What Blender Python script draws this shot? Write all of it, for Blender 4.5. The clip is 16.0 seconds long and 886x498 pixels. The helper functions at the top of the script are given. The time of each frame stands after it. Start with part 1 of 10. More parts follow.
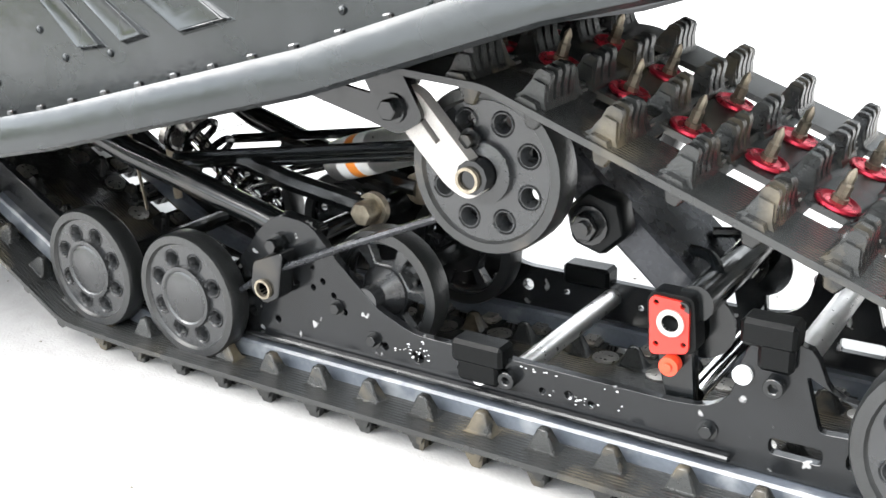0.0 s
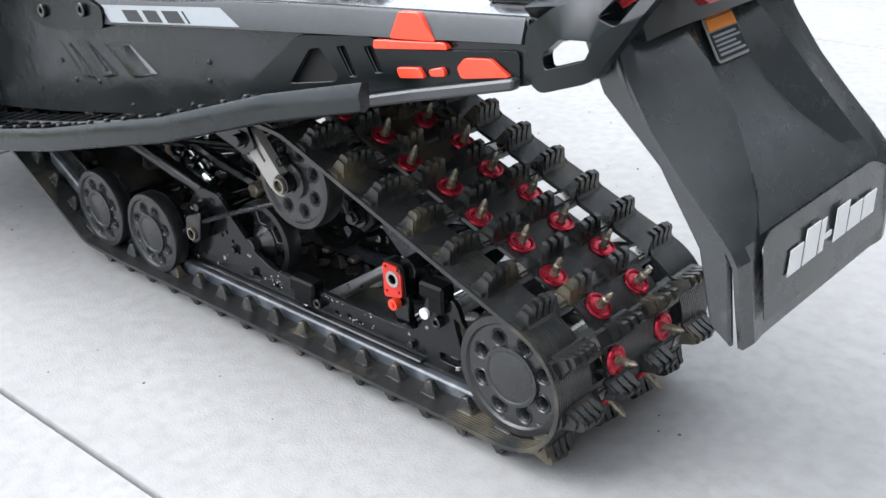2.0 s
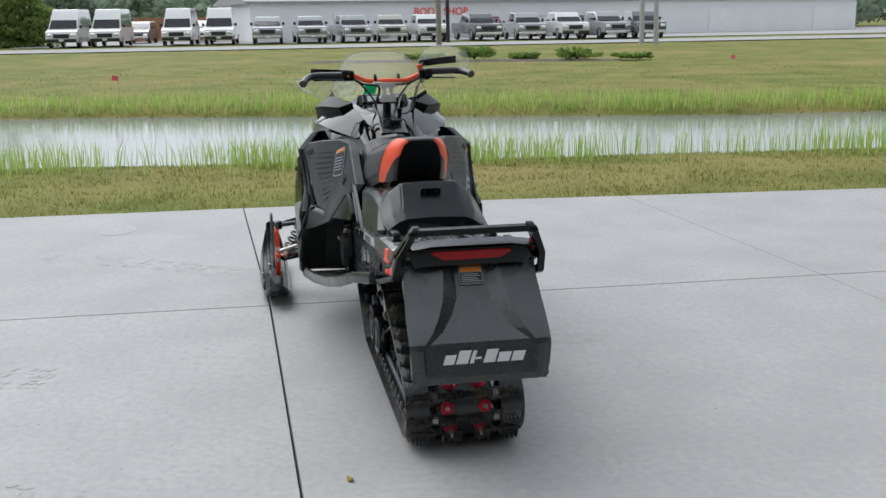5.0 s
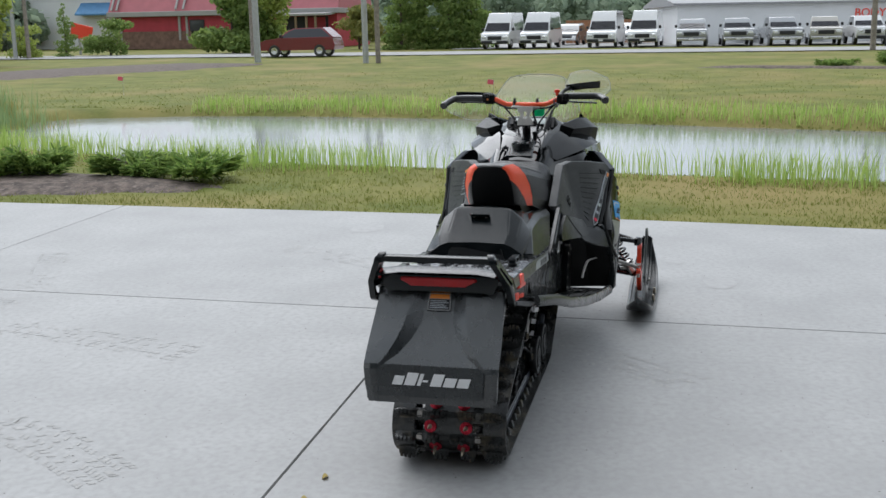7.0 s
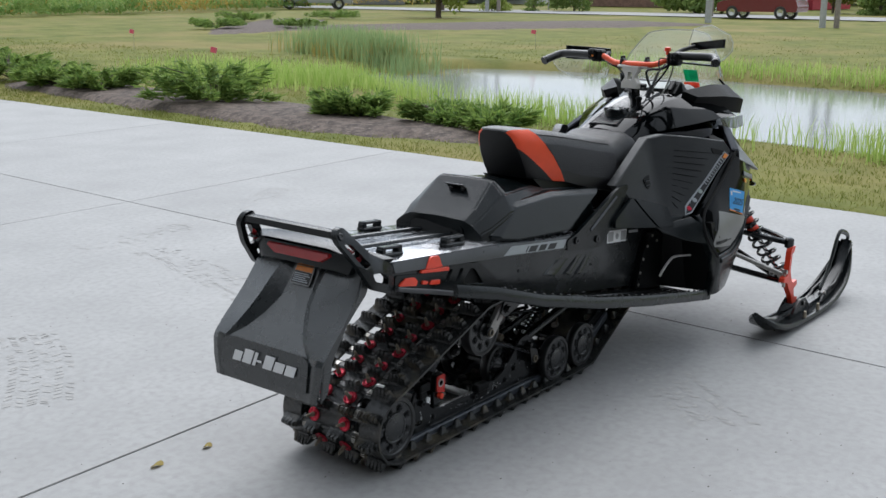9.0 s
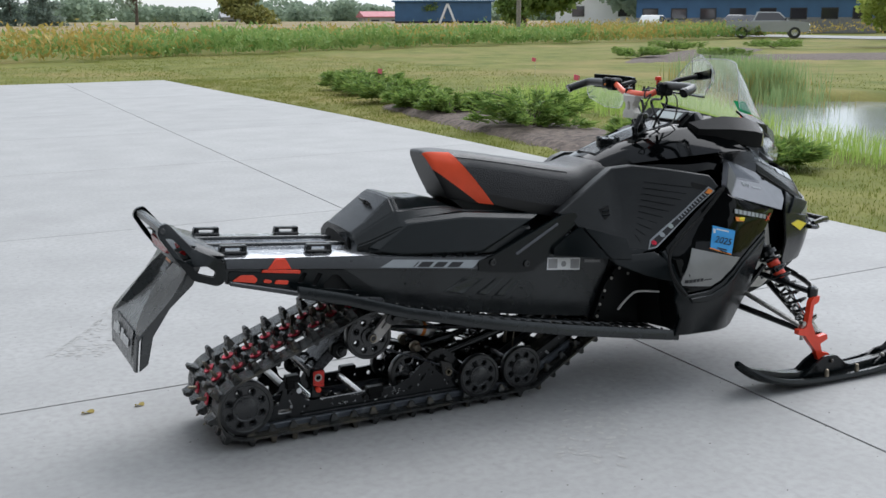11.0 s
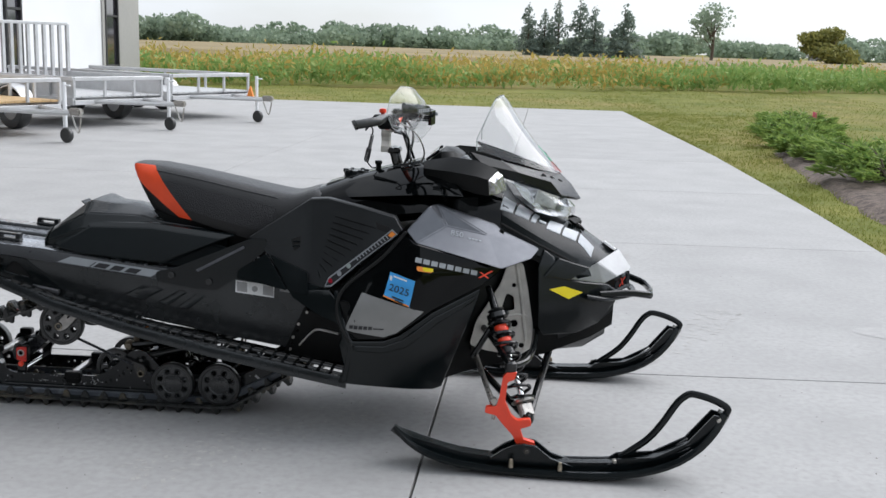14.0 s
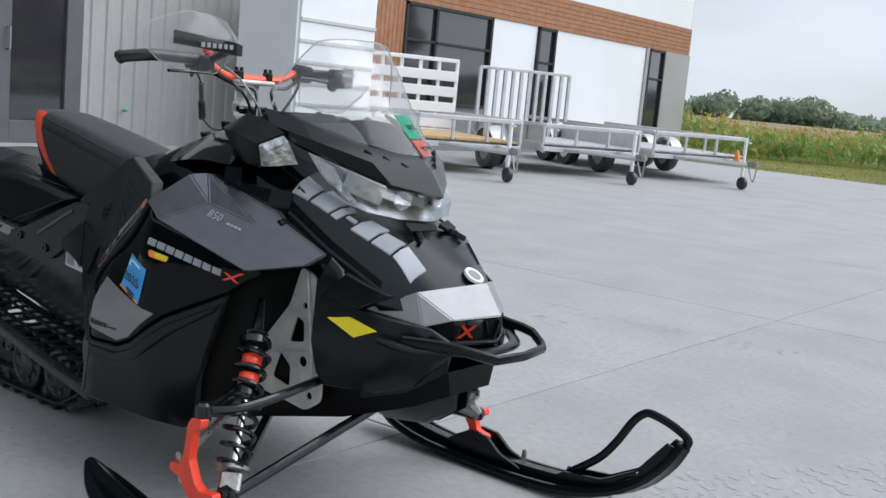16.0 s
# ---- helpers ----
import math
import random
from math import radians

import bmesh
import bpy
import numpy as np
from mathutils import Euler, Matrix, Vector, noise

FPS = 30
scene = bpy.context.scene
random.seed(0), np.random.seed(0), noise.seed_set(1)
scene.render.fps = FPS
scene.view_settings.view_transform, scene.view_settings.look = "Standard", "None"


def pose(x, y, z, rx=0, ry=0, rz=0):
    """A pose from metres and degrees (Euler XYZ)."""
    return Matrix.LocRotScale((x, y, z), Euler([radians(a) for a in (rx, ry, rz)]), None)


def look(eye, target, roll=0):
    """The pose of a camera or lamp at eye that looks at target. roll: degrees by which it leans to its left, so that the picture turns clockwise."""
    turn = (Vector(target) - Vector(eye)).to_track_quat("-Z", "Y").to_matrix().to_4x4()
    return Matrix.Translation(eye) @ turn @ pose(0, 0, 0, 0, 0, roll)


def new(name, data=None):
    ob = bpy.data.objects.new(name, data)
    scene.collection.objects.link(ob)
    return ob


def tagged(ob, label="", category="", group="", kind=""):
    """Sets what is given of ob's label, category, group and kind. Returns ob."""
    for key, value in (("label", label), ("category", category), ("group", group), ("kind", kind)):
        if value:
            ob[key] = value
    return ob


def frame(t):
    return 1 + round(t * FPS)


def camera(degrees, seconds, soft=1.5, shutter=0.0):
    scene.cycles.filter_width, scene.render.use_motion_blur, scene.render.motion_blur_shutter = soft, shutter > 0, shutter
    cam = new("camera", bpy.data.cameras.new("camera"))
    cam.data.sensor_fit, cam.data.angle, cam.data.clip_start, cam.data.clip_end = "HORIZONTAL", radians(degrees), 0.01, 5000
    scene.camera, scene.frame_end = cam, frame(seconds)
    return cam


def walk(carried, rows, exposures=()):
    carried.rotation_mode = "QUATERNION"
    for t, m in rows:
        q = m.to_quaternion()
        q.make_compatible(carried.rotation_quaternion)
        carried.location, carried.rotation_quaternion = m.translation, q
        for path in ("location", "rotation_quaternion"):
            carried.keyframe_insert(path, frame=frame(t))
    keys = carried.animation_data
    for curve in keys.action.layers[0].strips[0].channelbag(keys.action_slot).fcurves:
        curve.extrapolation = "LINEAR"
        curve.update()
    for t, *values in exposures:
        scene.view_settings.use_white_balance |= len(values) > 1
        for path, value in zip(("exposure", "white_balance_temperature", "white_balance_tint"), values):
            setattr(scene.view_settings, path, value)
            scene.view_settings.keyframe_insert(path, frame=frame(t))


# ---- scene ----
cam = camera(45.5, 16.0, soft=1.5)
PATH = [
    (0, (-0.066, 0.984, 0.587), (0.995, -0.573, -0.085), -2.1),
    (0.5, (-0.209, 1.074, 0.676), (0.838, -0.461, -0.061), -3.8),
    (1, (-0.37, 1.102, 0.765), (0.714, -0.378, -0.032), -2.1),
    (1.5, (-0.568, 1.098, 0.84), (0.597, -0.282, -0.019), -2.0),
    (2, (-0.785, 1.145, 0.921), (0.445, -0.184, 0.072), -1.7),
    (2.5, (-1.097, 1.207, 1.03), (0.23, -0.045, 0.21), -2.0),
    (3, (-1.521, 1.244, 1.145), (-0.049, 0.096, 0.427), -0.2),
    (3.2, (-1.702, 1.263, 1.183), (-0.175, 0.157, 0.513), -0.6),
    (5.3, (-3.382, 0.425, 1.4), (-1.439, 0.219, 0.973), -0.6),
    (5.5, (-3.453, 0.278, 1.427), (-1.504, 0.157, 0.994), -0.6),
    (6, (-3.559, -0.024, 1.46), (-1.602, -0.002, 1.049), -1.2),
    (6.5, (-3.447, -0.33, 1.453), (-1.504, -0.131, 1.023), -1.0),
    (7, (-3.342, -0.744, 1.458), (-1.435, -0.302, 1.047), -1.0),
    (7.5, (-3.152, -1.123, 1.439), (-1.302, -0.483, 1.029), -0.2),
    (8, (-2.883, -1.492, 1.423), (-1.121, -0.653, 0.984), 0.2),
    (8.5, (-2.553, -1.796, 1.382), (-0.897, -0.764, 0.942), 0.1),
    (8.7, (-2.393, -1.889, 1.374), (-0.785, -0.79, 0.92), 0.2),
    (10.8, (-1.038, -3.225, 1.401), (-0.097, -1.522, 0.942), 0.1),
    (11, (-0.902, -3.372, 1.382), (-0.018, -1.63, 0.955), -0.2),
    (11.5, (-0.581, -3.737, 1.405), (0.171, -1.928, 1.001), 0.1),
    (12, (-0.189, -4.072, 1.396), (0.404, -2.202, 1.005), 0.5),
    (12.5, (0.304, -4.205, 1.404), (0.716, -2.287, 1.016), 1.4),
    (13, (0.847, -4.186, 1.363), (1.074, -2.232, 1.001), 1.7),
    (13.5, (1.519, -4.072, 1.347), (1.525, -2.104, 0.992), 1.7),
    (14, (2.131, -3.888, 1.387), (1.996, -1.929, 1.01), 1.8),
    (14.5, (2.686, -3.574, 1.33), (2.35, -1.635, 0.972), 2.5),
    (15, (3.212, -3.183, 1.253), (2.636, -1.297, 0.923), 3.2),
    (15.5, (3.587, -2.611, 1.205), (2.706, -0.847, 0.871), 4.2),
    (16, (3.903, -2.053, 1.111), (2.724, -0.465, 0.815), 5.4),
]
EXPOSURES = [(0.0, 2.5, 6550, 11), (0.6, 2.38, 6550, 11), (1.0, 1.6, 6400, 11), (1.5, 1.2, 6250, 12), (2.0, 1.1, 6200, 12), (3.2, 0.92, 6300, 13), (5.3, -0.02, 6200, 10), (8.7, 0.03, 6120, 11), (10.8, 0.08, 6120, 11), (13.0, 0.2, 6240, 12), (14.5, 0.22, 6250, 13), (16.0, -0.02, 6020, 12)]
walk(cam, [(t, look(eye, target, roll)) for t, eye, target, roll in PATH], EXPOSURES)

# ---- world and sun: an overcast noon ----
SUN_WAY = Vector((5.6, 3.6, 7.5)).normalized()
world = bpy.data.worlds.new("overcast")
scene.world = world
world.use_nodes = True
wn, wl = world.node_tree.nodes, world.node_tree.links
wn.clear()
w_out, w_bg = wn.new("ShaderNodeOutputWorld"), wn.new("ShaderNodeBackground")
w_sky, w_mix, w_noise = wn.new("ShaderNodeTexSky"), wn.new("ShaderNodeMix"), wn.new("ShaderNodeTexNoise")
w_map, w_co, w_ramp = wn.new("ShaderNodeMapping"), wn.new("ShaderNodeTexCoord"), wn.new("ShaderNodeValToRGB")
w_sky.sky_type, w_sky.sun_disc = "NISHITA", False
w_sky.sun_elevation, w_sky.sun_rotation = radians(48), radians(57)
w_mix.data_type = "RGBA"
w_map.inputs["Scale"].default_value = (1.0, 1.0, 3.2)
w_noise.inputs["Scale"].default_value, w_noise.inputs["Detail"].default_value = 2.4, 6.0
w_ramp.color_ramp.elements[0].position, w_ramp.color_ramp.elements[0].color = 0.36, (0.62, 0.62, 0.62, 1)
w_ramp.color_ramp.elements[1].position, w_ramp.color_ramp.elements[1].color = 0.62, (1, 1, 1, 1)
w_mix.inputs["B"].default_value = (8.9, 9.35, 9.5, 1)
w_bg.inputs["Strength"].default_value = 0.1
# thinner cloud round the hidden sun: the overcast brightens smoothly towards it
w_dot, w_fall, w_glow = wn.new("ShaderNodeVectorMath"), wn.new("ShaderNodeMapRange"), wn.new("ShaderNodeMix")
w_dot.operation = "DOT_PRODUCT"
w_dot.inputs[1].default_value = SUN_WAY
w_fall.interpolation_type = "SMOOTHSTEP"
w_fall.inputs["From Min"].default_value, w_fall.inputs["From Max"].default_value = 0.0, 1.0
w_fall.inputs["To Min"].default_value, w_fall.inputs["To Max"].default_value = 0.88, 1.3
w_glow.data_type, w_glow.blend_type = "RGBA", "MULTIPLY"
w_glow.inputs["Factor"].default_value = 1.0
wl.new(w_co.outputs["Generated"], w_dot.inputs[0])
wl.new(w_dot.outputs["Value"], w_fall.inputs["Value"])
wl.new(w_mix.outputs["Result"], w_glow.inputs["A"])
wl.new(w_fall.outputs["Result"], w_glow.inputs["B"])
wl.new(w_co.outputs["Generated"], w_map.inputs["Vector"])
wl.new(w_map.outputs["Vector"], w_noise.inputs["Vector"])
wl.new(w_noise.outputs["Fac"], w_ramp.inputs["Fac"])
wl.new(w_ramp.outputs["Color"], w_mix.inputs["Factor"])
wl.new(w_sky.outputs["Color"], w_mix.inputs["A"])
wl.new(w_glow.outputs["Result"], w_bg.inputs["Color"])
wl.new(w_bg.outputs["Background"], w_out.inputs["Surface"])
sun_data = bpy.data.lights.new("sun", "SUN")
sun_data.energy, sun_data.angle, sun_data.color = 2.4, radians(60), (1.0, 0.98, 0.95)
sun = new("sun", sun_data)
sun.matrix_world = look(SUN_WAY * 12, (0, 0, 0))


# ---- materials ----
def material(name, colour, rough=0.5, metal=0.0, vary=0.0, vary2=None, scale=8.0, bump=0.0, bump_scale=120.0, coat=0.0, rough_vary=0.0,
             stain=None, stain_scale=3.0, stain_low=0.5, stain_high=0.7, per_object=0.0, spec=0.5):
    """A surface with variation at two scales, fine relief, and stains of another colour."""
    m = bpy.data.materials.new(name)
    m.use_nodes = True
    n, l = m.node_tree.nodes, m.node_tree.links
    b = n["Principled BSDF"]
    b.inputs["Roughness"].default_value, b.inputs["Metallic"].default_value = rough, metal
    b.inputs["Coat Weight"].default_value, b.inputs["Coat Roughness"].default_value = coat, 0.06
    b.inputs["Specular IOR Level"].default_value = spec
    geo = n.new("ShaderNodeNewGeometry")
    c = None

    def noise_node(sc, detail=5.0):
        t = n.new("ShaderNodeTexNoise")
        t.inputs["Scale"].default_value, t.inputs["Detail"].default_value = sc, detail
        l.new(geo.outputs["Position"], t.inputs["Vector"])
        return t.outputs["Fac"]

    def ramp(fac, lo, hi):
        t = n.new("ShaderNodeMapRange")
        t.inputs["From Min"].default_value, t.inputs["From Max"].default_value = lo, hi
        l.new(fac, t.inputs["Value"])
        return t.outputs["Result"]

    def mix(fac, a, bb):
        t = n.new("ShaderNodeMix")
        t.data_type = "RGBA"
        l.new(fac, t.inputs["Factor"])
        for key, v in (("A", a), ("B", bb)):
            if isinstance(v, tuple):
                t.inputs[key].default_value = (*v, 1)
            else:
                l.new(v, t.inputs[key])
        return t.outputs["Result"]

    c = tuple(colour)
    if vary:
        dark = tuple(max(0, x * (1 - vary)) for x in colour)
        light = tuple(min(1, x * (1 + vary)) for x in colour) if vary2 is None else tuple(vary2)
        big = mix(ramp(noise_node(scale), 0.3, 0.7), dark, light)
        fine = n.new("ShaderNodeMix")
        fine.data_type, fine.blend_type = "RGBA", "OVERLAY"
        fine.inputs["Factor"].default_value = min(1.0, vary * 1.2)
        l.new(big, fine.inputs["A"])
        l.new(noise_node(scale * 14, 3), fine.inputs["B"])
        c = fine.outputs["Result"]
    if per_object:
        info = n.new("ShaderNodeObjectInfo")
        h = n.new("ShaderNodeHueSaturation")
        if isinstance(c, tuple):
            h.inputs["Color"].default_value = (*c, 1)
        else:
            l.new(c, h.inputs["Color"])
        mr = n.new("ShaderNodeMapRange")
        mr.inputs["To Min"].default_value, mr.inputs["To Max"].default_value = 1 - per_object, 1 + per_object
        l.new(info.outputs["Random"], mr.inputs["Value"])
        l.new(mr.outputs["Result"], h.inputs["Value"])
        c = h.outputs["Color"]
    if stain:
        c = mix(ramp(noise_node(stain_scale, 8), stain_low, stain_high), c, tuple(stain))
    if isinstance(c, tuple):
        b.inputs["Base Color"].default_value = (*c, 1)
    else:
        l.new(c, b.inputs["Base Color"])
    if rough_vary:
        t = n.new("ShaderNodeMapRange")
        t.inputs["To Min"].default_value, t.inputs["To Max"].default_value = max(0.02, rough - rough_vary), min(1, rough + rough_vary)
        t.inputs["From Min"].default_value, t.inputs["From Max"].default_value = 0.3, 0.7
        l.new(noise_node(scale * 3), t.inputs["Value"])
        l.new(t.outputs["Result"], b.inputs["Roughness"])
    if bump:
        t = n.new("ShaderNodeBump")
        t.inputs["Strength"].default_value, t.inputs["Distance"].default_value = bump, 0.01
        l.new(noise_node(bump_scale, 4), t.inputs["Height"])
        l.new(t.outputs["Normal"], b.inputs["Normal"])
    return m


def clear_sheet(name, tint, rough=0.02, gloss=0.06, haze=0.0):
    """Thin clear plastic: it lets light pass straight through, shines at its surface and turns milky white by haze."""
    m = bpy.data.materials.new(name)
    m.use_nodes = True
    n, l = m.node_tree.nodes, m.node_tree.links
    n.clear()
    out, mx, tr, gl, fr = (n.new("ShaderNode" + k) for k in ("OutputMaterial", "MixShader", "BsdfTransparent", "BsdfGlossy", "LayerWeight"))
    tr.inputs["Color"].default_value = (*tint, 1)
    gl.inputs["Roughness"].default_value = rough
    pw, mr = n.new("ShaderNodeMath"), n.new("ShaderNodeMapRange")
    pw.operation = "POWER"
    pw.inputs[1].default_value = 3.5
    mr.inputs["To Min"].default_value, mr.inputs["To Max"].default_value = gloss, 0.85
    l.new(fr.outputs["Facing"], pw.inputs[0])
    l.new(pw.outputs["Value"], mr.inputs["Value"])
    l.new(mr.outputs["Result"], mx.inputs["Fac"])
    df, hz = n.new("ShaderNodeBsdfTranslucent"), n.new("ShaderNodeMixShader")
    hz.inputs["Fac"].default_value = haze
    l.new(tr.outputs["BSDF"], hz.inputs[1])
    l.new(df.outputs["BSDF"], hz.inputs[2])
    l.new(hz.outputs["Shader"], mx.inputs[1])
    l.new(gl.outputs["BSDF"], mx.inputs[2])
    l.new(mx.outputs["Shader"], out.inputs["Surface"])
    return m


def leafy(name, colour, colour2, through_light=0.25):
    """Leaves and blades: colour by island, some light through them."""
    m = bpy.data.materials.new(name)
    m.use_nodes = True
    n, l = m.node_tree.nodes, m.node_tree.links
    b = n["Principled BSDF"]
    geo, mx = n.new("ShaderNodeNewGeometry"), n.new("ShaderNodeMix")
    mx.data_type = "RGBA"
    mx.inputs["A"].default_value, mx.inputs["B"].default_value = (*colour, 1), (*colour2, 1)
    l.new(geo.outputs["Random Per Island"], mx.inputs["Factor"])
    l.new(mx.outputs["Result"], b.inputs["Base Color"])
    b.inputs["Roughness"].default_value = 0.6
    b.inputs["Specular IOR Level"].default_value = 0.2
    tl, add = n.new("ShaderNodeBsdfTranslucent"), n.new("ShaderNodeMixShader")
    l.new(mx.outputs["Result"], tl.inputs["Color"])
    add.inputs["Fac"].default_value = through_light
    l.new(b.outputs["BSDF"], add.inputs[1])
    l.new(tl.outputs["BSDF"], add.inputs[2])
    l.new(add.outputs["Shader"], n["Material Output"].inputs["Surface"])
    return m


M_PLASTIC = material("black_moulded_plastic", (0.004, 0.0062, 0.007), 0.19, vary=0.18, scale=5, bump=0.08, bump_scale=900, rough_vary=0.05, spec=0.32)
# deeper black than the main plastic; occluded parts carry their shade in this colour
M_PLASTIC_DARK = material("dark_shaded_plastic", (0.0016, 0.0021, 0.0023), 0.38, vary=0.2, scale=9, bump=0.08, bump_scale=500, spec=0.18)
M_KNEE = material("grained_black_plastic", (0.014, 0.0155, 0.0168), 0.4, vary=0.15, scale=6, bump=0.12, bump_scale=900, rough_vary=0.05, spec=0.45)
M_GLOSS = material("gloss_black_paint", (0.0016, 0.0021, 0.0024), 0.05, vary=0.1, scale=6, rough_vary=0.015, spec=0.22)
M_GREY = material("grey_metallic_paint", (0.12, 0.125, 0.138), 0.36, 0.85, vary=0.08, scale=30)
M_DECK = material("worn_tunnel_deck", (0.42, 0.43, 0.45), 0.22, 0.9, vary=0.3, scale=7, rough_vary=0.12)
M_BEAK = material("silver_grey_paint", (0.3, 0.305, 0.31), 0.28, 0.45, vary=0.06, scale=30, coat=0.2)
M_MODULE = material("dull_cast_metal", (0.6, 0.58, 0.54), 0.45, 0.3, vary=0.14, scale=20, bump=0.12, bump_scale=200)
M_GREY_FLAT = material("satin_grey_decal", (0.24, 0.24, 0.235), 0.38, 0.3, vary=0.05, scale=20)
M_TUNNEL = material("black_painted_aluminium", (0.022, 0.025, 0.0265), 0.24, 0.45, vary=0.2, scale=4, rough_vary=0.08, bump=0.05, bump_scale=60, spec=0.75)
M_FRAME = material("black_painted_steel", (0.005, 0.006, 0.0066), 0.17, 0.15, vary=0.25, scale=14, rough_vary=0.1, stain=(0.06, 0.05, 0.036), stain_scale=16, stain_low=0.6, stain_high=0.85, spec=0.7)
M_RAIL = material("scraped_black_rail", (0.014, 0.0152, 0.0165), 0.18, 0.35, vary=0.25, scale=12, rough_vary=0.08, stain=(0.36, 0.36, 0.36), stain_scale=45, stain_low=0.67, stain_high=0.7, spec=0.6)
M_RUBBER = material("dusty_track_rubber", (0.017, 0.018, 0.0175), 0.27, vary=0.3, scale=9, bump=0.12, bump_scale=420, stain=(0.15, 0.122, 0.078), stain_scale=14, stain_low=0.53, stain_high=0.78, spec=0.6)
M_TYRE = material("wheel_rubber", (0.012, 0.013, 0.0133), 0.3, spec=0.7, vary=0.25, scale=20, bump=0.1, bump_scale=300, stain=(0.07, 0.06, 0.045), stain_scale=22, stain_low=0.6, stain_high=0.8)
M_WHEEL = material("moulded_wheel_plastic", (0.018, 0.0192, 0.0205), 0.24, spec=0.75, vary=0.15, scale=18, bump=0.06, bump_scale=400, rough_vary=0.06)
M_VINYL = material("black_seat_vinyl", (0.006, 0.006, 0.0066), 0.36, spec=0.45, vary=0.12, scale=20, bump=0.2, bump_scale=420)
M_ORANGE = material("orange_red_vinyl", (0.86, 0.085, 0.022), 0.42, vary=0.06, scale=18, bump=0.12, bump_scale=420)
M_RED = material("red_powder_coat", (0.84, 0.06, 0.022), 0.33, vary=0.07, scale=25, coat=0.2)
M_BAR = material("orange_bar_paint", (0.86, 0.1, 0.028), 0.3, 0.1, vary=0.05, scale=25, coat=0.3)
M_ANODISED = material("red_anodised_washer", (0.5, 0.025, 0.05), 0.3, 0.7, vary=0.15, scale=50, rough_vary=0.08)
M_ALU = material("bare_aluminium", (0.62, 0.61, 0.6), 0.36, 0.9, vary=0.1, scale=25, rough_vary=0.12)
M_CAST = material("cast_aluminium", (0.42, 0.4, 0.38), 0.48, 0.35, vary=0.14, scale=30, bump=0.1, bump_scale=300)
M_STEEL = material("zinc_steel", (0.45, 0.43, 0.4), 0.34, 0.95, vary=0.2, scale=60, rough_vary=0.12)
M_BRASS = material("worn_stud_steel", (0.3, 0.26, 0.2), 0.42, 0.8, vary=0.4, scale=80)
M_CHROME = material("chrome_rod", (0.75, 0.75, 0.75), 0.1, 1.0)
M_FLAP = material("black_flap_rubber", (0.019, 0.0222, 0.024), 0.27, vary=0.25, scale=6, bump=0.06, bump_scale=600, rough_vary=0.08, spec=1.0, stain=(0.05, 0.049, 0.046), stain_scale=26, stain_low=0.62, stain_high=0.8)
M_SLIDER = material("worn_slider_plastic", (0.07, 0.08, 0.095), 0.3, vary=0.25, scale=14, stain=(0.2, 0.21, 0.22), stain_scale=25, stain_low=0.55, stain_high=0.75, spec=0.6)
M_SPRING = material("gloss_black_spring", (0.006, 0.006, 0.0066), 0.16, spec=0.6)
M_SHOULDER = material("satin_grey_tunnel_paint", (0.062, 0.064, 0.068), 0.32, 0.35, vary=0.12, scale=6, rough_vary=0.06)
M_LAMP_BACK = material("dark_lamp_backing", (0.5, 0.505, 0.515), 0.3, 0.85, vary=0.3, scale=40)
M_YELLOW = material("yellow_reflector", (0.85, 0.68, 0.01), 0.2, coat=0.8, bump=0.2, bump_scale=600)
M_LENS = material("red_tail_lens", (0.36, 0.006, 0.008), 0.16, coat=0.4, bump=0.3, bump_scale=380)
M_WHITE = material("white_print", (0.75, 0.75, 0.75), 0.4, vary=0.04, scale=40)
M_LABEL = material("label_grey", (0.30, 0.30, 0.30), 0.45, vary=0.05, scale=60)
M_PRINT = material("silver_print", (0.33, 0.35, 0.37), 0.4, 0.3, vary=0.04, scale=40)
M_INK = material("black_print", (0.015, 0.015, 0.018), 0.5)
M_BLUE = material("blue_sticker", (0.06, 0.36, 0.78), 0.4, vary=0.04, scale=40)
M_GREEN_ST = material("green_sticker", (0.05, 0.5, 0.28), 0.4, vary=0.04, scale=40)
M_ORANGE_ST = material("orange_print", (0.82, 0.26, 0.04), 0.4)
M_REFLECT = material("lamp_reflector", (0.86, 0.87, 0.88), 0.2, 0.9, bump=0.3, bump_scale=160)
M_SCREEN = material("display_glass", (0.33, 0.38, 0.36), 0.08, coat=1.0)
# near-black laid over vents and recesses; their inner shade is in the colour
M_HOLE = material("dark_recess", (0.004, 0.004, 0.004), 0.8)
M_DEFLECT = clear_sheet("smoked_deflector", (0.55, 0.56, 0.57), 0.05, 0.04, 0.0)
M_CLEAR = clear_sheet("clear_windshield", (0.96, 0.967, 0.965), 0.16, 0.06, 0.13)
M_LAMP = clear_sheet("clear_lamp_cover", (0.93, 0.94, 0.95))
M_EDGE = material("bright_cut_edge", (0.42, 0.45, 0.44), 0.15, spec=0.8)
M_ARM = material("worn_arm_paint", (0.035, 0.037, 0.042), 0.28, 0.5, vary=0.3, scale=22, rough_vary=0.1, stain=(0.09, 0.09, 0.095), stain_scale=30, stain_low=0.6, stain_high=0.7)



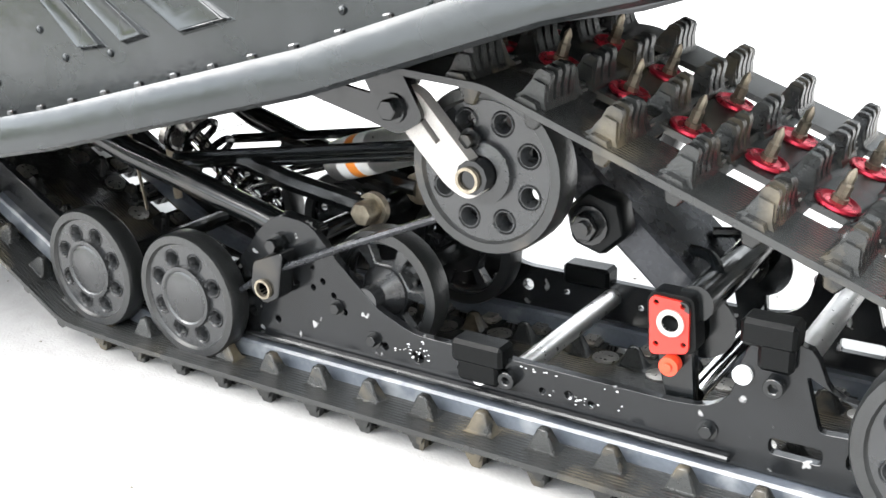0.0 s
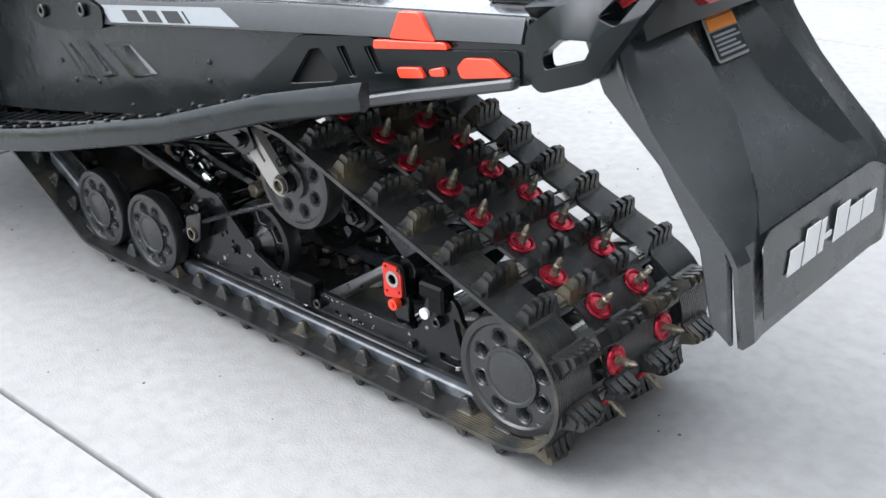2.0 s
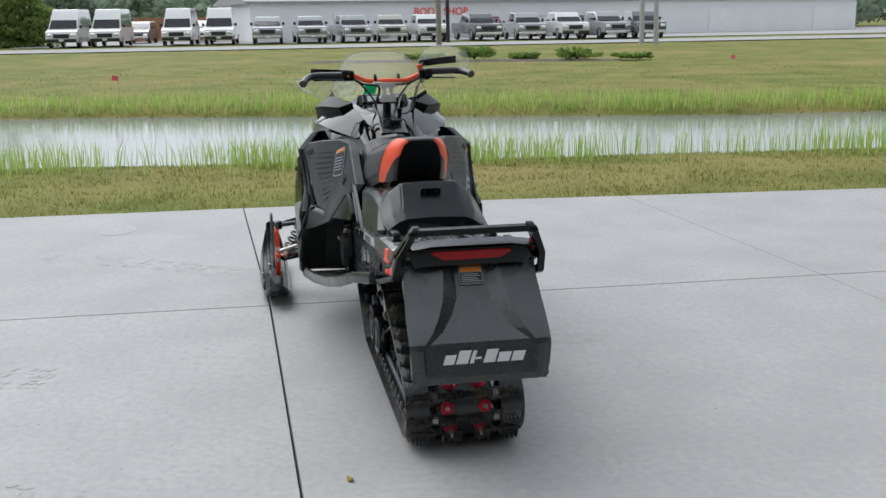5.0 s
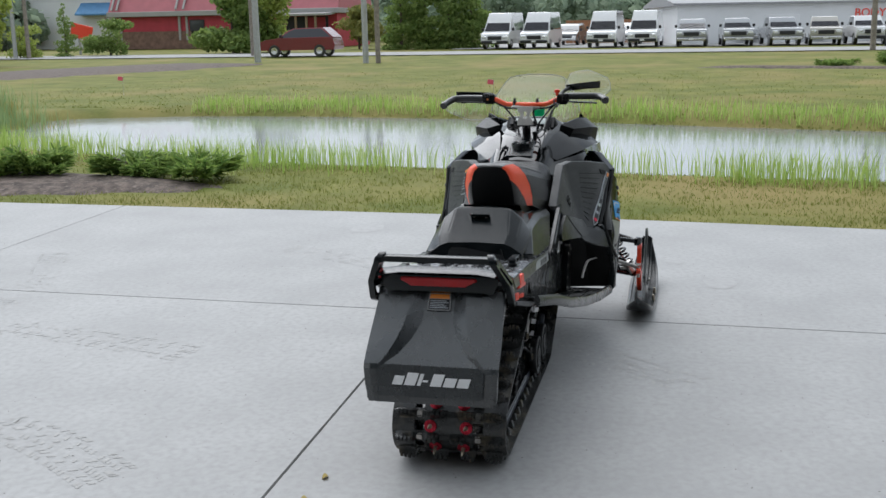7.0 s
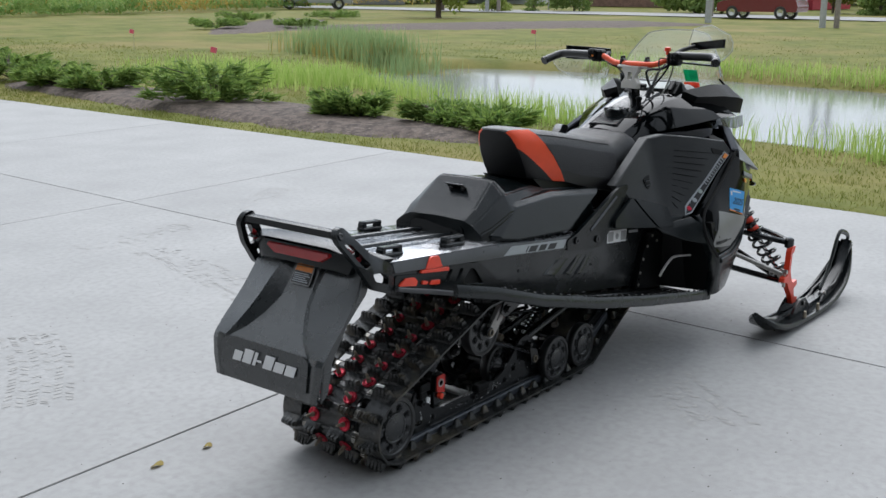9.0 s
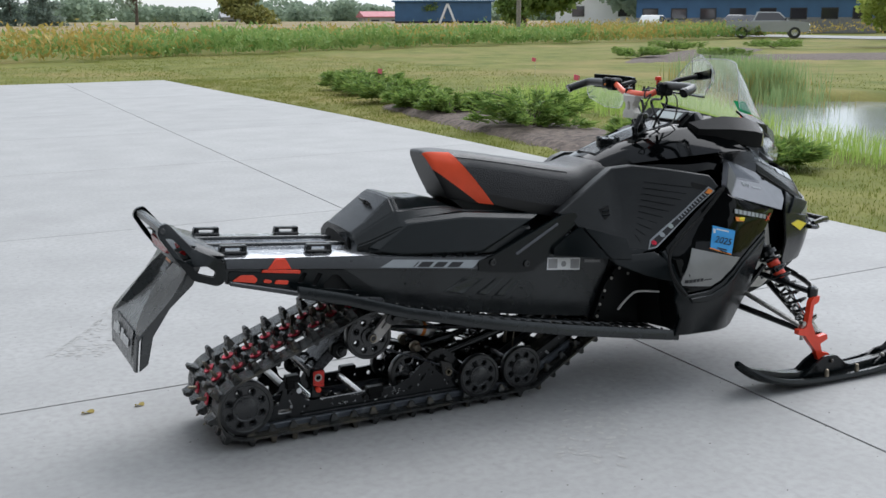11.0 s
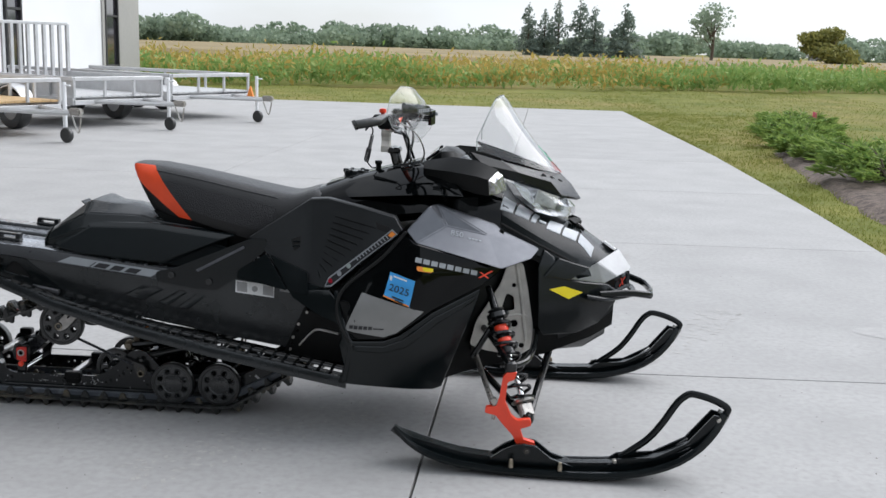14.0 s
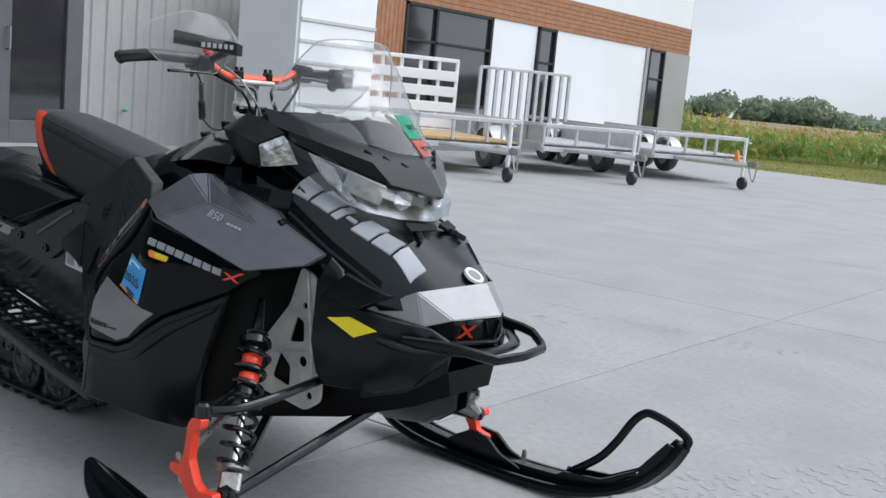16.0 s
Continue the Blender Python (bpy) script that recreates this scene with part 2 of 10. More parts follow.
def ribbed(m, period, depth=0.4):
    """Adds fine ribs along the track to a material's relief."""
    n, l = m.node_tree.nodes, m.node_tree.links
    w, b, g = n.new("ShaderNodeTexWave"), n.new("ShaderNodeBump"), n.new("ShaderNodeNewGeometry")
    w.bands_direction = "Y"
    w.inputs["Scale"].default_value = 2 * math.pi / (20 * period)
    b.inputs["Strength"].default_value, b.inputs["Distance"].default_value = depth, 0.002
    l.new(g.outputs["Position"], w.inputs["Vector"])
    l.new(w.outputs["Fac"], b.inputs["Height"])
    l.new(b.outputs["Normal"], n["Principled BSDF"].inputs["Normal"])
    return m


M_BELT = ribbed(material("ribbed_track_belt", (0.019, 0.02, 0.0197), 0.26, vary=0.3, scale=9, stain=(0.15, 0.125, 0.082), stain_scale=7, stain_low=0.52, stain_high=0.8, spec=0.65), 0.005)


# ---- mesh tools ----
def finish(bm, angle=34, clean=True):
    if clean:
        bmesh.ops.recalc_face_normals(bm, faces=bm.faces)
    lim = radians(angle)
    for f in bm.faces:
        f.smooth = True
    for e in bm.edges:
        e.smooth = len(e.link_faces) == 2 and e.calc_face_angle(0) < lim
    return bm


def thing(name, label, category, at=(0, 0, 0), group="", kind=""):
    return tagged(pose_at(new(name), at), label, category, group, kind)


def pose_at(ob, at):
    ob.matrix_world = Matrix.Translation(at)
    return ob


def part(name, bm, mat, parent, label="", angle=34, keep=False):
    """Link a bmesh as one mesh object under a thing or a part; the mesh is given in the thing's own space."""
    finish(bm, angle)
    me = bpy.data.meshes.new(name)
    bm.to_mesh(me)
    bm.free() if not keep else None
    me.materials.append(mat)
    ob = new(name, me)
    ob.parent = parent
    if label:
        ob["label"] = label
    return ob


def mirrored(bm):
    b = bm.copy()
    for v in b.verts:
        v.co.y = -v.co.y
    bmesh.ops.reverse_faces(b, faces=b.faces)
    return b


def both(name, bm, mat, parent, label="", angle=34):
    """The part on the left and its mirror image on the right; parent may be a pair."""
    pl, pr = parent if isinstance(parent, tuple) else (parent, parent)
    m = mirrored(bm)
    return part(name, bm, mat, pl, label, angle), part(name, m, mat, pr, label, angle)


def join(*bms):
    out = bmesh.new()
    for b in bms:
        me = bpy.data.meshes.new("tmp")
        b.to_mesh(me)
        b.free()
        out.from_mesh(me)
        bpy.data.meshes.remove(me)
    return out


def moved(bm, m):
    bmesh.ops.transform(bm, matrix=m, verts=bm.verts)
    return bm


def bevelled(bm, width, segments=1, angle=30):
    if width:
        es = [e for e in bm.edges if len(e.link_faces) == 2 and e.calc_face_angle(0) > radians(angle)]
        bmesh.ops.bevel(bm, geom=es, offset=width, segments=segments, affect="EDGES", clamp_overlap=True)
    return bm


def box(centre, size, turn=(0, 0, 0), bevel=0.003, segments=1):
    bm = bmesh.new()
    bmesh.ops.create_cube(bm, size=1)
    for v in bm.verts:
        v.co = Vector((v.co.x * size[0], v.co.y * size[1], v.co.z * size[2]))
    bevelled(bm, bevel, segments)
    return moved(bm, pose(*centre, *turn))


def rounded(points, radius, steps=4):
    """A polygon with its corners rounded."""
    out, n = [], len(points)
    for i in range(n):
        p, a, b = (Vector((*points[k % n], 0)) for k in (i, i - 1, i + 1))
        da, db = (a - p), (b - p)
        r = min(radius, da.length * 0.45, db.length * 0.45)
        a, b = p + da.normalized() * r, p + db.normalized() * r
        for k in range(steps + 1):
            t = k / steps
            q = a * (1 - t) ** 2 + p * 2 * t * (1 - t) + b * t * t
            out.append((q.x, q.y))
    return out


def circle(cx, cz, r, n=12, start=0.0):
    return [(cx + r * math.cos(start + 2 * math.pi * k / n), cz + r * math.sin(start + 2 * math.pi * k / n)) for k in range(n)]


def filled(outer, holes=()):
    bm = bmesh.new()
    es = []
    for loop in (outer, *holes):
        vs = [bm.verts.new((x, 0, z)) for x, z in loop]
        es += [bm.edges.new((vs[k], vs[(k + 1) % len(vs)])) for k in range(len(vs))]
    bmesh.ops.triangle_fill(bm, edges=es, use_beauty=True, use_dissolve=False)
    return bm


def prism(outer, y0, y1, holes=(), bevel=0.0):
    """A plate: a polygon in x and z, with holes right through it, from y0 to y1."""
    bm = filled(outer, holes)
    for v in bm.verts:
        v.co.y = y0
    top = bmesh.ops.extrude_face_region(bm, geom=bm.faces[:])
    for v in top["geom"]:
        if isinstance(v, bmesh.types.BMVert):
            v.co.y = y1
    bmesh.ops.recalc_face_normals(bm, faces=bm.faces)
    return bevelled(bm, bevel)


def loft(loops, caps=True, closed=True, keep=None):
    """A skin over loops of equally many points."""
    bm = bmesh.new()
    rows = [[bm.verts.new(p) for p in lp] for lp in loops]
    n = len(rows[0])
    for i in range(len(rows) - 1):
        for j in range(n if closed else n - 1):
            if keep and not keep(i, j):
                continue
            q = (rows[i][j], rows[i][(j + 1) % n], rows[i + 1][(j + 1) % n], rows[i + 1][j])
            bm.faces.new(q)
    if caps and closed:
        for r in (rows[0], rows[-1]):
            bm.faces.new(r)
    bmesh.ops.delete(bm, geom=[v for v in bm.verts if not v.link_faces], context="VERTS")
    bmesh.ops.remove_doubles(bm, verts=bm.verts, dist=1e-5)
    return bm


def tube(points, r, n=10, closed=False, caps=True, squash=1.0):
    """A round bar along a line of points; r one radius or one a point."""
    pts = [Vector(p) for p in points]
    rs = r if isinstance(r, (list, tuple)) else [r] * len(pts)
    loops, up = [], None
    for i, p in enumerate(pts):
        a = pts[i - 1] if i or closed else p
        b = pts[(i + 1) % len(pts)] if i < len(pts) - 1 or closed else p
        d = (b - a).normalized()
        if up is None:
            up = d.orthogonal().normalized() if abs(d.z) > 0.9 else Vector((0, 0, 1))
        s = d.cross(up).normalized()
        u = s.cross(d).normalized()
        up = u
        loops.append([p + (s * math.cos(2 * math.pi * k / n) + u * squash * math.sin(2 * math.pi * k / n)) * rs[i] for k in range(n)])
    if closed:
        loops.append(loops[0])
    return loft(loops, caps=caps and not closed)


def smooth_line(points, steps=6, closed=False):
    """More points along a curve through the given ones."""
    p = [Vector(q) for q in points]
    n, out = len(p), []
    for i in range(n if closed else n - 1):
        a, b, c, d = (p[(i + k) % n] if closed else p[min(max(i + k, 0), n - 1)] for k in (-1, 0, 1, 2))
        for k in range(steps):
            t = k / steps
            out.append(0.5 * (2 * b + (c - a) * t + (2 * a - 5 * b + 4 * c - d) * t * t + (3 * b - a - 3 * c + d) * t ** 3))
    if not closed:
        out.append(p[-1])
    return out


def lathe(profile, centre, axis="y", n=32):
    """A turned body: (radius, height along the axis) pairs."""
    loops = []
    for r, h in profile:
        lp = []
        for k in range(n):
            a = 2 * math.pi * k / n
            u, w = max(r, 1e-4) * math.cos(a), max(r, 1e-4) * math.sin(a)
            q = {"y": (u, h, w), "x": (h, u, w), "z": (u, w, h)}[axis]
            lp.append((centre[0] + q[0], centre[1] + q[1], centre[2] + q[2]))
        loops.append(lp)
    return loft(loops, caps=False)


def rod(a, b, r, n=10):
    return tube([a, b], r, n)


def hex_bolt(centre, r, h, side=1):
    """A hexagon head on its washer, its axis along y."""
    x, y, z = centre
    head = prism(circle(x, z, r, 6), y, y + side * h, bevel=r * 0.12)
    washer = prism(circle(x, z, r * 1.35, 14), y - side * 0.001, y + side * h * 0.25)
    return join(head, washer)


def cap_screw(centre, r, h, side=1):
    x, y, z = centre
    lo, hi = sorted((y, y + side * h))
    ring = prism(circle(x, z, r, 16), lo, hi, [circle(x, z, r * 0.5, 6)], bevel=r * 0.08)
    return join(ring, prism(circle(x, z, r * 0.55, 6), min(y, y + side * h * 0.5), max(y, y + side * h * 0.5)))


def coil(a, b, r, wire, turns, n_seg=16):
    a, b = Vector(a), Vector(b)
    d = (b - a)
    u = d.normalized().orthogonal().normalized()
    w = d.normalized().cross(u)
    total = int(turns * n_seg)
    return tube([a + d * (k / total) + (u * math.cos(2 * math.pi * k / n_seg) + w * math.sin(2 * math.pi * k / n_seg)) * r for k in range(total + 1)], wire, 7)


def lettering(text, size, m, depth=0.0006):
    """Built-in letters as a mesh, laid in the pose m (they lie in its x and y)."""
    cu = bpy.data.curves.new("letters", "FONT")
    cu.body, cu.size, cu.extrude, cu.align_x, cu.align_y = text, size, depth, "CENTER", "CENTER"
    cu.resolution_u = 3
    ob = bpy.data.objects.new("letters", cu)
    scene.collection.objects.link(ob)
    me = bpy.data.meshes.new_from_object(ob.evaluated_get(bpy.context.evaluated_depsgraph_get()))
    bm = bmesh.new()
    bm.from_mesh(me)
    bpy.data.objects.remove(ob)
    bpy.data.curves.remove(cu)
    bpy.data.meshes.remove(me)
    return moved(bm, m)


def raw_mesh(name, verts, faces, mat, parent=None, smooth=False):
    """A big mesh straight from arrays."""
    me = bpy.data.meshes.new(name)
    me.from_pydata(verts, [], faces)
    me.materials.append(mat)
    if smooth:
        me.polygons.foreach_set("use_smooth", [True] * len(me.polygons))
    ob = new(name, me)
    if parent:
        ob.parent = parent
    return ob


# ---- the setting: concrete pad, lawn, pond, road ----
M_CONCRETE = material("broom_finished_concrete", (0.352, 0.349, 0.344), 0.72, vary=0.09, scale=1.9, bump=0.13, bump_scale=240, stain=(0.285, 0.281, 0.272),
                      stain_scale=34.0, stain_low=0.44, stain_high=0.86, per_object=0.03)
M_JOINT = material("joint_dirt", (0.06, 0.055, 0.05), 0.9, vary=0.3, scale=20)
M_GRASS = material("mown_lawn", (0.135, 0.165, 0.034), 0.85, vary=0.25, vary2=(0.205, 0.2, 0.055), scale=0.9, bump=0.25, bump_scale=60,
                   stain=(0.255, 0.2, 0.08), stain_scale=0.22, stain_low=0.48, stain_high=0.75, spec=0.1)
M_WATER = material("pond_water", (0.21, 0.225, 0.23), 0.12, bump=0.22, bump_scale=9.0)
M_ASPHALT = material("grey_asphalt", (0.33, 0.325, 0.315), 0.9, vary=0.12, scale=2, bump=0.2, bump_scale=80)
M_MULCH = material("brown_wood_mulch", (0.105, 0.08, 0.066), 0.95, vary=0.6, scale=9, bump=1.0, bump_scale=30, stain=(0.2, 0.16, 0.135), stain_scale=22, stain_low=0.55, stain_high=0.7)
L_GRASS = leafy("grass_blades", (0.165, 0.205, 0.042), (0.25, 0.25, 0.068), 0.45)
L_REED = leafy("reed_blades", (0.29, 0.44, 0.085), (0.5, 0.6, 0.2), 0.5)
L_WEED = leafy("tall_weeds", (0.17, 0.31, 0.08), (0.34, 0.42, 0.14), 0.35)
L_CATTAIL = leafy("cattail_leaves", (0.23, 0.35, 0.15), (0.36, 0.44, 0.2), 0.45)
L_GOLD = leafy("golden_weeds", (0.54, 0.38, 0.105), (0.36, 0.32, 0.10), 0.35)
L_JUNIPER = leafy("juniper_sprays", (0.1, 0.19, 0.045), (0.34, 0.45, 0.115), 0.4)
L_TREE = leafy("broadleaf_crown", (0.15, 0.235, 0.065), (0.29, 0.37, 0.11), 0.45)
L_LIME = leafy("light_green_crown", (0.25, 0.33, 0.075), (0.42, 0.47, 0.13), 0.5)
# pine and horizon leaves: distance haze is put into these pale, greyed colours
L_PINE = leafy("haze_tinted_pine", (0.16, 0.215, 0.18), (0.25, 0.30, 0.245), 0.5)
L_HAZE = leafy("haze_tinted_crown", (0.23, 0.30, 0.22), (0.32, 0.39, 0.28), 0.5)
L_YELLOW = leafy("yellowing_crown", (0.18, 0.20, 0.06), (0.32, 0.30, 0.09), 0.3)
M_BARK = material("bark", (0.11, 0.085, 0.065), 0.9, vary=0.4, scale=18, bump=0.8, bump_scale=40)

rng = np.random.default_rng(7)


def pad_edge(y):
    """The line where the concrete meets the lawn."""
    return np.interp(y, [-30, -3.55, -1, 0, 2.5, 6, 11, 21.5, 40], [2.2, 4.4, 4.63, 4.72, 4.78, 4.85, 4.85, 4.55, 4.2])


def pond_near(y):
    return np.interp(y, [-40, -7, -5, 0, 4.5, 7.5, 9.6, 11.0, 12.2], [5.6, 7.5, 7.75, 8.25, 8.8, 9.7, 10.9, 12.0, 13.4])


def pond_far(y):
    return np.interp(y, [-40, -7, -2.5, 2.5, 6.5, 9.0, 11.0, 12.2], [10.0, 12.5, 13.8, 15.4, 16.0, 16.0, 15.3, 13.4])


def ground_height(x, y):
    z = np.full(np.shape(x), -0.03)
    inside = (x < pad_edge(y) - 0.06) & (y < 21.3)
    z = np.where(inside, -0.16, z)
    a, b = pond_near(y), pond_far(y)
    d = np.where(y < 12.2, np.minimum(x - a, b - x), -5.0)
    bank = np.clip((d + 0.9) / 1.6, 0, 1)
    z = z - 0.42 * bank * bank * (3 - 2 * bank)
    far = np.clip((x - 17) / 38, 0, 1)
    return z - 0.12 * far * far * (3 - 2 * far)


def ground_sheet():
    def axis(near_lo, near_hi, step, far):
        core = list(np.arange(near_lo, near_hi, step))
        out, d = [], step
        x = near_hi
        while x < far:
            out.append(x)
            d *= 1.16
            x += d
        low, d, x = [], step, near_lo
        while x > -far:
            d *= 1.16
            x -= d
            low.append(x)
        return np.array(low[::-1] + core + out)
    xs, ys = axis(2, 20, 0.2, 2500), axis(-10, 26, 0.3, 2500)
    gx, gy = np.meshgrid(xs, ys, indexing="ij")
    gz = ground_height(gx, gy) + np.where(gx > pad_edge(gy), rng.normal(0, 0.008, gx.shape), 0)
    verts = np.stack([gx, gy, gz], -1).reshape(-1, 3)
    n, m = len(xs), len(ys)
    i, j = np.meshgrid(np.arange(n - 1), np.arange(m - 1), indexing="ij")
    k = (i * m + j).reshape(-1)
    faces = np.stack([k, k + m, k + m + 1, k + 1], -1)
    ob = raw_mesh("ground", verts.tolist(), faces.tolist(), M_GRASS, smooth=True)
    return tagged(ob, "mown olive-green lawn with dry patches round the pad", "lawn", kind="structure")


ground_sheet()
water = raw_mesh("water", [(4, -45, -0.2), (17.5, -45, -0.2), (17.5, 12.8, -0.2), (4, 12.8, -0.2)], [(0, 1, 2, 3)], M_WATER)
tagged(water, "still grey pond water reflecting the sky", "water", kind="structure")


def strip(name, pts, z, mat, label, category):
    """A flat band laid on the ground, from pairs of points."""
    v = [(x, y, z) for x, y in pts]
    n = len(v) // 2
    ob = raw_mesh(name, v, [(2 * k, 2 * k + 1, 2 * k + 3, 2 * k + 2) for k in range(n - 1)], mat)
    return tagged(ob, label, category, kind="structure")


strip("road", [(58.0, -400), (66, -400), (57, -30), (65, -30), (58, 40), (66, 40), (66, 400), (74, 400)], -0.10, M_ASPHALT, "pale grey asphalt road beyond the lawn", "road")
strip("parking_lot", [(72, -200), (110, -200), (72, 16), (110, 16)], -0.105, M_ASPHALT, "grey asphalt car lot full of parked vehicles", "car lot")


# the concrete slabs, with open joints between them
def slabs():
    floor = thing("pavement", "light grey broom-finished concrete pad with tooled joints", "pavement", kind="structure")
    base = bmesh.new()
    vs = [base.verts.new(p) for p in ((-30, -25, -0.05), (4.4, -25, -0.05), (4.4, 21.2, -0.05), (-30, 21.2, -0.05))]
    base.faces.new(vs)
    part("joint_bed", base, M_JOINT, floor, "dark dirt in the joints")
    ys = [-24.5, -21.4, -18.2, -15, -11.8, -8.6, -5.45, -2.34, 0.58, 3.82, 6.9, 10.0, 13.1, 16.2, 18.9, 21.5]
    xs = [-30, -22.3, -19.3, -16.3, -13.3, -10.25, -7.2, -4.18, -1.15, 1.868, 9]
    tilt = 0.021
    for i in range(len(xs) - 1):
        for j in range(len(ys) - 1):
            pts = []
            for a, b, sx, sy in ((i, j, 1, 1), (i + 1, j, -1, 1), (i + 1, j + 1, -1, -1), (i, j + 1, 1, -1)):
                gx, gy = 0.004 if abs(xs[a] - 1.868) < 0.01 else 0.0025, 0.004 if abs(ys[b] - 0.58) < 0.01 else 0.0025
                x, y = xs[a] + sx * gx, ys[b] + sy * gy
                x, y = x + tilt * (y - 0.56) * (0 if a == 10 else 1), y + 0.0185 * (x - 1.87)
                if a == 10:
                    x = float(pad_edge(y))
                pts.append((x, y))
            if i == 9:
                e = [(float(pad_edge(pts[1][1] + (pts[2][1] - pts[1][1]) * k / 4)), pts[1][1] + (pts[2][1] - pts[1][1]) * k / 4) for k in range(5)]
                pts = [pts[0], *e, pts[3]]
            bm = bmesh.new()
            lo = [bm.verts.new((x, y, -0.12)) for x, y in pts]
            hi = [bm.verts.new((x, y, -0.004)) for x, y in pts]
            cx, cy = sum(p[0] for p in pts) / len(pts), sum(p[1] for p in pts) / len(pts)
            n = len(pts)
            top = []
            for x, y in pts:
                d = Vector((cx - x, cy - y)).normalized() * 0.0025
                top.append(bm.verts.new((x + d.x, y + d.y, 0.0)))
            for k in range(n):
                q = (k + 1) % n
                bm.faces.new((lo[k], lo[q], hi[q], hi[k]))
                bm.faces.new((hi[k], hi[q], top[q], top[k]))
            bm.faces.new(top)
            part("slab", bm, M_CONCRETE, floor)


slabs()


# ---- plants ----
def blades(name, x, y, z, h, w, lean, mat, label, category, kind="stuff", parent=None):
    """Bent blades rooted at the given points, all in one mesh."""
    n = len(x)
    a = rng.uniform(0, 2 * math.pi, n)
    b = rng.uniform(0, 2 * math.pi, n)
    hh = h * rng.uniform(0.55, 1.15, n)
    ww = w * rng.uniform(0.6, 1.2, n)
    ln = lean * hh * rng.uniform(0.1, 1.0, n)
    dx, dy = np.cos(a) * ww, np.sin(a) * ww
    lx, ly = np.cos(b) * ln, np.sin(b) * ln
    v = np.empty((n, 5, 3))
    v[:, 0] = np.stack([x - dx, y - dy, z], -1)
    v[:, 1] = np.stack([x + dx, y + dy, z], -1)
    v[:, 2] = np.stack([x + dx * 0.8 + lx * 0.35, y + dy * 0.8 + ly * 0.35, z + hh * 0.6], -1)
    v[:, 3] = np.stack([x - dx * 0.8 + lx * 0.35, y - dy * 0.8 + ly * 0.35, z + hh * 0.6], -1)
    v[:, 4] = np.stack([x + lx, y + ly, z + hh], -1)
    k = np.arange(n)[:, None] * 5
    quads = (k + np.array([0, 1, 2, 3])).tolist()
    tris = (k + np.array([3, 2, 4])).tolist()
    ob = raw_mesh(name, v.reshape(-1, 3).tolist(), quads + tris, mat, parent)
    return tagged(ob, label, category, kind=kind) if label else ob


def scatter(n, x0, x1, y0, y1):
    return rng.uniform(x0, x1, n), rng.uniform(y0, y1, n)


# lawn near the pad
gx, gy = scatter(70000, 0, 1, -9, 22)
gx = pad_edge(gy) + 0.01 + gx ** 1.25 * 3.6
ok = gx < pond_near(gy) - 0.1
blades("grass", gx[ok], gy[ok], ground_height(gx, gy)[ok] - 0.012, 0.042, 0.004, 0.8, L_GRASS, "short uneven grass along the concrete edge", "grass")
gx, gy = scatter(26000, 4.5, 14, 10.5, 40)
ok = gx > pad_edge(gy) + 0.05
blades("grass", gx[ok], gy[ok], ground_height(gx, gy)[ok] - 0.012, 0.042, 0.008, 0.8, L_GRASS, "mown grass beyond the shrub bed", "grass")
gx, gy = scatter(12000, -12, 6, 21.5, 31)
blades("grass", gx, gy, ground_height(gx, gy) - 0.012, 0.042, 0.01, 0.8, L_GRASS, "mown grass between pad and field", "grass")
gx, gy = scatter(17000, 0, 1, -16, 16)
gx = pond_far(np.minimum(gy, 9)) + 0.2 + gx ** 2 * 18
blades("grass", gx, gy, ground_height(gx, gy) - 0.012, 0.035, 0.012, 0.7, L_GRASS, "mown grass on the far bank", "grass")

# reeds round the pond
ry = rng.uniform(-16, 9.6, 9500)
clump = 0.5 + 0.5 * np.sin(ry * 2.1 + 1.3 * np.sin(ry * 0.9))
rx = pond_near(ry) - 1.0 + rng.normal(0, 0.26, ry.size) + 0.25 * (1 - clump)
ok = rng.uniform(0, 1, ry.size) < 0.25 + 0.75 * clump ** 1.2
blades("reeds", rx[ok], ry[ok], ground_height(rx, ry)[ok] - 0.02, 0.34, 0.005, 0.35, L_REED, "bright green reeds on the near bank of the pond", "reeds")
ry = rng.uniform(-18, 9.0, 5000)
rx = pond_far(ry) + 0.3 + np.abs(rng.normal(0, 0.6, ry.size))
blades("reeds", rx, ry, ground_height(rx, ry) - 0.02, 0.26, 0.009, 0.4, L_REED, "thin green reeds on the far bank of the pond", "reeds")
along = rng.uniform(0, 1, 3000)
rx, ry = 13.4 + 2.3 * along + rng.normal(0, 0.4, 3000), 11.0 + 4.6 * along + rng.normal(0, 0.5, 3000)
blades("cattails", rx[:1500], ry[:1500], ground_height(rx[:1500], ry[:1500]) - 0.02, 0.42, 0.009, 0.35, L_GOLD, "dry brown stems at the foot of the cattails", "cattails")
blades("cattails", rx, ry, ground_height(rx, ry) - 0.02, 0.66, 0.008, 0.22, L_CATTAIL, "tall blue-green cattails at the end of the pond", "cattails")
rx, ry = rng.normal(9.3, 0.6, 2200), rng.normal(10.6, 1.3, 2200)
blades("reeds", rx, ry, ground_height(rx, ry) - 0.02, 0.34, 0.008, 0.4, L_REED, "low bright green reeds behind the shrubs", "reeds")


# the tall weeds of the field
def field_line(x):
    return np.interp(x, [-60, -8, 1, 10, 22, 60], [20, 28.5, 33, 38, 44, 58])


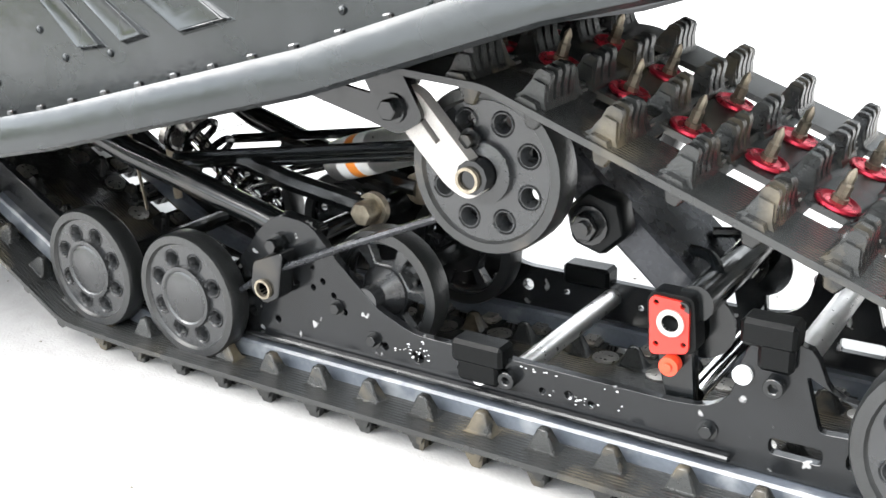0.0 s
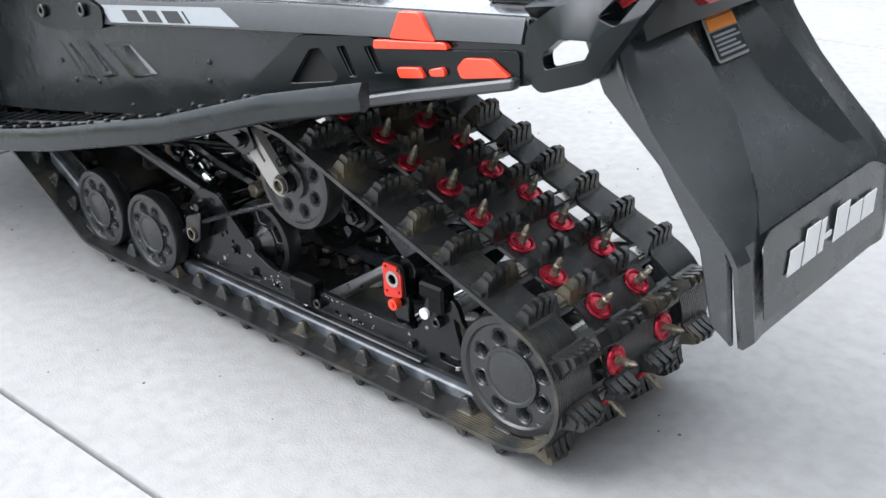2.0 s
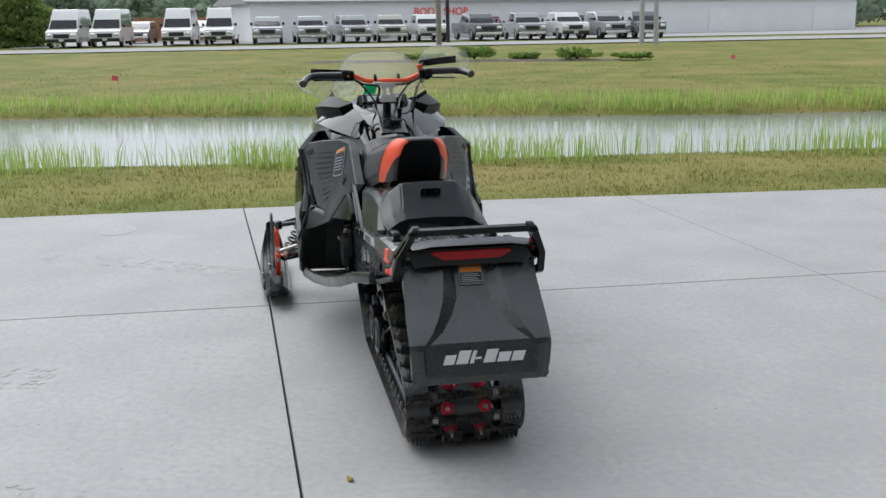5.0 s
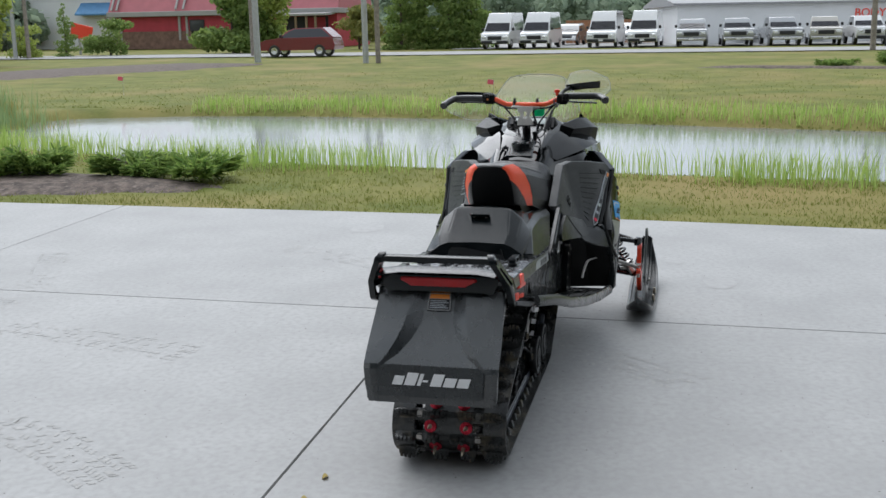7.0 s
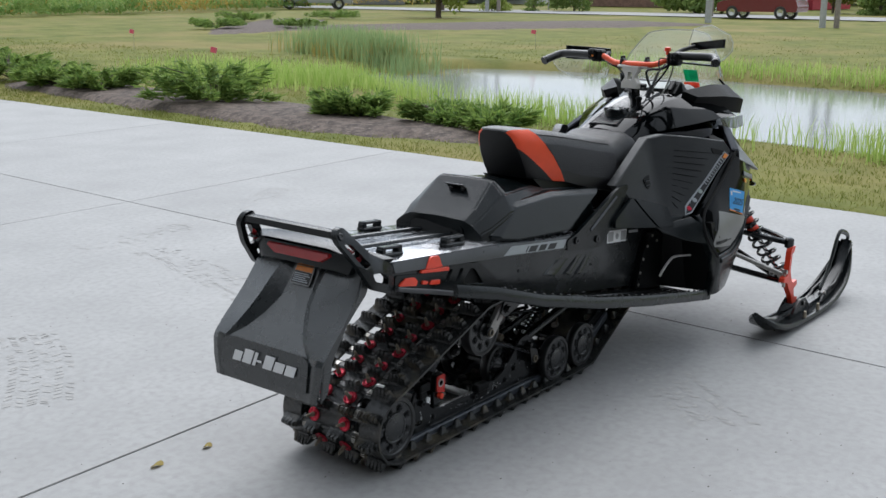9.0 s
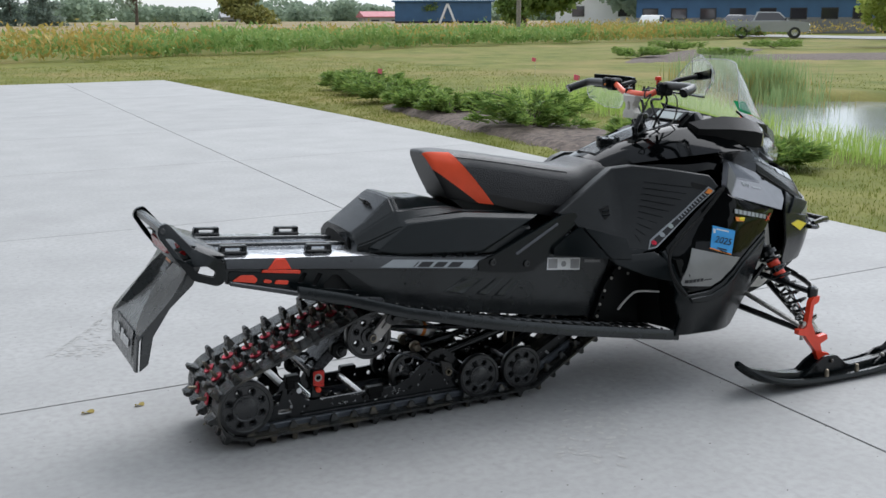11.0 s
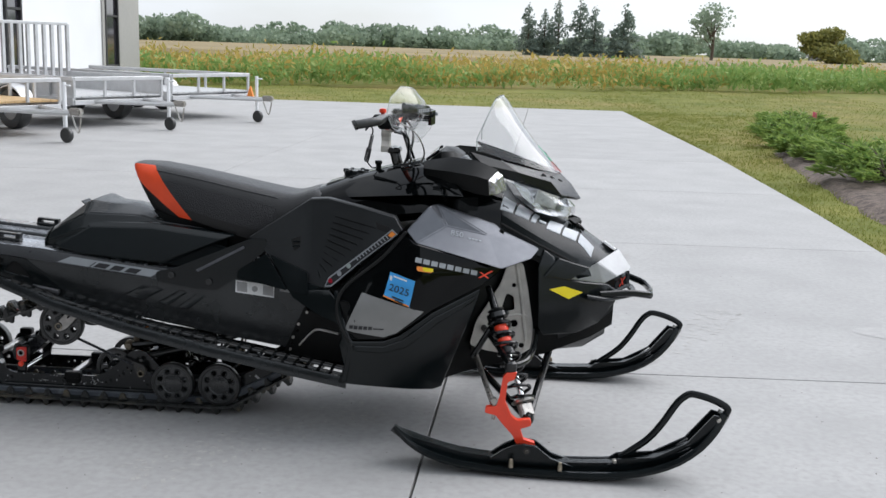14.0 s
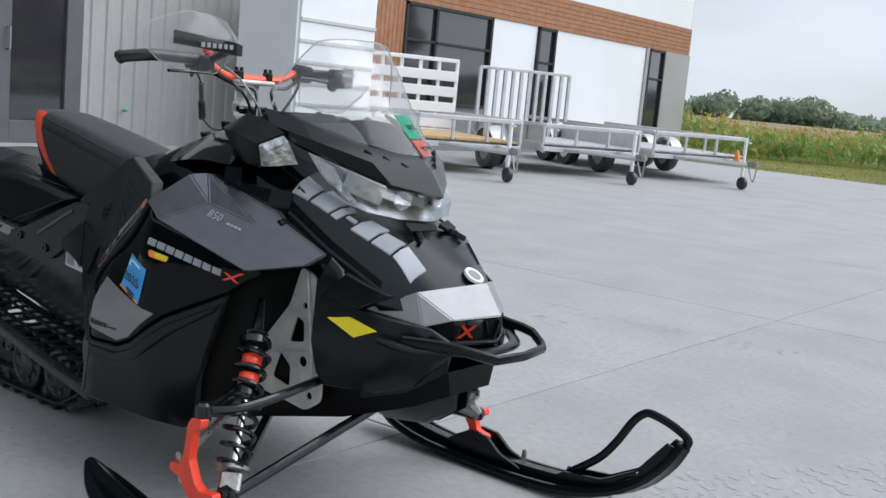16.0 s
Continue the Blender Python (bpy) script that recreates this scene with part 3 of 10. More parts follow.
def weed_mass(n, x0, x1, depth, top, size, mat, keep, label):
    """Leafy weeds: small tilted leaves filling an uneven, wavy-topped mass."""
    x = rng.uniform(x0, x1, n)
    d = rng.uniform(0, 1, n) ** 1.7 * depth
    ok = keep(x, d)
    x, d = x[ok], d[ok]
    n = len(x)
    y = field_line(x) + d + 0.7 * np.sin(x * 0.9) + 0.4 * np.sin(x * 2.3)
    h = top * (0.72 + 0.16 * np.sin(x * 0.7 + y * 0.31) + 0.12 * np.sin(x * 1.9 - y * 0.8) + 0.16 * rng.normal(0, 1, n))
    p = np.stack([x, y, np.maximum(0.02, h * rng.uniform(0.05, 1, n) ** 0.6)], -1)
    a, b = rng.normal(0, 1, (n, 3)), rng.normal(0, 0.7, (n, 3))
    a[:, 2] *= 1.7
    s = size * rng.uniform(0.5, 1.4, n)[:, None]
    a *= s / np.linalg.norm(a, axis=1)[:, None]
    b *= s * 0.45 / np.linalg.norm(b, axis=1)[:, None]
    quad = np.stack([p - a, p - b, p + a, p + b], 1)
    ob = raw_mesh("tall_weeds", quad.reshape(-1, 3).tolist(), (np.arange(n)[:, None] * 4 + np.arange(4)).tolist(), mat)
    return tagged(ob, label, "weeds", kind="stuff")


def golden(x, d):
    return np.sin(x * 0.35) + np.sin(x * 0.13 + 2) + 0.11 * d + rng.normal(0, 0.6, x.size)


weed_mass(80000, -45, 60, 15, 0.95, 0.13, L_WEED, lambda x, d: golden(x, d) < 1.3, "tall green weeds at the edge of the field")
weed_mass(52000, -55, 75, 20, 1.1, 0.13, L_GOLD, lambda x, d: golden(x, d) > 0.3, "golden-brown flowering weeds in the field")


def mulch_bed(centre, length, width, turn, label):
    bm = bmesh.new()
    n = 40
    rim = []
    mid = bm.verts.new((0, 0, 0.07))
    ring2 = []
    for k in range(n):
        a = 2 * math.pi * k / n
        r = 1 + 0.13 * noise.noise((math.cos(a) * 2 + centre[0], math.sin(a) * 2, centre[1]))
        p = Vector((abs(math.cos(a)) ** 0.7 * math.copysign(1, math.cos(a)) * length / 2 * r, abs(math.sin(a)) ** 0.7 * math.copysign(1, math.sin(a)) * width / 2 * r, 0))
        rim.append(bm.verts.new((p.x, p.y, -0.03)))
        ring2.append(bm.verts.new((p.x * 0.82, p.y * 0.75, 0.045 + 0.02 * random.random())))
    for k in range(n):
        q = (k + 1) % n
        bm.faces.new((rim[k], rim[q], ring2[q], ring2[k]))
        bm.faces.new((ring2[k], ring2[q], mid))
    moved(bm, pose(centre[0], centre[1], -0.02 if centre[0] < 17 else float(ground_height(np.array(centre[0]), np.array(centre[1]))), 0, 0, turn))
    finish(bm)
    me = bpy.data.meshes.new("mulch_bed")
    bm.to_mesh(me)
    me.materials.append(M_MULCH)
    return tagged(new("mulch_bed", me), label, "mulch bed", kind="structure")


mulch_bed((6.25, 8.6), 9.6, 1.5, 86, "brown bark mulch bed along the pad")
mulch_bed((34.5, 24.0), 24, 8.0, -14, "brown mulch bed on the far lawn")
mulch_bed((27.5, 30.0), 20, 3.0, 38, "brown mulch bed on the far lawn")
mulch_bed((33.4, -6.6), 12.5, 1.3, 68, "brown mulch bed on the far lawn")


def juniper(at, r, h, seed, label):
    """A low spreading juniper: arching branches set with many small sprays."""
    rs = np.random.default_rng(seed)
    bush = thing("juniper_shrub", label, "shrub", (at[0], at[1], min(0.0, float(ground_height(np.array(at[0]), np.array(at[1]))) + 0.03)), "junipers in the mulch bed")
    stems, v, f = [], [], []
    for b in range(40):
        a = rs.uniform(0, 2 * math.pi)
        reach, rise = r * rs.uniform(0.45, 1.4), h * rs.uniform(0.2, 0.95)
        line = [Vector((math.cos(a) * reach * t, math.sin(a) * reach * t, 0.02 + rise * (t ** 0.6) * (1.25 - 0.35 * t))) for t in (0, 0.3, 0.6, 0.85, 1)]
        if b < 12:
            stems.append(tube(line, [0.014, 0.011, 0.008, 0.005, 0.002], 5))
        for k in range(120):
            t = rs.uniform(0.15, 1) ** 0.7
            i = min(int(t * 4), 3)
            p = line[i].lerp(line[i + 1], t * 4 - i)
            s = rs.normal(0, 0.05 * r * (1.25 - 0.8 * t), 3)
            p = Vector((p.x + s[0], p.y + s[1], p.z * rs.uniform(0.12, 1) ** 0.4 + abs(s[2]) * 0.5))
            d = Vector((math.cos(a) + rs.normal(0, 0.6), math.sin(a) + rs.normal(0, 0.6), 0.22 + rs.normal(0, 0.25))).normalized()
            side = d.orthogonal().normalized() * 0.009
            side.rotate(Matrix.Rotation(rs.uniform(0, 6.28), 3, d))
            ln = rs.uniform(0.05, 0.17)
            k0 = len(v)
            v += [tuple(p - side), tuple(p + side), tuple(p + d * ln * 0.6 + side * 0.9), tuple(p + d * ln), tuple(p + d * ln * 0.6 - side * 0.9)]
            f.append((k0, k0 + 1, k0 + 2, k0 + 3, k0 + 4))
    part("stem", join(*stems), M_BARK, bush)
    raw_mesh("foliage", v, f, L_JUNIPER, bush)
    return bush


for k, (jx, jy, jr, jh) in enumerate(((6.45, 4.05, 0.36, 0.24), (6.5, 4.75, 0.36, 0.27), (6.35, 5.9, 0.4, 0.32), (6.25, 8.15, 0.74, 0.56), (6.35, 10.6, 0.52, 0.36),
                                      (6.3, 11.6, 0.5, 0.36), (6.6, 13.3, 0.66, 0.42), (7.0, 15.2, 0.6, 0.4), (7.2, 16.5, 0.6, 0.42))):
    juniper((jx, jy), jr * 0.84, jh, 30 + k, "low spreading green juniper in the brown mulch bed")
for k, (jx, jy, jr, jh) in enumerate(((22.5, 27.4, 0.75, 0.42), (29.5, 33.9, 1.0, 0.5), (25.6, 26.4, 0.7, 0.36), (36.0, 34.8, 1.1, 0.5), (34.4, -5.6, 0.5, 0.26),
                                      (33.8, -7.3, 0.6, 0.6), (32.9, -8.9, 0.4, 0.26), (32.0, -10.5, 0.65, 0.5), (31.3, -12.2, 0.5, 0.22))):
    juniper((jx, jy), jr, jh, 60 + k, "ragged low green shrub in the far mulch bed")


# ---- dusty tyre marks and damp patches on the concrete ----
M_DUST = material("tyre_dust", (0.37, 0.362, 0.35), 0.8, vary=0.15, scale=25)
M_DAMP = material("damp_patch", (0.35, 0.345, 0.34), 0.75, vary=0.08, scale=20)


def tread_marks(pts, width, gap=0.045):
    """Slanted tread blocks in rows along a line, some worn away."""
    line = smooth_line([(x, y, 0) for x, y in pts], 14)
    v, f, run = [], [], 0.0
    for a, b in zip(line, line[1:]):
        a, b = Vector(a), Vector(b)
        d = (b - a).normalized()
        s = Vector((-d.y, d.x, 0))
        n = max(1, int((b - a).length / gap))
        for i in range(n):
            c = a.lerp(b, i / n)
            for k in range(6):
                if random.random() < 0.45:
                    continue
                u = (k - 2.5) / 6 * width
                q = c + s * u + d * random.uniform(-0.008, 0.008)
                t = 0.55 if k % 2 else -0.55
                e, w = (s + d * t).normalized() * width * random.uniform(0.05, 0.075), d * random.uniform(0.006, 0.011)
                z = Vector((0, 0, 0.0012))
                k0 = len(v)
                v += [tuple(q - e - w + z), tuple(q + e - w + z), tuple(q + e + w + z), tuple(q - e + w + z)]
                f.append((k0, k0 + 1, k0 + 2, k0 + 3))
    return tagged(raw_mesh("tyre_marks", v, f, M_DUST), "faint dusty tyre tread marks on the concrete", "tyre marks", kind="stuff")


for pts in ([(1.22, 2.6), (1.1, 2.0), (0.95, 1.45)], [(0.0, 1.8), (-0.15, 1.45), (-0.38, 1.1)], [(1.6, 0.0), (1.25, -0.38), (0.92, -0.8)], [(2.6, 0.75), (2.95, 1.2), (3.3, 1.9)]):
    tread_marks(pts, 0.24)
tread_marks([(2.9, 3.4), (2.0, 3.0), (0.9, 2.9)], 0.2)


def damp_patch(x, y, r):
    pts = [(x + r * (1 + 0.3 * noise.noise((math.cos(a) * 1.5, math.sin(a) * 1.5, x))) * math.cos(a), y + r * 0.7 * (1 + 0.3 * noise.noise((math.cos(a) * 1.5, math.sin(a) * 1.5, y))) * math.sin(a), 0.0014) for a in np.linspace(0, 2 * math.pi, 25)[:-1]]
    ob = raw_mesh("damp_patch", pts, [tuple(range(24))], M_DAMP)
    return tagged(ob, "small darker patch on the concrete pad", "stain", kind="structure")


for x, y, r in ((2.72, -0.96, 0.13), (3.26, -0.7, 0.08), (4.06, 1.55, 0.17)):
    damp_patch(x, y, r)


# fine grit lying about the pad
def grit(n):
    v, f = [], []
    for k in range(n):
        x, y = random.uniform(-2.6, 3.6), random.gauss(0.2, 1.9)
        r, a0 = random.uniform(0.0012, 0.0034), random.uniform(0, 6.28)
        ring = [(x + r * random.uniform(0.7, 1.2) * math.cos(a0 + 1.2566 * j), y + r * random.uniform(0.7, 1.2) * math.sin(a0 + 1.2566 * j), 0.0005) for j in range(5)]
        k0 = len(v)
        v += ring + [(x, y, r * 0.9)]
        f += [(k0 + j, k0 + (j + 1) % 5, k0 + 5) for j in range(5)]
    return tagged(raw_mesh("grit", v, f, material("dark_grit", (0.13, 0.12, 0.1), 0.9)), "scattered dark grit on the concrete pad", "grit", kind="stuff")


grit(900)


# ---- the snowmobile: it faces +x, its rear axle over the origin ----
SLED = thing("snowmobile", "black crossover snowmobile with orange-red accents and a studded track", "snowmobile")


# -- track --
def belt_loop(circles):
    """The closed line of a belt round circles (x, z, radius), in running order: points, unit tangents."""
    n, segs = len(circles), []
    for i in range(n):
        (x0, z0, r0), (x1, z1, r1) = circles[i], circles[(i + 1) % n]
        d = Vector((x1 - x0, z1 - z0))
        ln = d.length
        u = d / ln
        out = Vector((u.y, -u.x))
        s = (r0 - r1) / ln
        nrm = out * math.sqrt(1 - s * s) + u * s
        segs.append((Vector((x0, z0)) + nrm * r0, Vector((x1, z1)) + nrm * r1))
    pts = []
    for i in range(n):
        a, b = segs[i]
        m = max(2, int((b - a).length / 0.01))
        pts += [a.lerp(b, k / m) for k in range(m + 1)]
        x, z, r = circles[(i + 1) % n]
        c = Vector((x, z))
        p, q = b - c, segs[(i + 1) % n][0] - c
        a0, a1 = math.atan2(p.y, p.x), math.atan2(q.y, q.x)
        while a1 < a0:
            a1 += 2 * math.pi
        m = max(1, int((a1 - a0) * r / 0.008))
        pts += [c + Vector((math.cos(a0 + (a1 - a0) * k / m), math.sin(a0 + (a1 - a0) * k / m))) * r for k in range(1, m)]
    clean = [pts[0]]
    for p in pts[1:]:
        if (p - clean[-1]).length > 1e-4:
            clean.append(p)
    if (clean[0] - clean[-1]).length < 1e-4:
        clean.pop()
    return clean


LOOP = belt_loop([(0.0, 0.135, 0.096), (0.96, 0.117, 0.083), (1.07, 0.121, 0.083), (1.56, 0.415, 0.085), (0.444, 0.318, 0.086)])
_len = [0.0]
for k in range(len(LOOP)):
    _len.append(_len[-1] + (LOOP[(k + 1) % len(LOOP)] - LOOP[k]).length)
TRACK_LEN = _len[-1]


def on_track(s):
    """Point, direction and outward way on the belt at the length s."""
    s %= TRACK_LEN
    k = int(np.searchsorted(_len, s, side="right")) - 1
    k = min(k, len(LOOP) - 1)
    a, b = LOOP[k], LOOP[(k + 1) % len(LOOP)]
    t = (s - _len[k]) / max(1e-6, _len[k + 1] - _len[k])
    p, d = a.lerp(b, t), (b - a).normalized()
    return p, d, Vector((d.y, -d.x))


def track_frame(s, y=0.0, lift=0.0):
    p, d, o = on_track(s)
    tx, nz = Vector((d.x, 0, d.y)), Vector((o.x, 0, o.y))
    ty = nz.cross(tx)
    m = Matrix((tx, ty, nz)).transposed().to_4x4()
    m.translation = Vector((p.x, y, p.y)) + nz * lift
    return m


def belt_strip(y0, y1, t=0.0065):
    loops = []
    for k in range(len(LOOP)):
        a, b = LOOP[k - 1], LOOP[(k + 1) % len(LOOP)]
        d = (b - a).normalized()
        o = Vector((d.y, -d.x))
        p = LOOP[k]
        q = p + o * t
        loops.append([(p.x, y0, p.y), (p.x, y1, p.y), (q.x, y1, q.y), (q.x, y0, q.y)])
    loops.append(loops[0])
    return loft(loops, caps=False)


TRACK = part("track", belt_strip(-0.082, 0.082), M_BELT, SLED, "black rubber track dusty with dried mud")
part("edge_belt", belt_strip(0.118, 0.194), M_BELT, TRACK)
part("edge_belt", belt_strip(-0.194, -0.118), M_BELT, TRACK)
PITCHES = int(round(TRACK_LEN / 0.0726))
PITCH = TRACK_LEN / PITCHES


def shared(name, bm, mat):
    finish(bm)
    me = bpy.data.meshes.new(name)
    bm.to_mesh(me)
    bm.free()
    me.materials.append(mat)
    return me


def lug_shape(width, height, fingers, gusset=0):
    """A moulded traction lug: a tapered web with chamfered fingers on it; gusset is the side of its sloping buttress."""
    w = width / fingers

    def slab(y0, y1, rows, lean=0.0):
        return loft([[(-h, y0 + lean * z, z), (h, y0 + lean * z, z), (h, y1 - lean * z, z), (-h, y1 - lean * z, z)] for z, h in rows])
    bms = [slab(-width / 2 - 0.004, width / 2 + 0.004, ((0.002, 0.017), (0.008, 0.012), (0.017, 0.0085), (height * 0.62, 0.0065)), 0.1)]
    for k in range(fingers):
        y, hh = -width / 2 + w * (k + 0.5), height * (0.9 + 0.1 * ((k * 7) % 3) / 2)
        bms.append(slab(y - w * 0.37, y + w * 0.37, ((0.008, 0.0135), (hh * 0.55, 0.0095), (hh * 0.9, 0.0075), (hh, 0.0045)), 0.03))
    if gusset:
        a, b = gusset * width / 2, gusset * (width / 2 + 0.017)
        bms.append(loft([[(-0.016, b, 0.003), (0.016, b, 0.003), (0.011, a, 0.003), (-0.011, a, 0.003)], [(-0.011, b - gusset * 0.006, 0.011), (0.011, b - gusset * 0.006, 0.011), (0.008, a, 0.013), (-0.008, a, 0.013)],
                         [(-0.006, a + gusset * 0.003, height * 0.8), (0.006, a + gusset * 0.003, height * 0.8), (0.005, a, height * 0.8), (-0.005, a, height * 0.8)]]))
    return join(*bms)


me_lug_out = {s: shared("lug", lug_shape(0.054, 0.036, 4, s), M_RUBBER) for s in (1, -1)}
me_lug_mid = shared("lug", lug_shape(0.048, 0.035, 3), M_RUBBER)
me_bar = shared("crossbar", loft([[(-h, y, z) for h, z in ((0.021, 0.003), (0.012, 0.006), (0.008, 0.011))] + [(h, y, z) for h, z in ((0.008, 0.011), (0.012, 0.006), (0.021, 0.003))] for y in (-0.19, 0.19)]), M_RUBBER)


def guide_shape():
    lo = [(-0.016, -0.01, 0), (0.016, -0.01, 0), (0.016, 0.01, 0), (-0.016, 0.01, 0)]
    hi = [(-0.0055, -0.006, -0.024), (0.0055, -0.006, -0.024), (0.0055, 0.004, -0.024), (-0.0055, 0.004, -0.024)]
    return bevelled(loft([lo, hi]), 0.002)


me_guide = shared("drive_lug", guide_shape(), M_RUBBER)
me_washer = shared("stud_washer", lathe([(0.0, 0.0065), (0.0205, 0.0065), (0.0215, 0.008), (0.0205, 0.0105), (0.0175, 0.0115), (0.014, 0.0095), (0.008, 0.0105), (0.0, 0.011)], (0, 0, 0), "z", 20), M_ANODISED)
me_stud = shared("stud", lathe([(0.0, 0.01), (0.0078, 0.01), (0.0078, 0.015), (0.0062, 0.0155), (0.0062, 0.027), (0.0045, 0.029), (0.0045, 0.037), (0.0012, 0.043), (0.0, 0.043)], (0, 0, 0), "z", 8), M_BRASS)
me_clip = shared("track_clip", join(box((0, 0, 0.004), (0.024, 0.026, 0.0165), bevel=0.004, segments=2)), M_STEEL)
me_shoe = shared("inner_washer", lathe([(0.0, 0.0), (0.016, 0.0), (0.016, -0.002), (0.0, -0.003)], (0, 0, 0), "z", 16), M_STEEL)


def on(name, me, parent, m):
    ob = new(name, me)
    ob.parent = parent
    ob.matrix_local = m
    return ob


for k in range(PITCHES):
    s = (k + 0.22) * PITCH
    on("crossbar", me_bar, TRACK, track_frame(s))
    for side in (1, -1):
        on("lug", me_lug_out[side], TRACK, track_frame(s, 0.15 * side, 0.004))
    for y in ((0.034, -0.06) if k % 2 else (0.06, -0.034)):
        on("lug", me_lug_mid, TRACK, track_frame(s, y, 0.004))
    for y in (0.158, -0.158, 0.06, -0.06):
        on("drive_lug", me_guide, TRACK, track_frame(s, y, 0.0))
    for y in (0.1, -0.1):
        on("track_clip", me_clip, TRACK, track_frame(s, y, 0.0))
    sy = 0.061 if k % 2 else 0.048
    for y in (sy, -sy):
        m = track_frame(s + PITCH * 0.5, y)
        on("stud_washer", me_washer, TRACK, m)
        on("stud", me_stud, TRACK, m)
        on("inner_washer", me_shoe, TRACK, m)


# -- wheels --
def disc_wheel(name, x, y, z, r, w, holes=8, label="black moulded wheel with eight round holes", face=1, hub=0.44, out=True):
    """A closed wheel: rubber rim, plate with bored holes, hub cap. y is its outer face, face the side that it looks to."""
    plate = prism(circle(x, z, r * 0.84, 36), y - face * w * 0.75, y - face * 0.004, [circle(x + r * 0.62 * math.cos(a), z + r * 0.62 * math.sin(a), r * 0.12, 14) for a in (2 * math.pi * (k + 0.5) / holes for k in range(holes))])
    ob = part(name, plate, M_WHEEL, SLED, label)
    f = face
    part("tyre", lathe([(r * 0.8, y - f * w), (r * 0.97, y - f * w), (r, y - f * w * 0.88), (r, y - f * w * 0.16), (r * 0.975, y - f * 0.001), (r * 0.86, y), (r * 0.83, y - f * 0.004), (r * 0.8, y - f * 0.006), (r * 0.8, y - f * w)],
                       (x, 0, z), "y", 40), M_TYRE, ob)
    for k in range(holes):
        a = 2 * math.pi * (k + 0.5) / holes
        cx, cz = x + r * 0.62 * math.cos(a), z + r * 0.62 * math.sin(a)
        part("hole_rim", lathe([(r * 0.07, y - f * 0.02), (r * 0.075, y - f * 0.012), (r * 0.125, y - f * 0.0045), (r * 0.145, y - f * 0.0022), (r * 0.16, y - f * 0.0045)], (cx, 0, cz), "y", 18), M_WHEEL, ob)
    part("hub_cap", lathe([(r * (hub + 0.06), y - f * 0.004), (r * (hub + 0.05), y + f * 0.001), (r * hub, y + f * 0.0015), (r * (hub - 0.03), y), (r * (hub - 0.09), y + f * 0.002), (0.0, y + f * 0.003)],
                          (x, 0, z), "y", 32), M_WHEEL, ob)
    return ob


for side in (1, -1):
    disc_wheel("rear_idler_wheel", 0.0, 0.168 * side, 0.135, 0.094, 0.034, face=side)
    disc_wheel("bogie_wheel", 0.871, 0.172 * side, 0.109, 0.08, 0.03, face=side, label="black bogie wheel with eight round holes")
    disc_wheel("bogie_wheel", 1.05, 0.172 * side, 0.113, 0.08, 0.03, face=side, label="black bogie wheel with eight round holes")
    disc_wheel("upper_idler_wheel", 0.444, 0.163 * side, 0.318, 0.083, 0.036, face=side, hub=0.3, label="black upper idler wheel with eight round holes")


def spoke_wheel(x, y, z, r, w, f):
    """An open wheel with six broad spokes."""
    def sector(a0, a1, r0, r1):
        return [(x + r0 * math.cos(a0), z + r0 * math.sin(a0)), (x + r1 * math.cos(a0), z + r1 * math.sin(a0)), (x + r1 * math.cos((a0 + a1) / 2), z + r1 * math.sin((a0 + a1) / 2)),
                (x + r1 * math.cos(a1), z + r1 * math.sin(a1)), (x + r0 * math.cos(a1), z + r0 * math.sin(a1))]
    gaps = [sector(2 * math.pi * k / 6 + 0.16, 2 * math.pi * (k + 1) / 6 - 0.16, r * 0.45, r * 0.74) for k in range(6)]
    ob = part("inner_bogie_wheel", prism(circle(x, z, r * 0.84, 36), y - f * w * 0.7, y - f * w * 0.25, gaps, bevel=0.0015), M_WHEEL, SLED, "black spoked bogie wheel between the rails")
    part("tyre", lathe([(r * 0.8, y - f * w), (r * 0.98, y - f * w), (r, y - f * w * 0.85), (r, y - f * w * 0.15), (r * 0.98, y), (r * 0.82, y), (r * 0.8, y - f * w * 0.2), (r * 0.8, y - f * w)], (x, 0, z), "y", 36), M_TYRE, ob)
    part("hub", lathe([(r * 0.4, y - f * w), (r * 0.4, y - f * 0.004), (r * 0.3, y + f * 0.004), (r * 0.2, y + f * 0.012), (r * 0.2, y + f * 0.03), (0, y + f * 0.03)], (x, 0, z), "y", 24), M_WHEEL, ob)
    return ob


for side in (1, -1):
    spoke_wheel(0.625, 0.098 * side, 0.137, 0.075, 0.03, side)
part("wheel_axle", rod((0.0, -0.15, 0.135), (0.0, 0.15, 0.135), 0.013), M_STEEL, SLED)
part("wheel_axle", rod((0.625, -0.12, 0.137), (0.625, 0.12, 0.137), 0.014), M_FRAME, SLED)
part("wheel_axle", rod((0.444, -0.185, 0.318), (0.444, 0.185, 0.318), 0.017), M_FRAME, SLED)
part("wheel_axle", rod((0.871, -0.16, 0.109), (0.871, 0.16, 0.109), 0.011), M_FRAME, SLED)
part("wheel_axle", rod((1.05, -0.16, 0.113), (1.05, 0.16, 0.113), 0.011), M_FRAME, SLED)

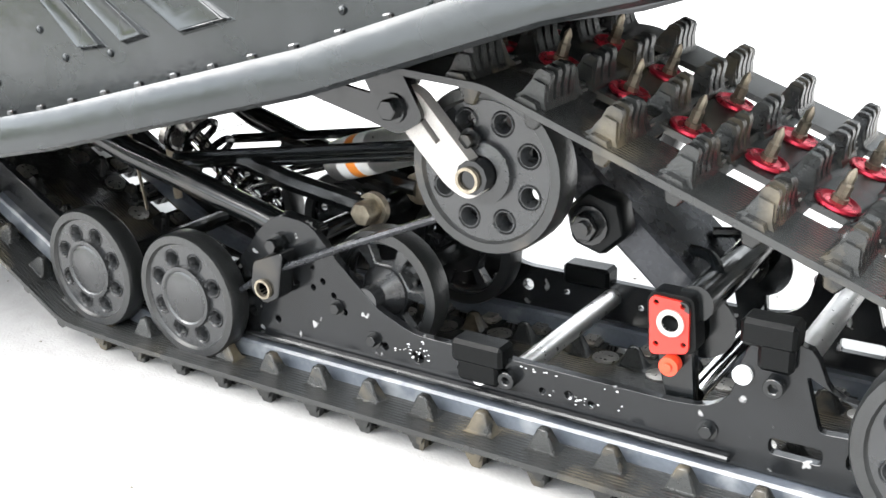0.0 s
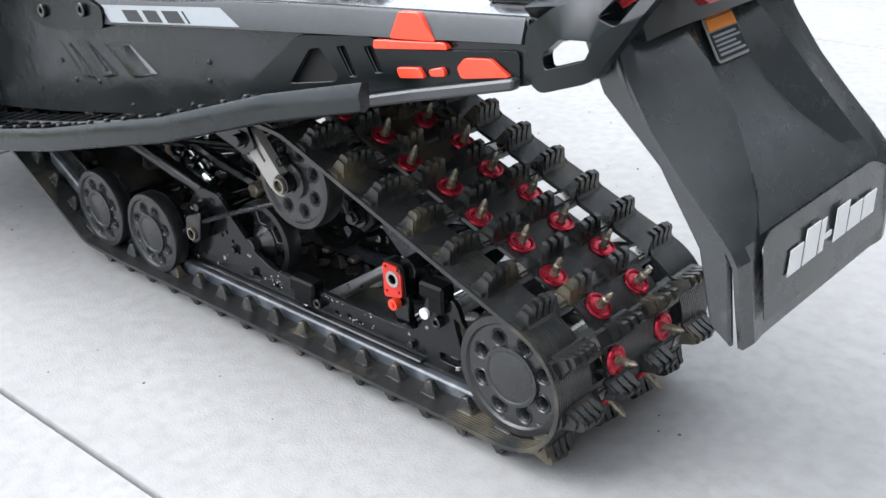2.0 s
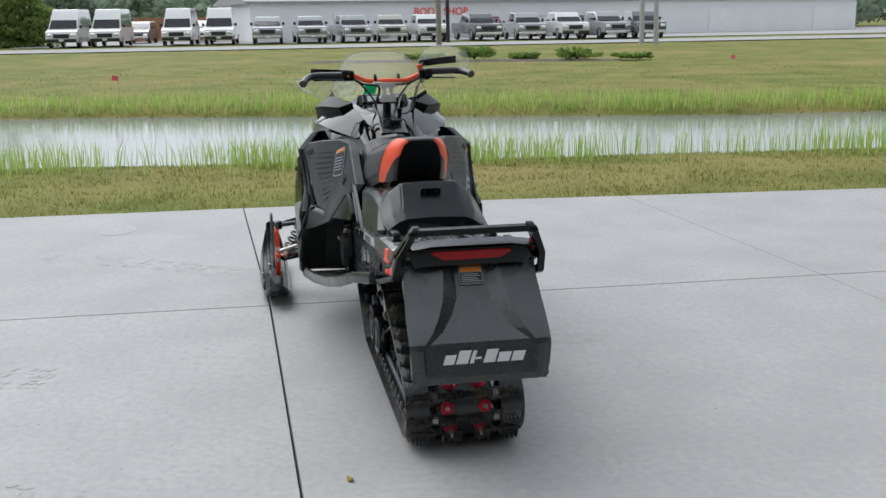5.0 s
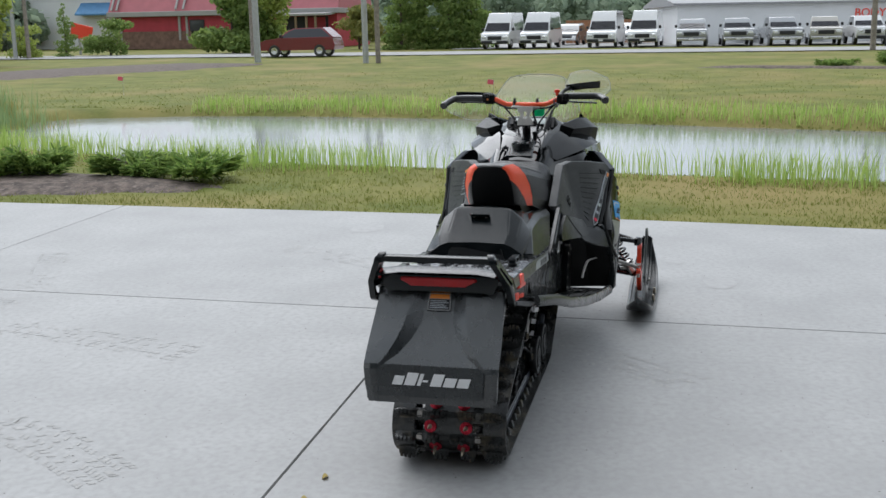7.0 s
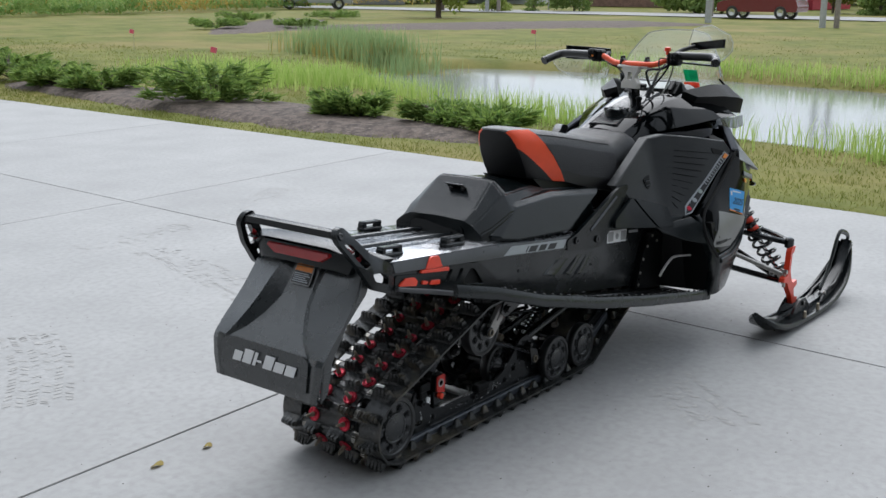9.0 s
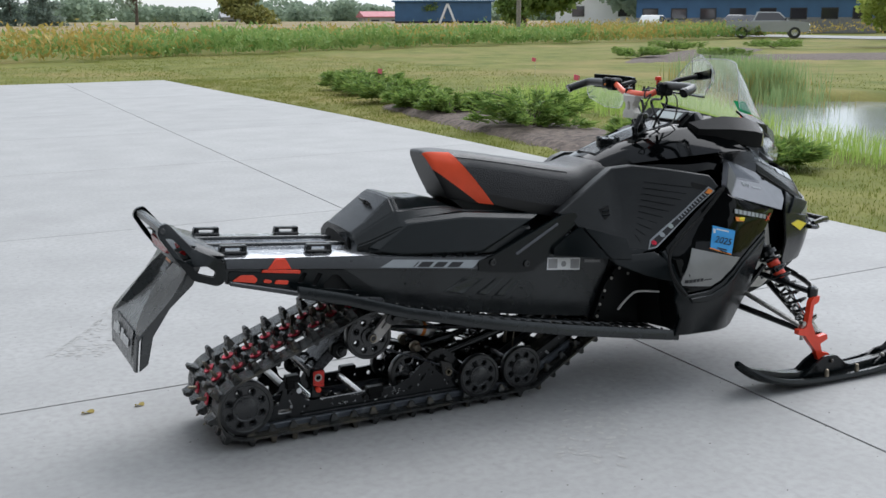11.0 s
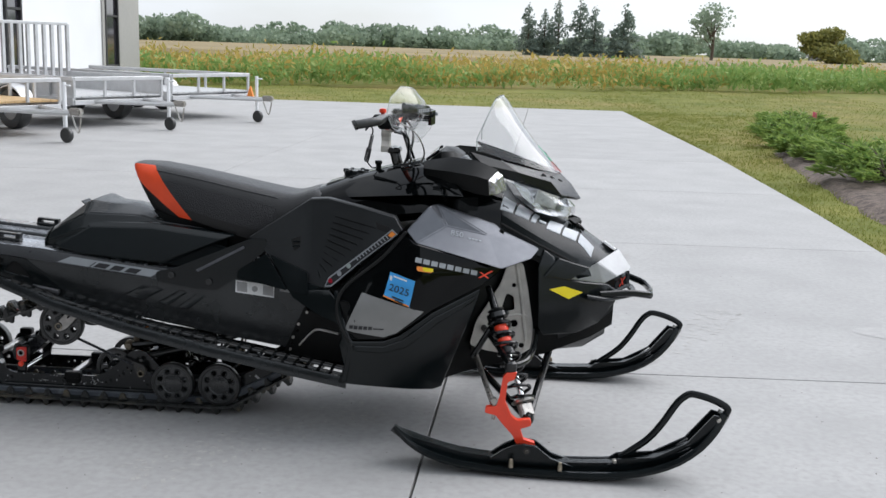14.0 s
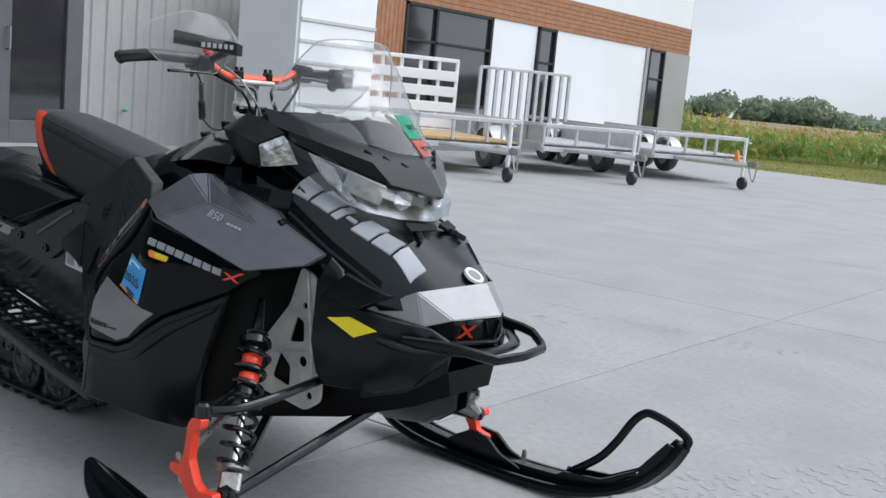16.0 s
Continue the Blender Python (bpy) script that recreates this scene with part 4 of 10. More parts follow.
# -- slide rails --
RAIL = [(-0.03, 0.085), (0.05, 0.058), (1.0, 0.055), (1.12, 0.085), (1.3, 0.19), (1.36, 0.235), (1.33, 0.26), (1.24, 0.205), (1.1, 0.128), (0.99, 0.112), (0.87, 0.116), (0.82, 0.15), (0.772, 0.205),
        (0.745, 0.222), (0.70, 0.218), (0.655, 0.172), (0.61, 0.132), (0.56, 0.111), (0.26, 0.108), (0.225, 0.112), (0.205, 0.128), (0.198, 0.165), (0.187, 0.192), (0.135, 0.192), (0.118, 0.15), (0.07, 0.145), (0.02, 0.17), (-0.03, 0.17)]
rail_holes = [circle(x, z, r, 10) for x, z, r in ((0.735, 0.165, 0.008), (0.725, 0.14, 0.005), (0.70, 0.165, 0.004), (0.685, 0.15, 0.004), (0.70, 0.14, 0.004), (0.67, 0.135, 0.004), (0.655, 0.118, 0.004),
                                                  (0.555, 0.085, 0.008), (0.60, 0.088, 0.005), (0.50, 0.085, 0.004), (0.40, 0.083, 0.004), (0.37, 0.086, 0.005), (0.345, 0.082, 0.004), (0.80, 0.09, 0.007), (0.76, 0.088, 0.005))]
rail_holes += [rounded([(0.03, 0.085), (0.10, 0.083), (0.10, 0.10), (0.03, 0.102)], 0.006, 3), rounded([(0.12, 0.08), (0.168, 0.08), (0.168, 0.096), (0.12, 0.096)], 0.005, 3),
               rounded([(0.06, 0.116), (0.125, 0.112), (0.14, 0.165), (0.07, 0.13)], 0.006, 3), rounded([(0.82, 0.085), (0.87, 0.083), (0.862, 0.1), (0.83, 0.102)], 0.005, 3)]
rails = both("slide_rail", prism(rounded(RAIL, 0.012, 2), 0.119, 0.129, rail_holes, bevel=0.001), M_RAIL, SLED, "black slide rail scraped to bare metal")


def paint_chips(clusters, y, seed):
    """Small irregular flakes of bare metal, scattered in clusters on an upright face."""
    rnd, verts, faces = random.Random(seed), [], []
    for cx, cz, sx, sz, n in clusters:
        for _ in range(n):
            x, z, r = rnd.gauss(cx, sx), rnd.gauss(cz, sz), rnd.uniform(0.0005, 0.0017)
            k = len(verts)
            ring = [(x + r * rnd.uniform(0.5, 1.5) * math.cos(a) * 1.3, y, z + r * rnd.uniform(0.4, 1.0) * math.sin(a)) for a in (0.3, 1.5, 2.6, 3.7, 4.9, 5.8)]
            verts += ring
            faces.append(list(range(k, k + 6)))
    return verts, faces


M_CHIP = material("bare_scraped_metal", (0.6, 0.6, 0.6), 0.5, 0.2, vary=0.2, scale=90)
CHIPS = [(0.555, 0.09, 0.012, 0.005, 26), (0.36, 0.083, 0.022, 0.004, 18), (0.42, 0.105, 0.07, 0.0012, 12)]
for side in (0.1297, -0.1297):
    tagged(raw_mesh("paint_chips", *paint_chips(CHIPS, side, 5), M_CHIP, rails[0] if side > 0 else rails[1]), kind="stuff")
slider = [(0.02, 0.056), (0.02, 0.03), (0.99, 0.028), (1.12, 0.06), (1.28, 0.152), (1.28, 0.178), (1.11, 0.087), (0.99, 0.055)]
both("slider_shoe", prism(slider, 0.108, 0.142, bevel=0.003), M_SLIDER, rails, "dark blue-grey glide strip")
both("rail_flange", prism([(0.2, 0.063), (0.99, 0.06), (1.1, 0.09), (1.1, 0.097), (0.98, 0.067), (0.2, 0.07)], 0.129, 0.14, bevel=0.002), M_RAIL, rails)
for bx, bz in ((0.615, 0.093), (0.665, 0.122), (0.225, 0.088)):
    both("hex_bolt", hex_bolt((bx, 0.129, bz), 0.0075, 0.008), M_FRAME, rails)
for bx, bz in ((0.437, 0.09), (0.165, 0.15)):
    both("cap_screw", cap_screw((bx, 0.129, bz), 0.0095, 0.012), M_FRAME, rails)
for bx, bz in ((0.474, 0.082), (0.195, 0.153)):
    both("bumper_washer", lathe([(0, 0.129), (0.009, 0.129), (0.009, 0.134), (0.003, 0.135), (0.002, 0.133), (0, 0.133)], (bx, 0, bz), "y", 18), M_WHITE, rails, "white plastic washer")
both("bump_stop", join(box((0.472, 0.128, 0.112), (0.062, 0.03, 0.026), bevel=0.004), box((0.472, 0.135, 0.093), (0.05, 0.012, 0.03), bevel=0.004)), M_PLASTIC_DARK, rails, "black rubber bump stop")
both("bump_stop", join(box((0.172, 0.128, 0.2), (0.05, 0.03, 0.026), bevel=0.004), box((0.165, 0.135, 0.18), (0.032, 0.012, 0.03), bevel=0.004)), M_PLASTIC_DARK, rails, "black rubber bump stop")
part("cross_rod", rod((0.437, -0.119, 0.09), (0.437, 0.119, 0.09), 0.0115, 14), M_ALU, SLED, "bright aluminium cross rod")
part("cross_rod", rod((0.152, -0.119, 0.165), (0.152, 0.119, 0.165), 0.0125, 14), M_ALU, SLED, "bright aluminium cross rod")
part("cross_rod", rod((0.74, -0.119, 0.175), (0.74, 0.119, 0.175), 0.016, 14), M_FRAME, SLED)
part("cross_rod", rod((0.25, -0.1, 0.105), (0.25, 0.1, 0.105), 0.01, 12), M_CHROME, SLED)

# -- rear arm, blocks and shock --
ARM = part("rear_arm", moved(box((0, 0, 0), (0.25, 0.125, 0.042), bevel=0.004), pose(0.35, 0.0, 0.253, 0, -42, 0)), M_ARM, SLED, "black box-section rear suspension arm")
both("pivot_block", bevelled(prism(circle(0.358, 0.262, 0.034, 6, 0.3), 0.07, 0.1), 0.004), M_PLASTIC_DARK, ARM, "black hexagonal pivot block")
both("pivot_nut", join(hex_bolt((0.363, 0.1, 0.26), 0.015, 0.016), prism(circle(0.363, 0.26, 0.008, 10), 0.115, 0.121)), M_FRAME, ARM)
both("spring_hook", tube(smooth_line([(0.285, 0.03, 0.225), (0.262, 0.04, 0.225), (0.245, 0.06, 0.215), (0.24, 0.07, 0.185), (0.25, 0.075, 0.165)], 5), 0.006, 8), M_FRAME, ARM)
part("arm_tube", rod((0.25, -0.11, 0.203), (0.25, 0.11, 0.203), 0.018, 14), M_FRAME, ARM)
BLOCK = rounded([(0.242, 0.158), (0.289, 0.147), (0.293, 0.205), (0.287, 0.213), (0.247, 0.213)], 0.008, 3)
blocks = both("coupler_block", prism(BLOCK, 0.098, 0.121, [circle(0.267, 0.186, 0.009, 14)], bevel=0.002), M_PLASTIC_DARK, SLED, "black coupling block with a red face plate")
both("face_plate", prism(rounded([(0.249, 0.158), (0.287, 0.15), (0.289, 0.205), (0.285, 0.21), (0.25, 0.208)], 0.006, 3), 0.121, 0.125, [circle(0.267, 0.186, 0.009, 14)] + [circle(x, z, 0.0028, 8) for x, z in ((0.256, 0.204), (0.282, 0.204), (0.254, 0.166), (0.281, 0.162))]),
     material("red_block_paint", (0.62, 0.03, 0.02), 0.4, vary=0.1, scale=30, stain=(0.02, 0.02, 0.02), stain_scale=30, stain_low=0.62, stain_high=0.66), blocks, "scuffed red face plate")
both("block_ring", lathe([(0.0085, 0.123), (0.0085, 0.127), (0.0135, 0.127), (0.0135, 0.124)], (0.267, 0, 0.186), "y", 20), M_CAST, blocks, "white ring")
both("block_bore", lathe([(0.0085, 0.126), (0.0085, 0.112), (0.004, 0.112), (0.0, 0.116)], (0.267, 0, 0.186), "y", 14), M_FRAME, blocks)
both("knob", lathe([(0, 0.133), (0.004, 0.133), (0.0045, 0.13), (0.0095, 0.13), (0.0095, 0.118), (0, 0.118)], (0.266, 0, 0.143), "y", 18), M_RED, blocks, "red knob")
both("block_leg", prism([(0.285, 0.15), (0.248, 0.158), (0.243, 0.1), (0.262, 0.085), (0.272, 0.09)], 0.1, 0.114, bevel=0.002), M_FRAME, blocks)
both("leg_bolt", cap_screw((0.258, 0.114, 0.1), 0.0055, 0.006), M_STEEL, blocks)
both("guide_disc", prism(circle(0.25, 0.175, 0.034, 26), 0.088, 0.092), M_FRAME, blocks, "thin round steel plate")
SHOCK = part("rear_shock", lathe([(0, 0), (0.023, 0), (0.026, 0.006), (0.026, 0.268), (0.022, 0.275), (0, 0.275)], (0, 0, 0), "x", 20), M_ALU, SLED, "bright aluminium shock absorber body")
SHOCK.matrix_local = pose(0.50, 0.0, 0.332, 0, 17, 0)
part("rod", lathe([(0, 0.27), (0.008, 0.27), (0.008, 0.48), (0, 0.48)], (0, 0, 0), "x", 12), M_CHROME, SHOCK)
part("shock_label", lathe([(0.0264, 0.205), (0.0268, 0.207), (0.0268, 0.25), (0.0264, 0.252)], (0, 0, 0), "x", 20), M_WHITE, SHOCK, "white paper label")
part("shock_label", lathe([(0.0266, 0.222), (0.027, 0.223), (0.027, 0.236), (0.0266, 0.237)], (0, 0, 0), "x", 20), M_ORANGE_ST, SHOCK, "orange print")
for y0, z0 in ((0.045, 0.36), (-0.045, 0.36), (0.03, 0.345)):
    part("control_rod", rod((0.50, y0, z0 - 0.045), (0.99, y0 * 1.2, z0 - 0.115), 0.0065, 8), M_FRAME, SLED)
arms = both("idler_arm", prism(rounded([(0.452 - 0.026, 0.312), (0.447, 0.294), (0.472, 0.305), (0.535, 0.372), (0.531, 0.393), (0.512, 0.399), (0.499, 0.392)], 0.012, 4), 0.168, 0.184, [circle(0.447, 0.316, 0.0125, 16), [(0.478, 0.35), (0.483, 0.346), (0.512, 0.38), (0.507, 0.384)]], bevel=0.0015),
            M_CAST, SLED, "bare cast aluminium idler arm")
both("arm_bushing", lathe([(0.0125, 0.165), (0.0125, 0.189), (0.0095, 0.189), (0.0095, 0.17)], (0.447, 0, 0.316), "y", 18), M_BRASS, arms)
both("arm_hub", lathe([(0.02, 0.13), (0.034, 0.13), (0.03, 0.166), (0.018, 0.168)], (0.444, 0, 0.318), "y", 24), M_WHEEL, arms)
both("arm_bolt", hex_bolt((0.455, 0.166, 0.35), 0.008, 0.012), M_FRAME, arms)
both("hanger_plate", prism(rounded([(0.49, 0.37), (0.52, 0.352), (0.55, 0.362), (0.70, 0.402), (0.70, 0.43), (0.52, 0.425)], 0.01, 3), 0.186, 0.192, [rounded([(0.55, 0.39), (0.61, 0.4), (0.61, 0.41), (0.56, 0.408)], 0.004, 2)]), M_FRAME, SLED, "black hanger plate under the tunnel")
both("hanger_bolt", hex_bolt((0.525, 0.192, 0.378), 0.011, 0.012), M_FRAME, SLED)
# torsion springs and their brackets
both("spring_leg", tube([(0.80, 0.148, 0.123), (0.745, 0.15, 0.158), (0.62, 0.15, 0.213), (0.50, 0.145, 0.262), (0.43, 0.12, 0.275)], 0.0075, 8, squash=0.6), M_ARM, SLED, "flat torsion spring leg")
hooks = both("spring_bracket", prism(rounded([(0.715, 0.19), (0.762, 0.172), (0.77, 0.135), (0.75, 0.12), (0.728, 0.13), (0.722, 0.16)], 0.008, 3), 0.136, 0.16, [circle(0.748, 0.14, 0.009, 14)], bevel=0.002), M_FRAME, SLED, "black spring bracket")
both("bracket_tube", lathe([(0.009, 0.13), (0.009, 0.164), (0.012, 0.164), (0.0125, 0.13)], (0.748, 0, 0.14), "y", 16), M_BRASS, hooks)
both("bracket_bolt", hex_bolt((0.745, 0.13, 0.188), 0.009, 0.018), M_FRAME, hooks)
# front arm and its coil spring
both("front_arm", tube([(0.735, 0.105, 0.19), (0.80, 0.105, 0.208), (1.0, 0.115, 0.262), (1.13, 0.13, 0.315), (1.3, 0.14, 0.36)], 0.0165, 12), M_FRAME, SLED, "black tubular front suspension arm")
both("arm_foot", prism(rounded([(0.70, 0.205), (0.715, 0.17), (0.77, 0.165), (0.80, 0.19), (0.765, 0.215)], 0.008, 3), 0.09, 0.118, bevel=0.003), M_FRAME, SLED)
FS = part("centre_shock", lathe([(0, 0), (0.024, 0), (0.026, 0.012), (0.026, 0.02), (0.012, 0.025), (0.012, 0.2), (0, 0.2)], (0, 0, 0), "x", 18), M_CHROME, SLED, "small coil-over shock with chrome rod")
FS.matrix_local = pose(0.885, 0.0, 0.16, 0, -38, 0)
part("coil_spring", coil((0.01, 0, 0), (0.18, 0, 0), 0.034, 0.005, 5), M_FRAME, FS)
part("spring_seat", lathe([(0, 0.175), (0.038, 0.175), (0.04, 0.185), (0.02, 0.2), (0, 0.2)], (0, 0, 0), "x", 18), M_STEEL, FS)
both("strap", tube([(1.12, 0.03, 0.34), (1.1, 0.032, 0.24), (1.09, 0.03, 0.15)], 0.006, 6, squash=0.4), material("limiter_webbing", (0.3, 0.26, 0.2), 0.9, vary=0.2, scale=60), SLED, "tan webbing limiter strap")
both("rocker_nut", hex_bolt((0.668, 0.045, 0.217), 0.0155, 0.03), M_BRASS, SLED, "worn brass-coloured hexagon nut")
both("rocker_link", tube([(0.672, 0.05, 0.217), (0.79, 0.045, 0.232), (0.88, 0.04, 0.25)], 0.013, 8), M_FRAME, SLED)
part("drive_axle", rod((1.56, -0.19, 0.415), (1.56, 0.19, 0.415), 0.02, 12), M_FRAME, SLED)
both("drive_sprocket", prism([(1.56 + (0.08 if k % 2 else 0.066) * math.cos(math.pi * k / 9), 0.415 + (0.08 if k % 2 else 0.066) * math.sin(math.pi * k / 9)) for k in range(18)], 0.08, 0.11), M_WHEEL, SLED)


# -- tunnel, running boards, rear bumper, flap --
def tunnel_top(x):
    return float(np.interp(x, [-0.2, -0.06, 0.41, 0.67, 0.98, 1.5], [0.662, 0.652, 0.614, 0.582, 0.552, 0.53]))


SIDE_PLATE = [(-0.06, 0.648), (-0.06, 0.572), (0.117, 0.524), (0.262, 0.483), (0.45, 0.452), (0.52, 0.425), (0.67, 0.392), (1.06, 0.325), (1.5, 0.26), (1.5, 0.53), (0.98, 0.55), (0.67, 0.58), (0.41, 0.612)]
vents = [rounded([(0.365, 0.502), (0.318, 0.558), (0.296, 0.563), (0.262, 0.53), (0.268, 0.521)], 0.006, 3), rounded([(0.262, 0.57), (0.238, 0.533), (0.224, 0.536), (0.245, 0.574)], 0.003, 2), rounded([(0.209, 0.578), (0.189, 0.546), (0.174, 0.55), (0.192, 0.582)], 0.003, 2)]
side_plates = both("tunnel_side", prism(SIDE_PLATE, 0.203, 0.208, vents, bevel=0.001), M_TUNNEL, SLED, "satin black tunnel side plate")
def band_foot(x):
    return float(np.interp(x, [-0.06, 0.34, 0.46, 0.83, 1.0], [0.619, 0.576, 0.563, 0.521, 0.505]))


# the canted upper band of the tunnel, catching the sky
both("tunnel_shoulder", loft([[(x, 0.2075, band_foot(x)), (x, 0.2165, band_foot(x) + 0.003), (x, 0.2095, tunnel_top(x) - 0.006), (x, 0.2075, tunnel_top(x) - 0.002)] for x in (-0.055, 0.1, 0.34, 0.46, 0.67, 0.83, 0.97)]),
     M_SHOULDER, side_plates, "satin grey upper band of the tunnel")
# the stamped rear reinforcement with its openings and red inserts
PLATE = rounded([(-0.05, 0.572), (0.12, 0.53), (0.5, 0.455), (0.34, 0.575), (0.2, 0.594), (0.16, 0.587), (0.10, 0.59), (-0.05, 0.612)], 0.012, 3)
plates = both("side_plate", prism(PLATE, 0.208, 0.2125, vents, bevel=0.0015), M_PLASTIC, side_plates, "raised black stamping with slots")
both("vent_liner", prism([(0.16, 0.53), (0.39, 0.48), (0.33, 0.57), (0.16, 0.592)], 0.199, 0.202), M_HOLE, side_plates)
for red in ([(0.075, 0.605), (0.155, 0.598), (0.137, 0.634), (0.105, 0.637)], [(0.055, 0.598), (0.185, 0.58), (0.185, 0.592), (0.062, 0.606)], [(-0.04, 0.58), (0.035, 0.566), (0.042, 0.578), (0.03, 0.592), (-0.01, 0.597)],
            [(0.06, 0.564), (0.085, 0.56), (0.09, 0.568), (0.065, 0.575)], [(0.095, 0.556), (0.14, 0.549), (0.145, 0.562), (0.105, 0.568)]):
    both("red_insert", prism(rounded(red, 0.004, 2), 0.2085, 0.2185, bevel=0.001), M_RED, plates, "orange-red insert")
both("tunnel_flange", prism([(-0.05, 0.568), (0.12, 0.522), (0.262, 0.482), (0.47, 0.45), (0.47, 0.465), (0.262, 0.498), (0.12, 0.538), (-0.05, 0.582)], 0.208, 0.226, bevel=0.003), M_SHOULDER, side_plates, "rolled grey lower edge")


def louvre(a, b, c, d):
    """A slanted pressing, flush at its upper end and standing out at its lower one: corners upper, lower, lower, upper."""
    cx, cz = (sum(p[k] for p in (a, b, c, d)) / 4 for k in (0, 1))
    rim = [(x, 0.2078, z) for x, z in (a, b, c, d)]
    rise = (0.0008, 0.0065, 0.0065, 0.0008)
    lip = [(cx + (x - cx) * 0.86, 0.208 + h, cz + (z - cz) * 0.86) for (x, z), h in zip((a, b, c, d), rise)]
    well = [(cx + (x - cx) * 0.62 + 0.004, 0.208 + h * 0.55, cz + (z - cz) * 0.66 + 0.004) for (x, z), h in zip((a, b, c, d), rise)]
    return bevelled(loft([rim, lip, well]), 0.002, 2, 20)


for corners in (((1.02, 0.468), (0.947, 0.41), (0.905, 0.416), (0.98, 0.473)), ((0.954, 0.478), (0.871, 0.421), (0.832, 0.432), (0.917, 0.483)), ((0.868, 0.486), (0.781, 0.437), (0.705, 0.455), (0.785, 0.497))):
    both("slot_emboss", louvre(*corners), M_TUNNEL, side_plates, angle=40)
for x, z in ((0.56, 0.5), (0.565, 0.47), (0.9, 0.41), (0.98, 0.40), (1.02, 0.43), (1.12, 0.36), (0.62, 0.42), (0.8, 0.385)):
    both("rivet", lathe([(0, 0.208), (0.005, 0.208), (0.004, 0.2105), (0, 0.212)], (x, 0, z), "y", 10), M_TUNNEL, side_plates)
top = [[(x, -0.206, tunnel_top(x)), (x, -0.19, tunnel_top(x) + 0.006), (x, 0.19, tunnel_top(x) + 0.006), (x, 0.206, tunnel_top(x)), (x, 0.203, tunnel_top(x) - 0.006), (x, -0.203, tunnel_top(x) - 0.006)] for x in (-0.12, -0.06, 0.41, 0.67, 0.98, 1.45)]
DECK = part("tunnel_deck", loft(top), M_DECK, SLED, "shiny dark grey tunnel top deck")
for y in (0.085, 0.03, -0.03, -0.085):
    part("deck_rib", loft([[(x, y - 0.008, tunnel_top(x) + 0.004), (x, y + 0.008, tunnel_top(x) + 0.004), (x, y + 0.005, tunnel_top(x) + 0.012), (x, y - 0.005, tunnel_top(x) + 0.012)] for x in (-0.1, -0.05, 0.2, 0.42)]), M_DECK, DECK)
for y in (0.06, -0.06):
    part("coolant_rail", tube([(x, y, tunnel_top(x) + 0.016) for x in (-0.09, 0.1, 0.3, 0.44)], 0.007, 8), M_TUNNEL, DECK)
for y in (0.165, -0.165):
    for x in (-0.02, 0.265):
        z = tunnel_top(x) + 0.006
        m = join(box((x, y, z + 0.006), (0.092, 0.032, 0.012), (0, 5, 0), bevel=0.004), box((x, y, z + 0.026), (0.082, 0.026, 0.008), (0, 5, 0), bevel=0.003),
                 box((x - 0.035, y, z + 0.016), (0.018, 0.026, 0.024), (0, 5, 0), bevel=0.003), box((x + 0.035, y, z + 0.016), (0.018, 0.026, 0.024), (0, 5, 0), bevel=0.003))
        part("cargo_anchor", m, M_PLASTIC, DECK, "black plastic accessory anchor")

# running boards
BOARD = [(0.16, 0.235, 0.265, 0.535), (0.3, 0.21, 0.31, 0.505), (0.5, 0.21, 0.345, 0.443), (0.8, 0.21, 0.375, 0.372), (1.1, 0.21, 0.4, 0.315), (1.4, 0.21, 0.415, 0.264), (1.57, 0.21, 0.42, 0.236)]


def board_at(x):
    xs = [b[0] for b in BOARD]
    return [float(np.interp(x, xs, [b[k] for b in BOARD])) for k in (1, 2, 3)]


boards = both("running_board", loft([[(x, yo - 0.012, z + 0.014), (x, yo, z + 0.016), (x, yo + 0.007, z + 0.002), (x, yo + 0.006, z - 0.02), (x, yo - 0.002, z - 0.024), (x, yo - 0.012, z - 0.018)] for x, yi, yo, z in BOARD]),
              M_TUNNEL, SLED, "black running board edge rail")
for k in range(29):
    x = 0.34 + 0.043 * k
    yi, yo, z = board_at(x)
    both("board_tread", join(box((x, (yi + yo) / 2, z - 0.004), (0.012, yo - yi - 0.008, 0.006), (0, 12, 0), bevel=0.001), box((x, yo - 0.008, z + 0.017), (0.009, 0.007, 0.008), (0, 12, 0), bevel=0.0015)), M_FRAME, boards)
for off in (0.06, 0.12):
    both("board_stringer", tube([(x, min(board_at(x)[0] + off, board_at(x)[1] - 0.01), board_at(x)[2] - 0.006) for x in (0.36, 0.6, 0.9, 1.2, 1.55)], 0.006, 6), M_FRAME, boards)
both("board_inner", prism([(0.3, 0.49), (0.52, 0.418), (0.8, 0.355), (1.1, 0.298), (1.57, 0.222), (1.57, 0.232), (1.1, 0.31), (0.8, 0.367), (0.52, 0.43), (0.3, 0.505)], 0.207, 0.24), M_FRAME, boards)

# rear bumper: open side frames, cross bar
FRAME_L = rounded([(-0.06, 0.64), (-0.055, 0.585), (-0.085, 0.57), (-0.165, 0.6), (-0.222, 0.682), (-0.258, 0.742), (-0.25, 0.768), (-0.222, 0.776), (-0.155, 0.695), (-0.1, 0.668)], 0.012, 3)
open1 = rounded([(-0.19, 0.662), (-0.165, 0.668), (-0.212, 0.728), (-0.236, 0.733)], 0.006, 3)
open2 = rounded([(-0.155, 0.622), (-0.095, 0.6), (-0.09, 0.616), (-0.12, 0.64), (-0.165, 0.644)], 0.006, 3)


def lean(bm):
    for v in bm.verts:
        v.co.y -= max(0.0, v.co.z - 0.655) * 0.46 + max(0.0, min(v.co.x + 0.13, 0.075)) * 0.3
    return bm


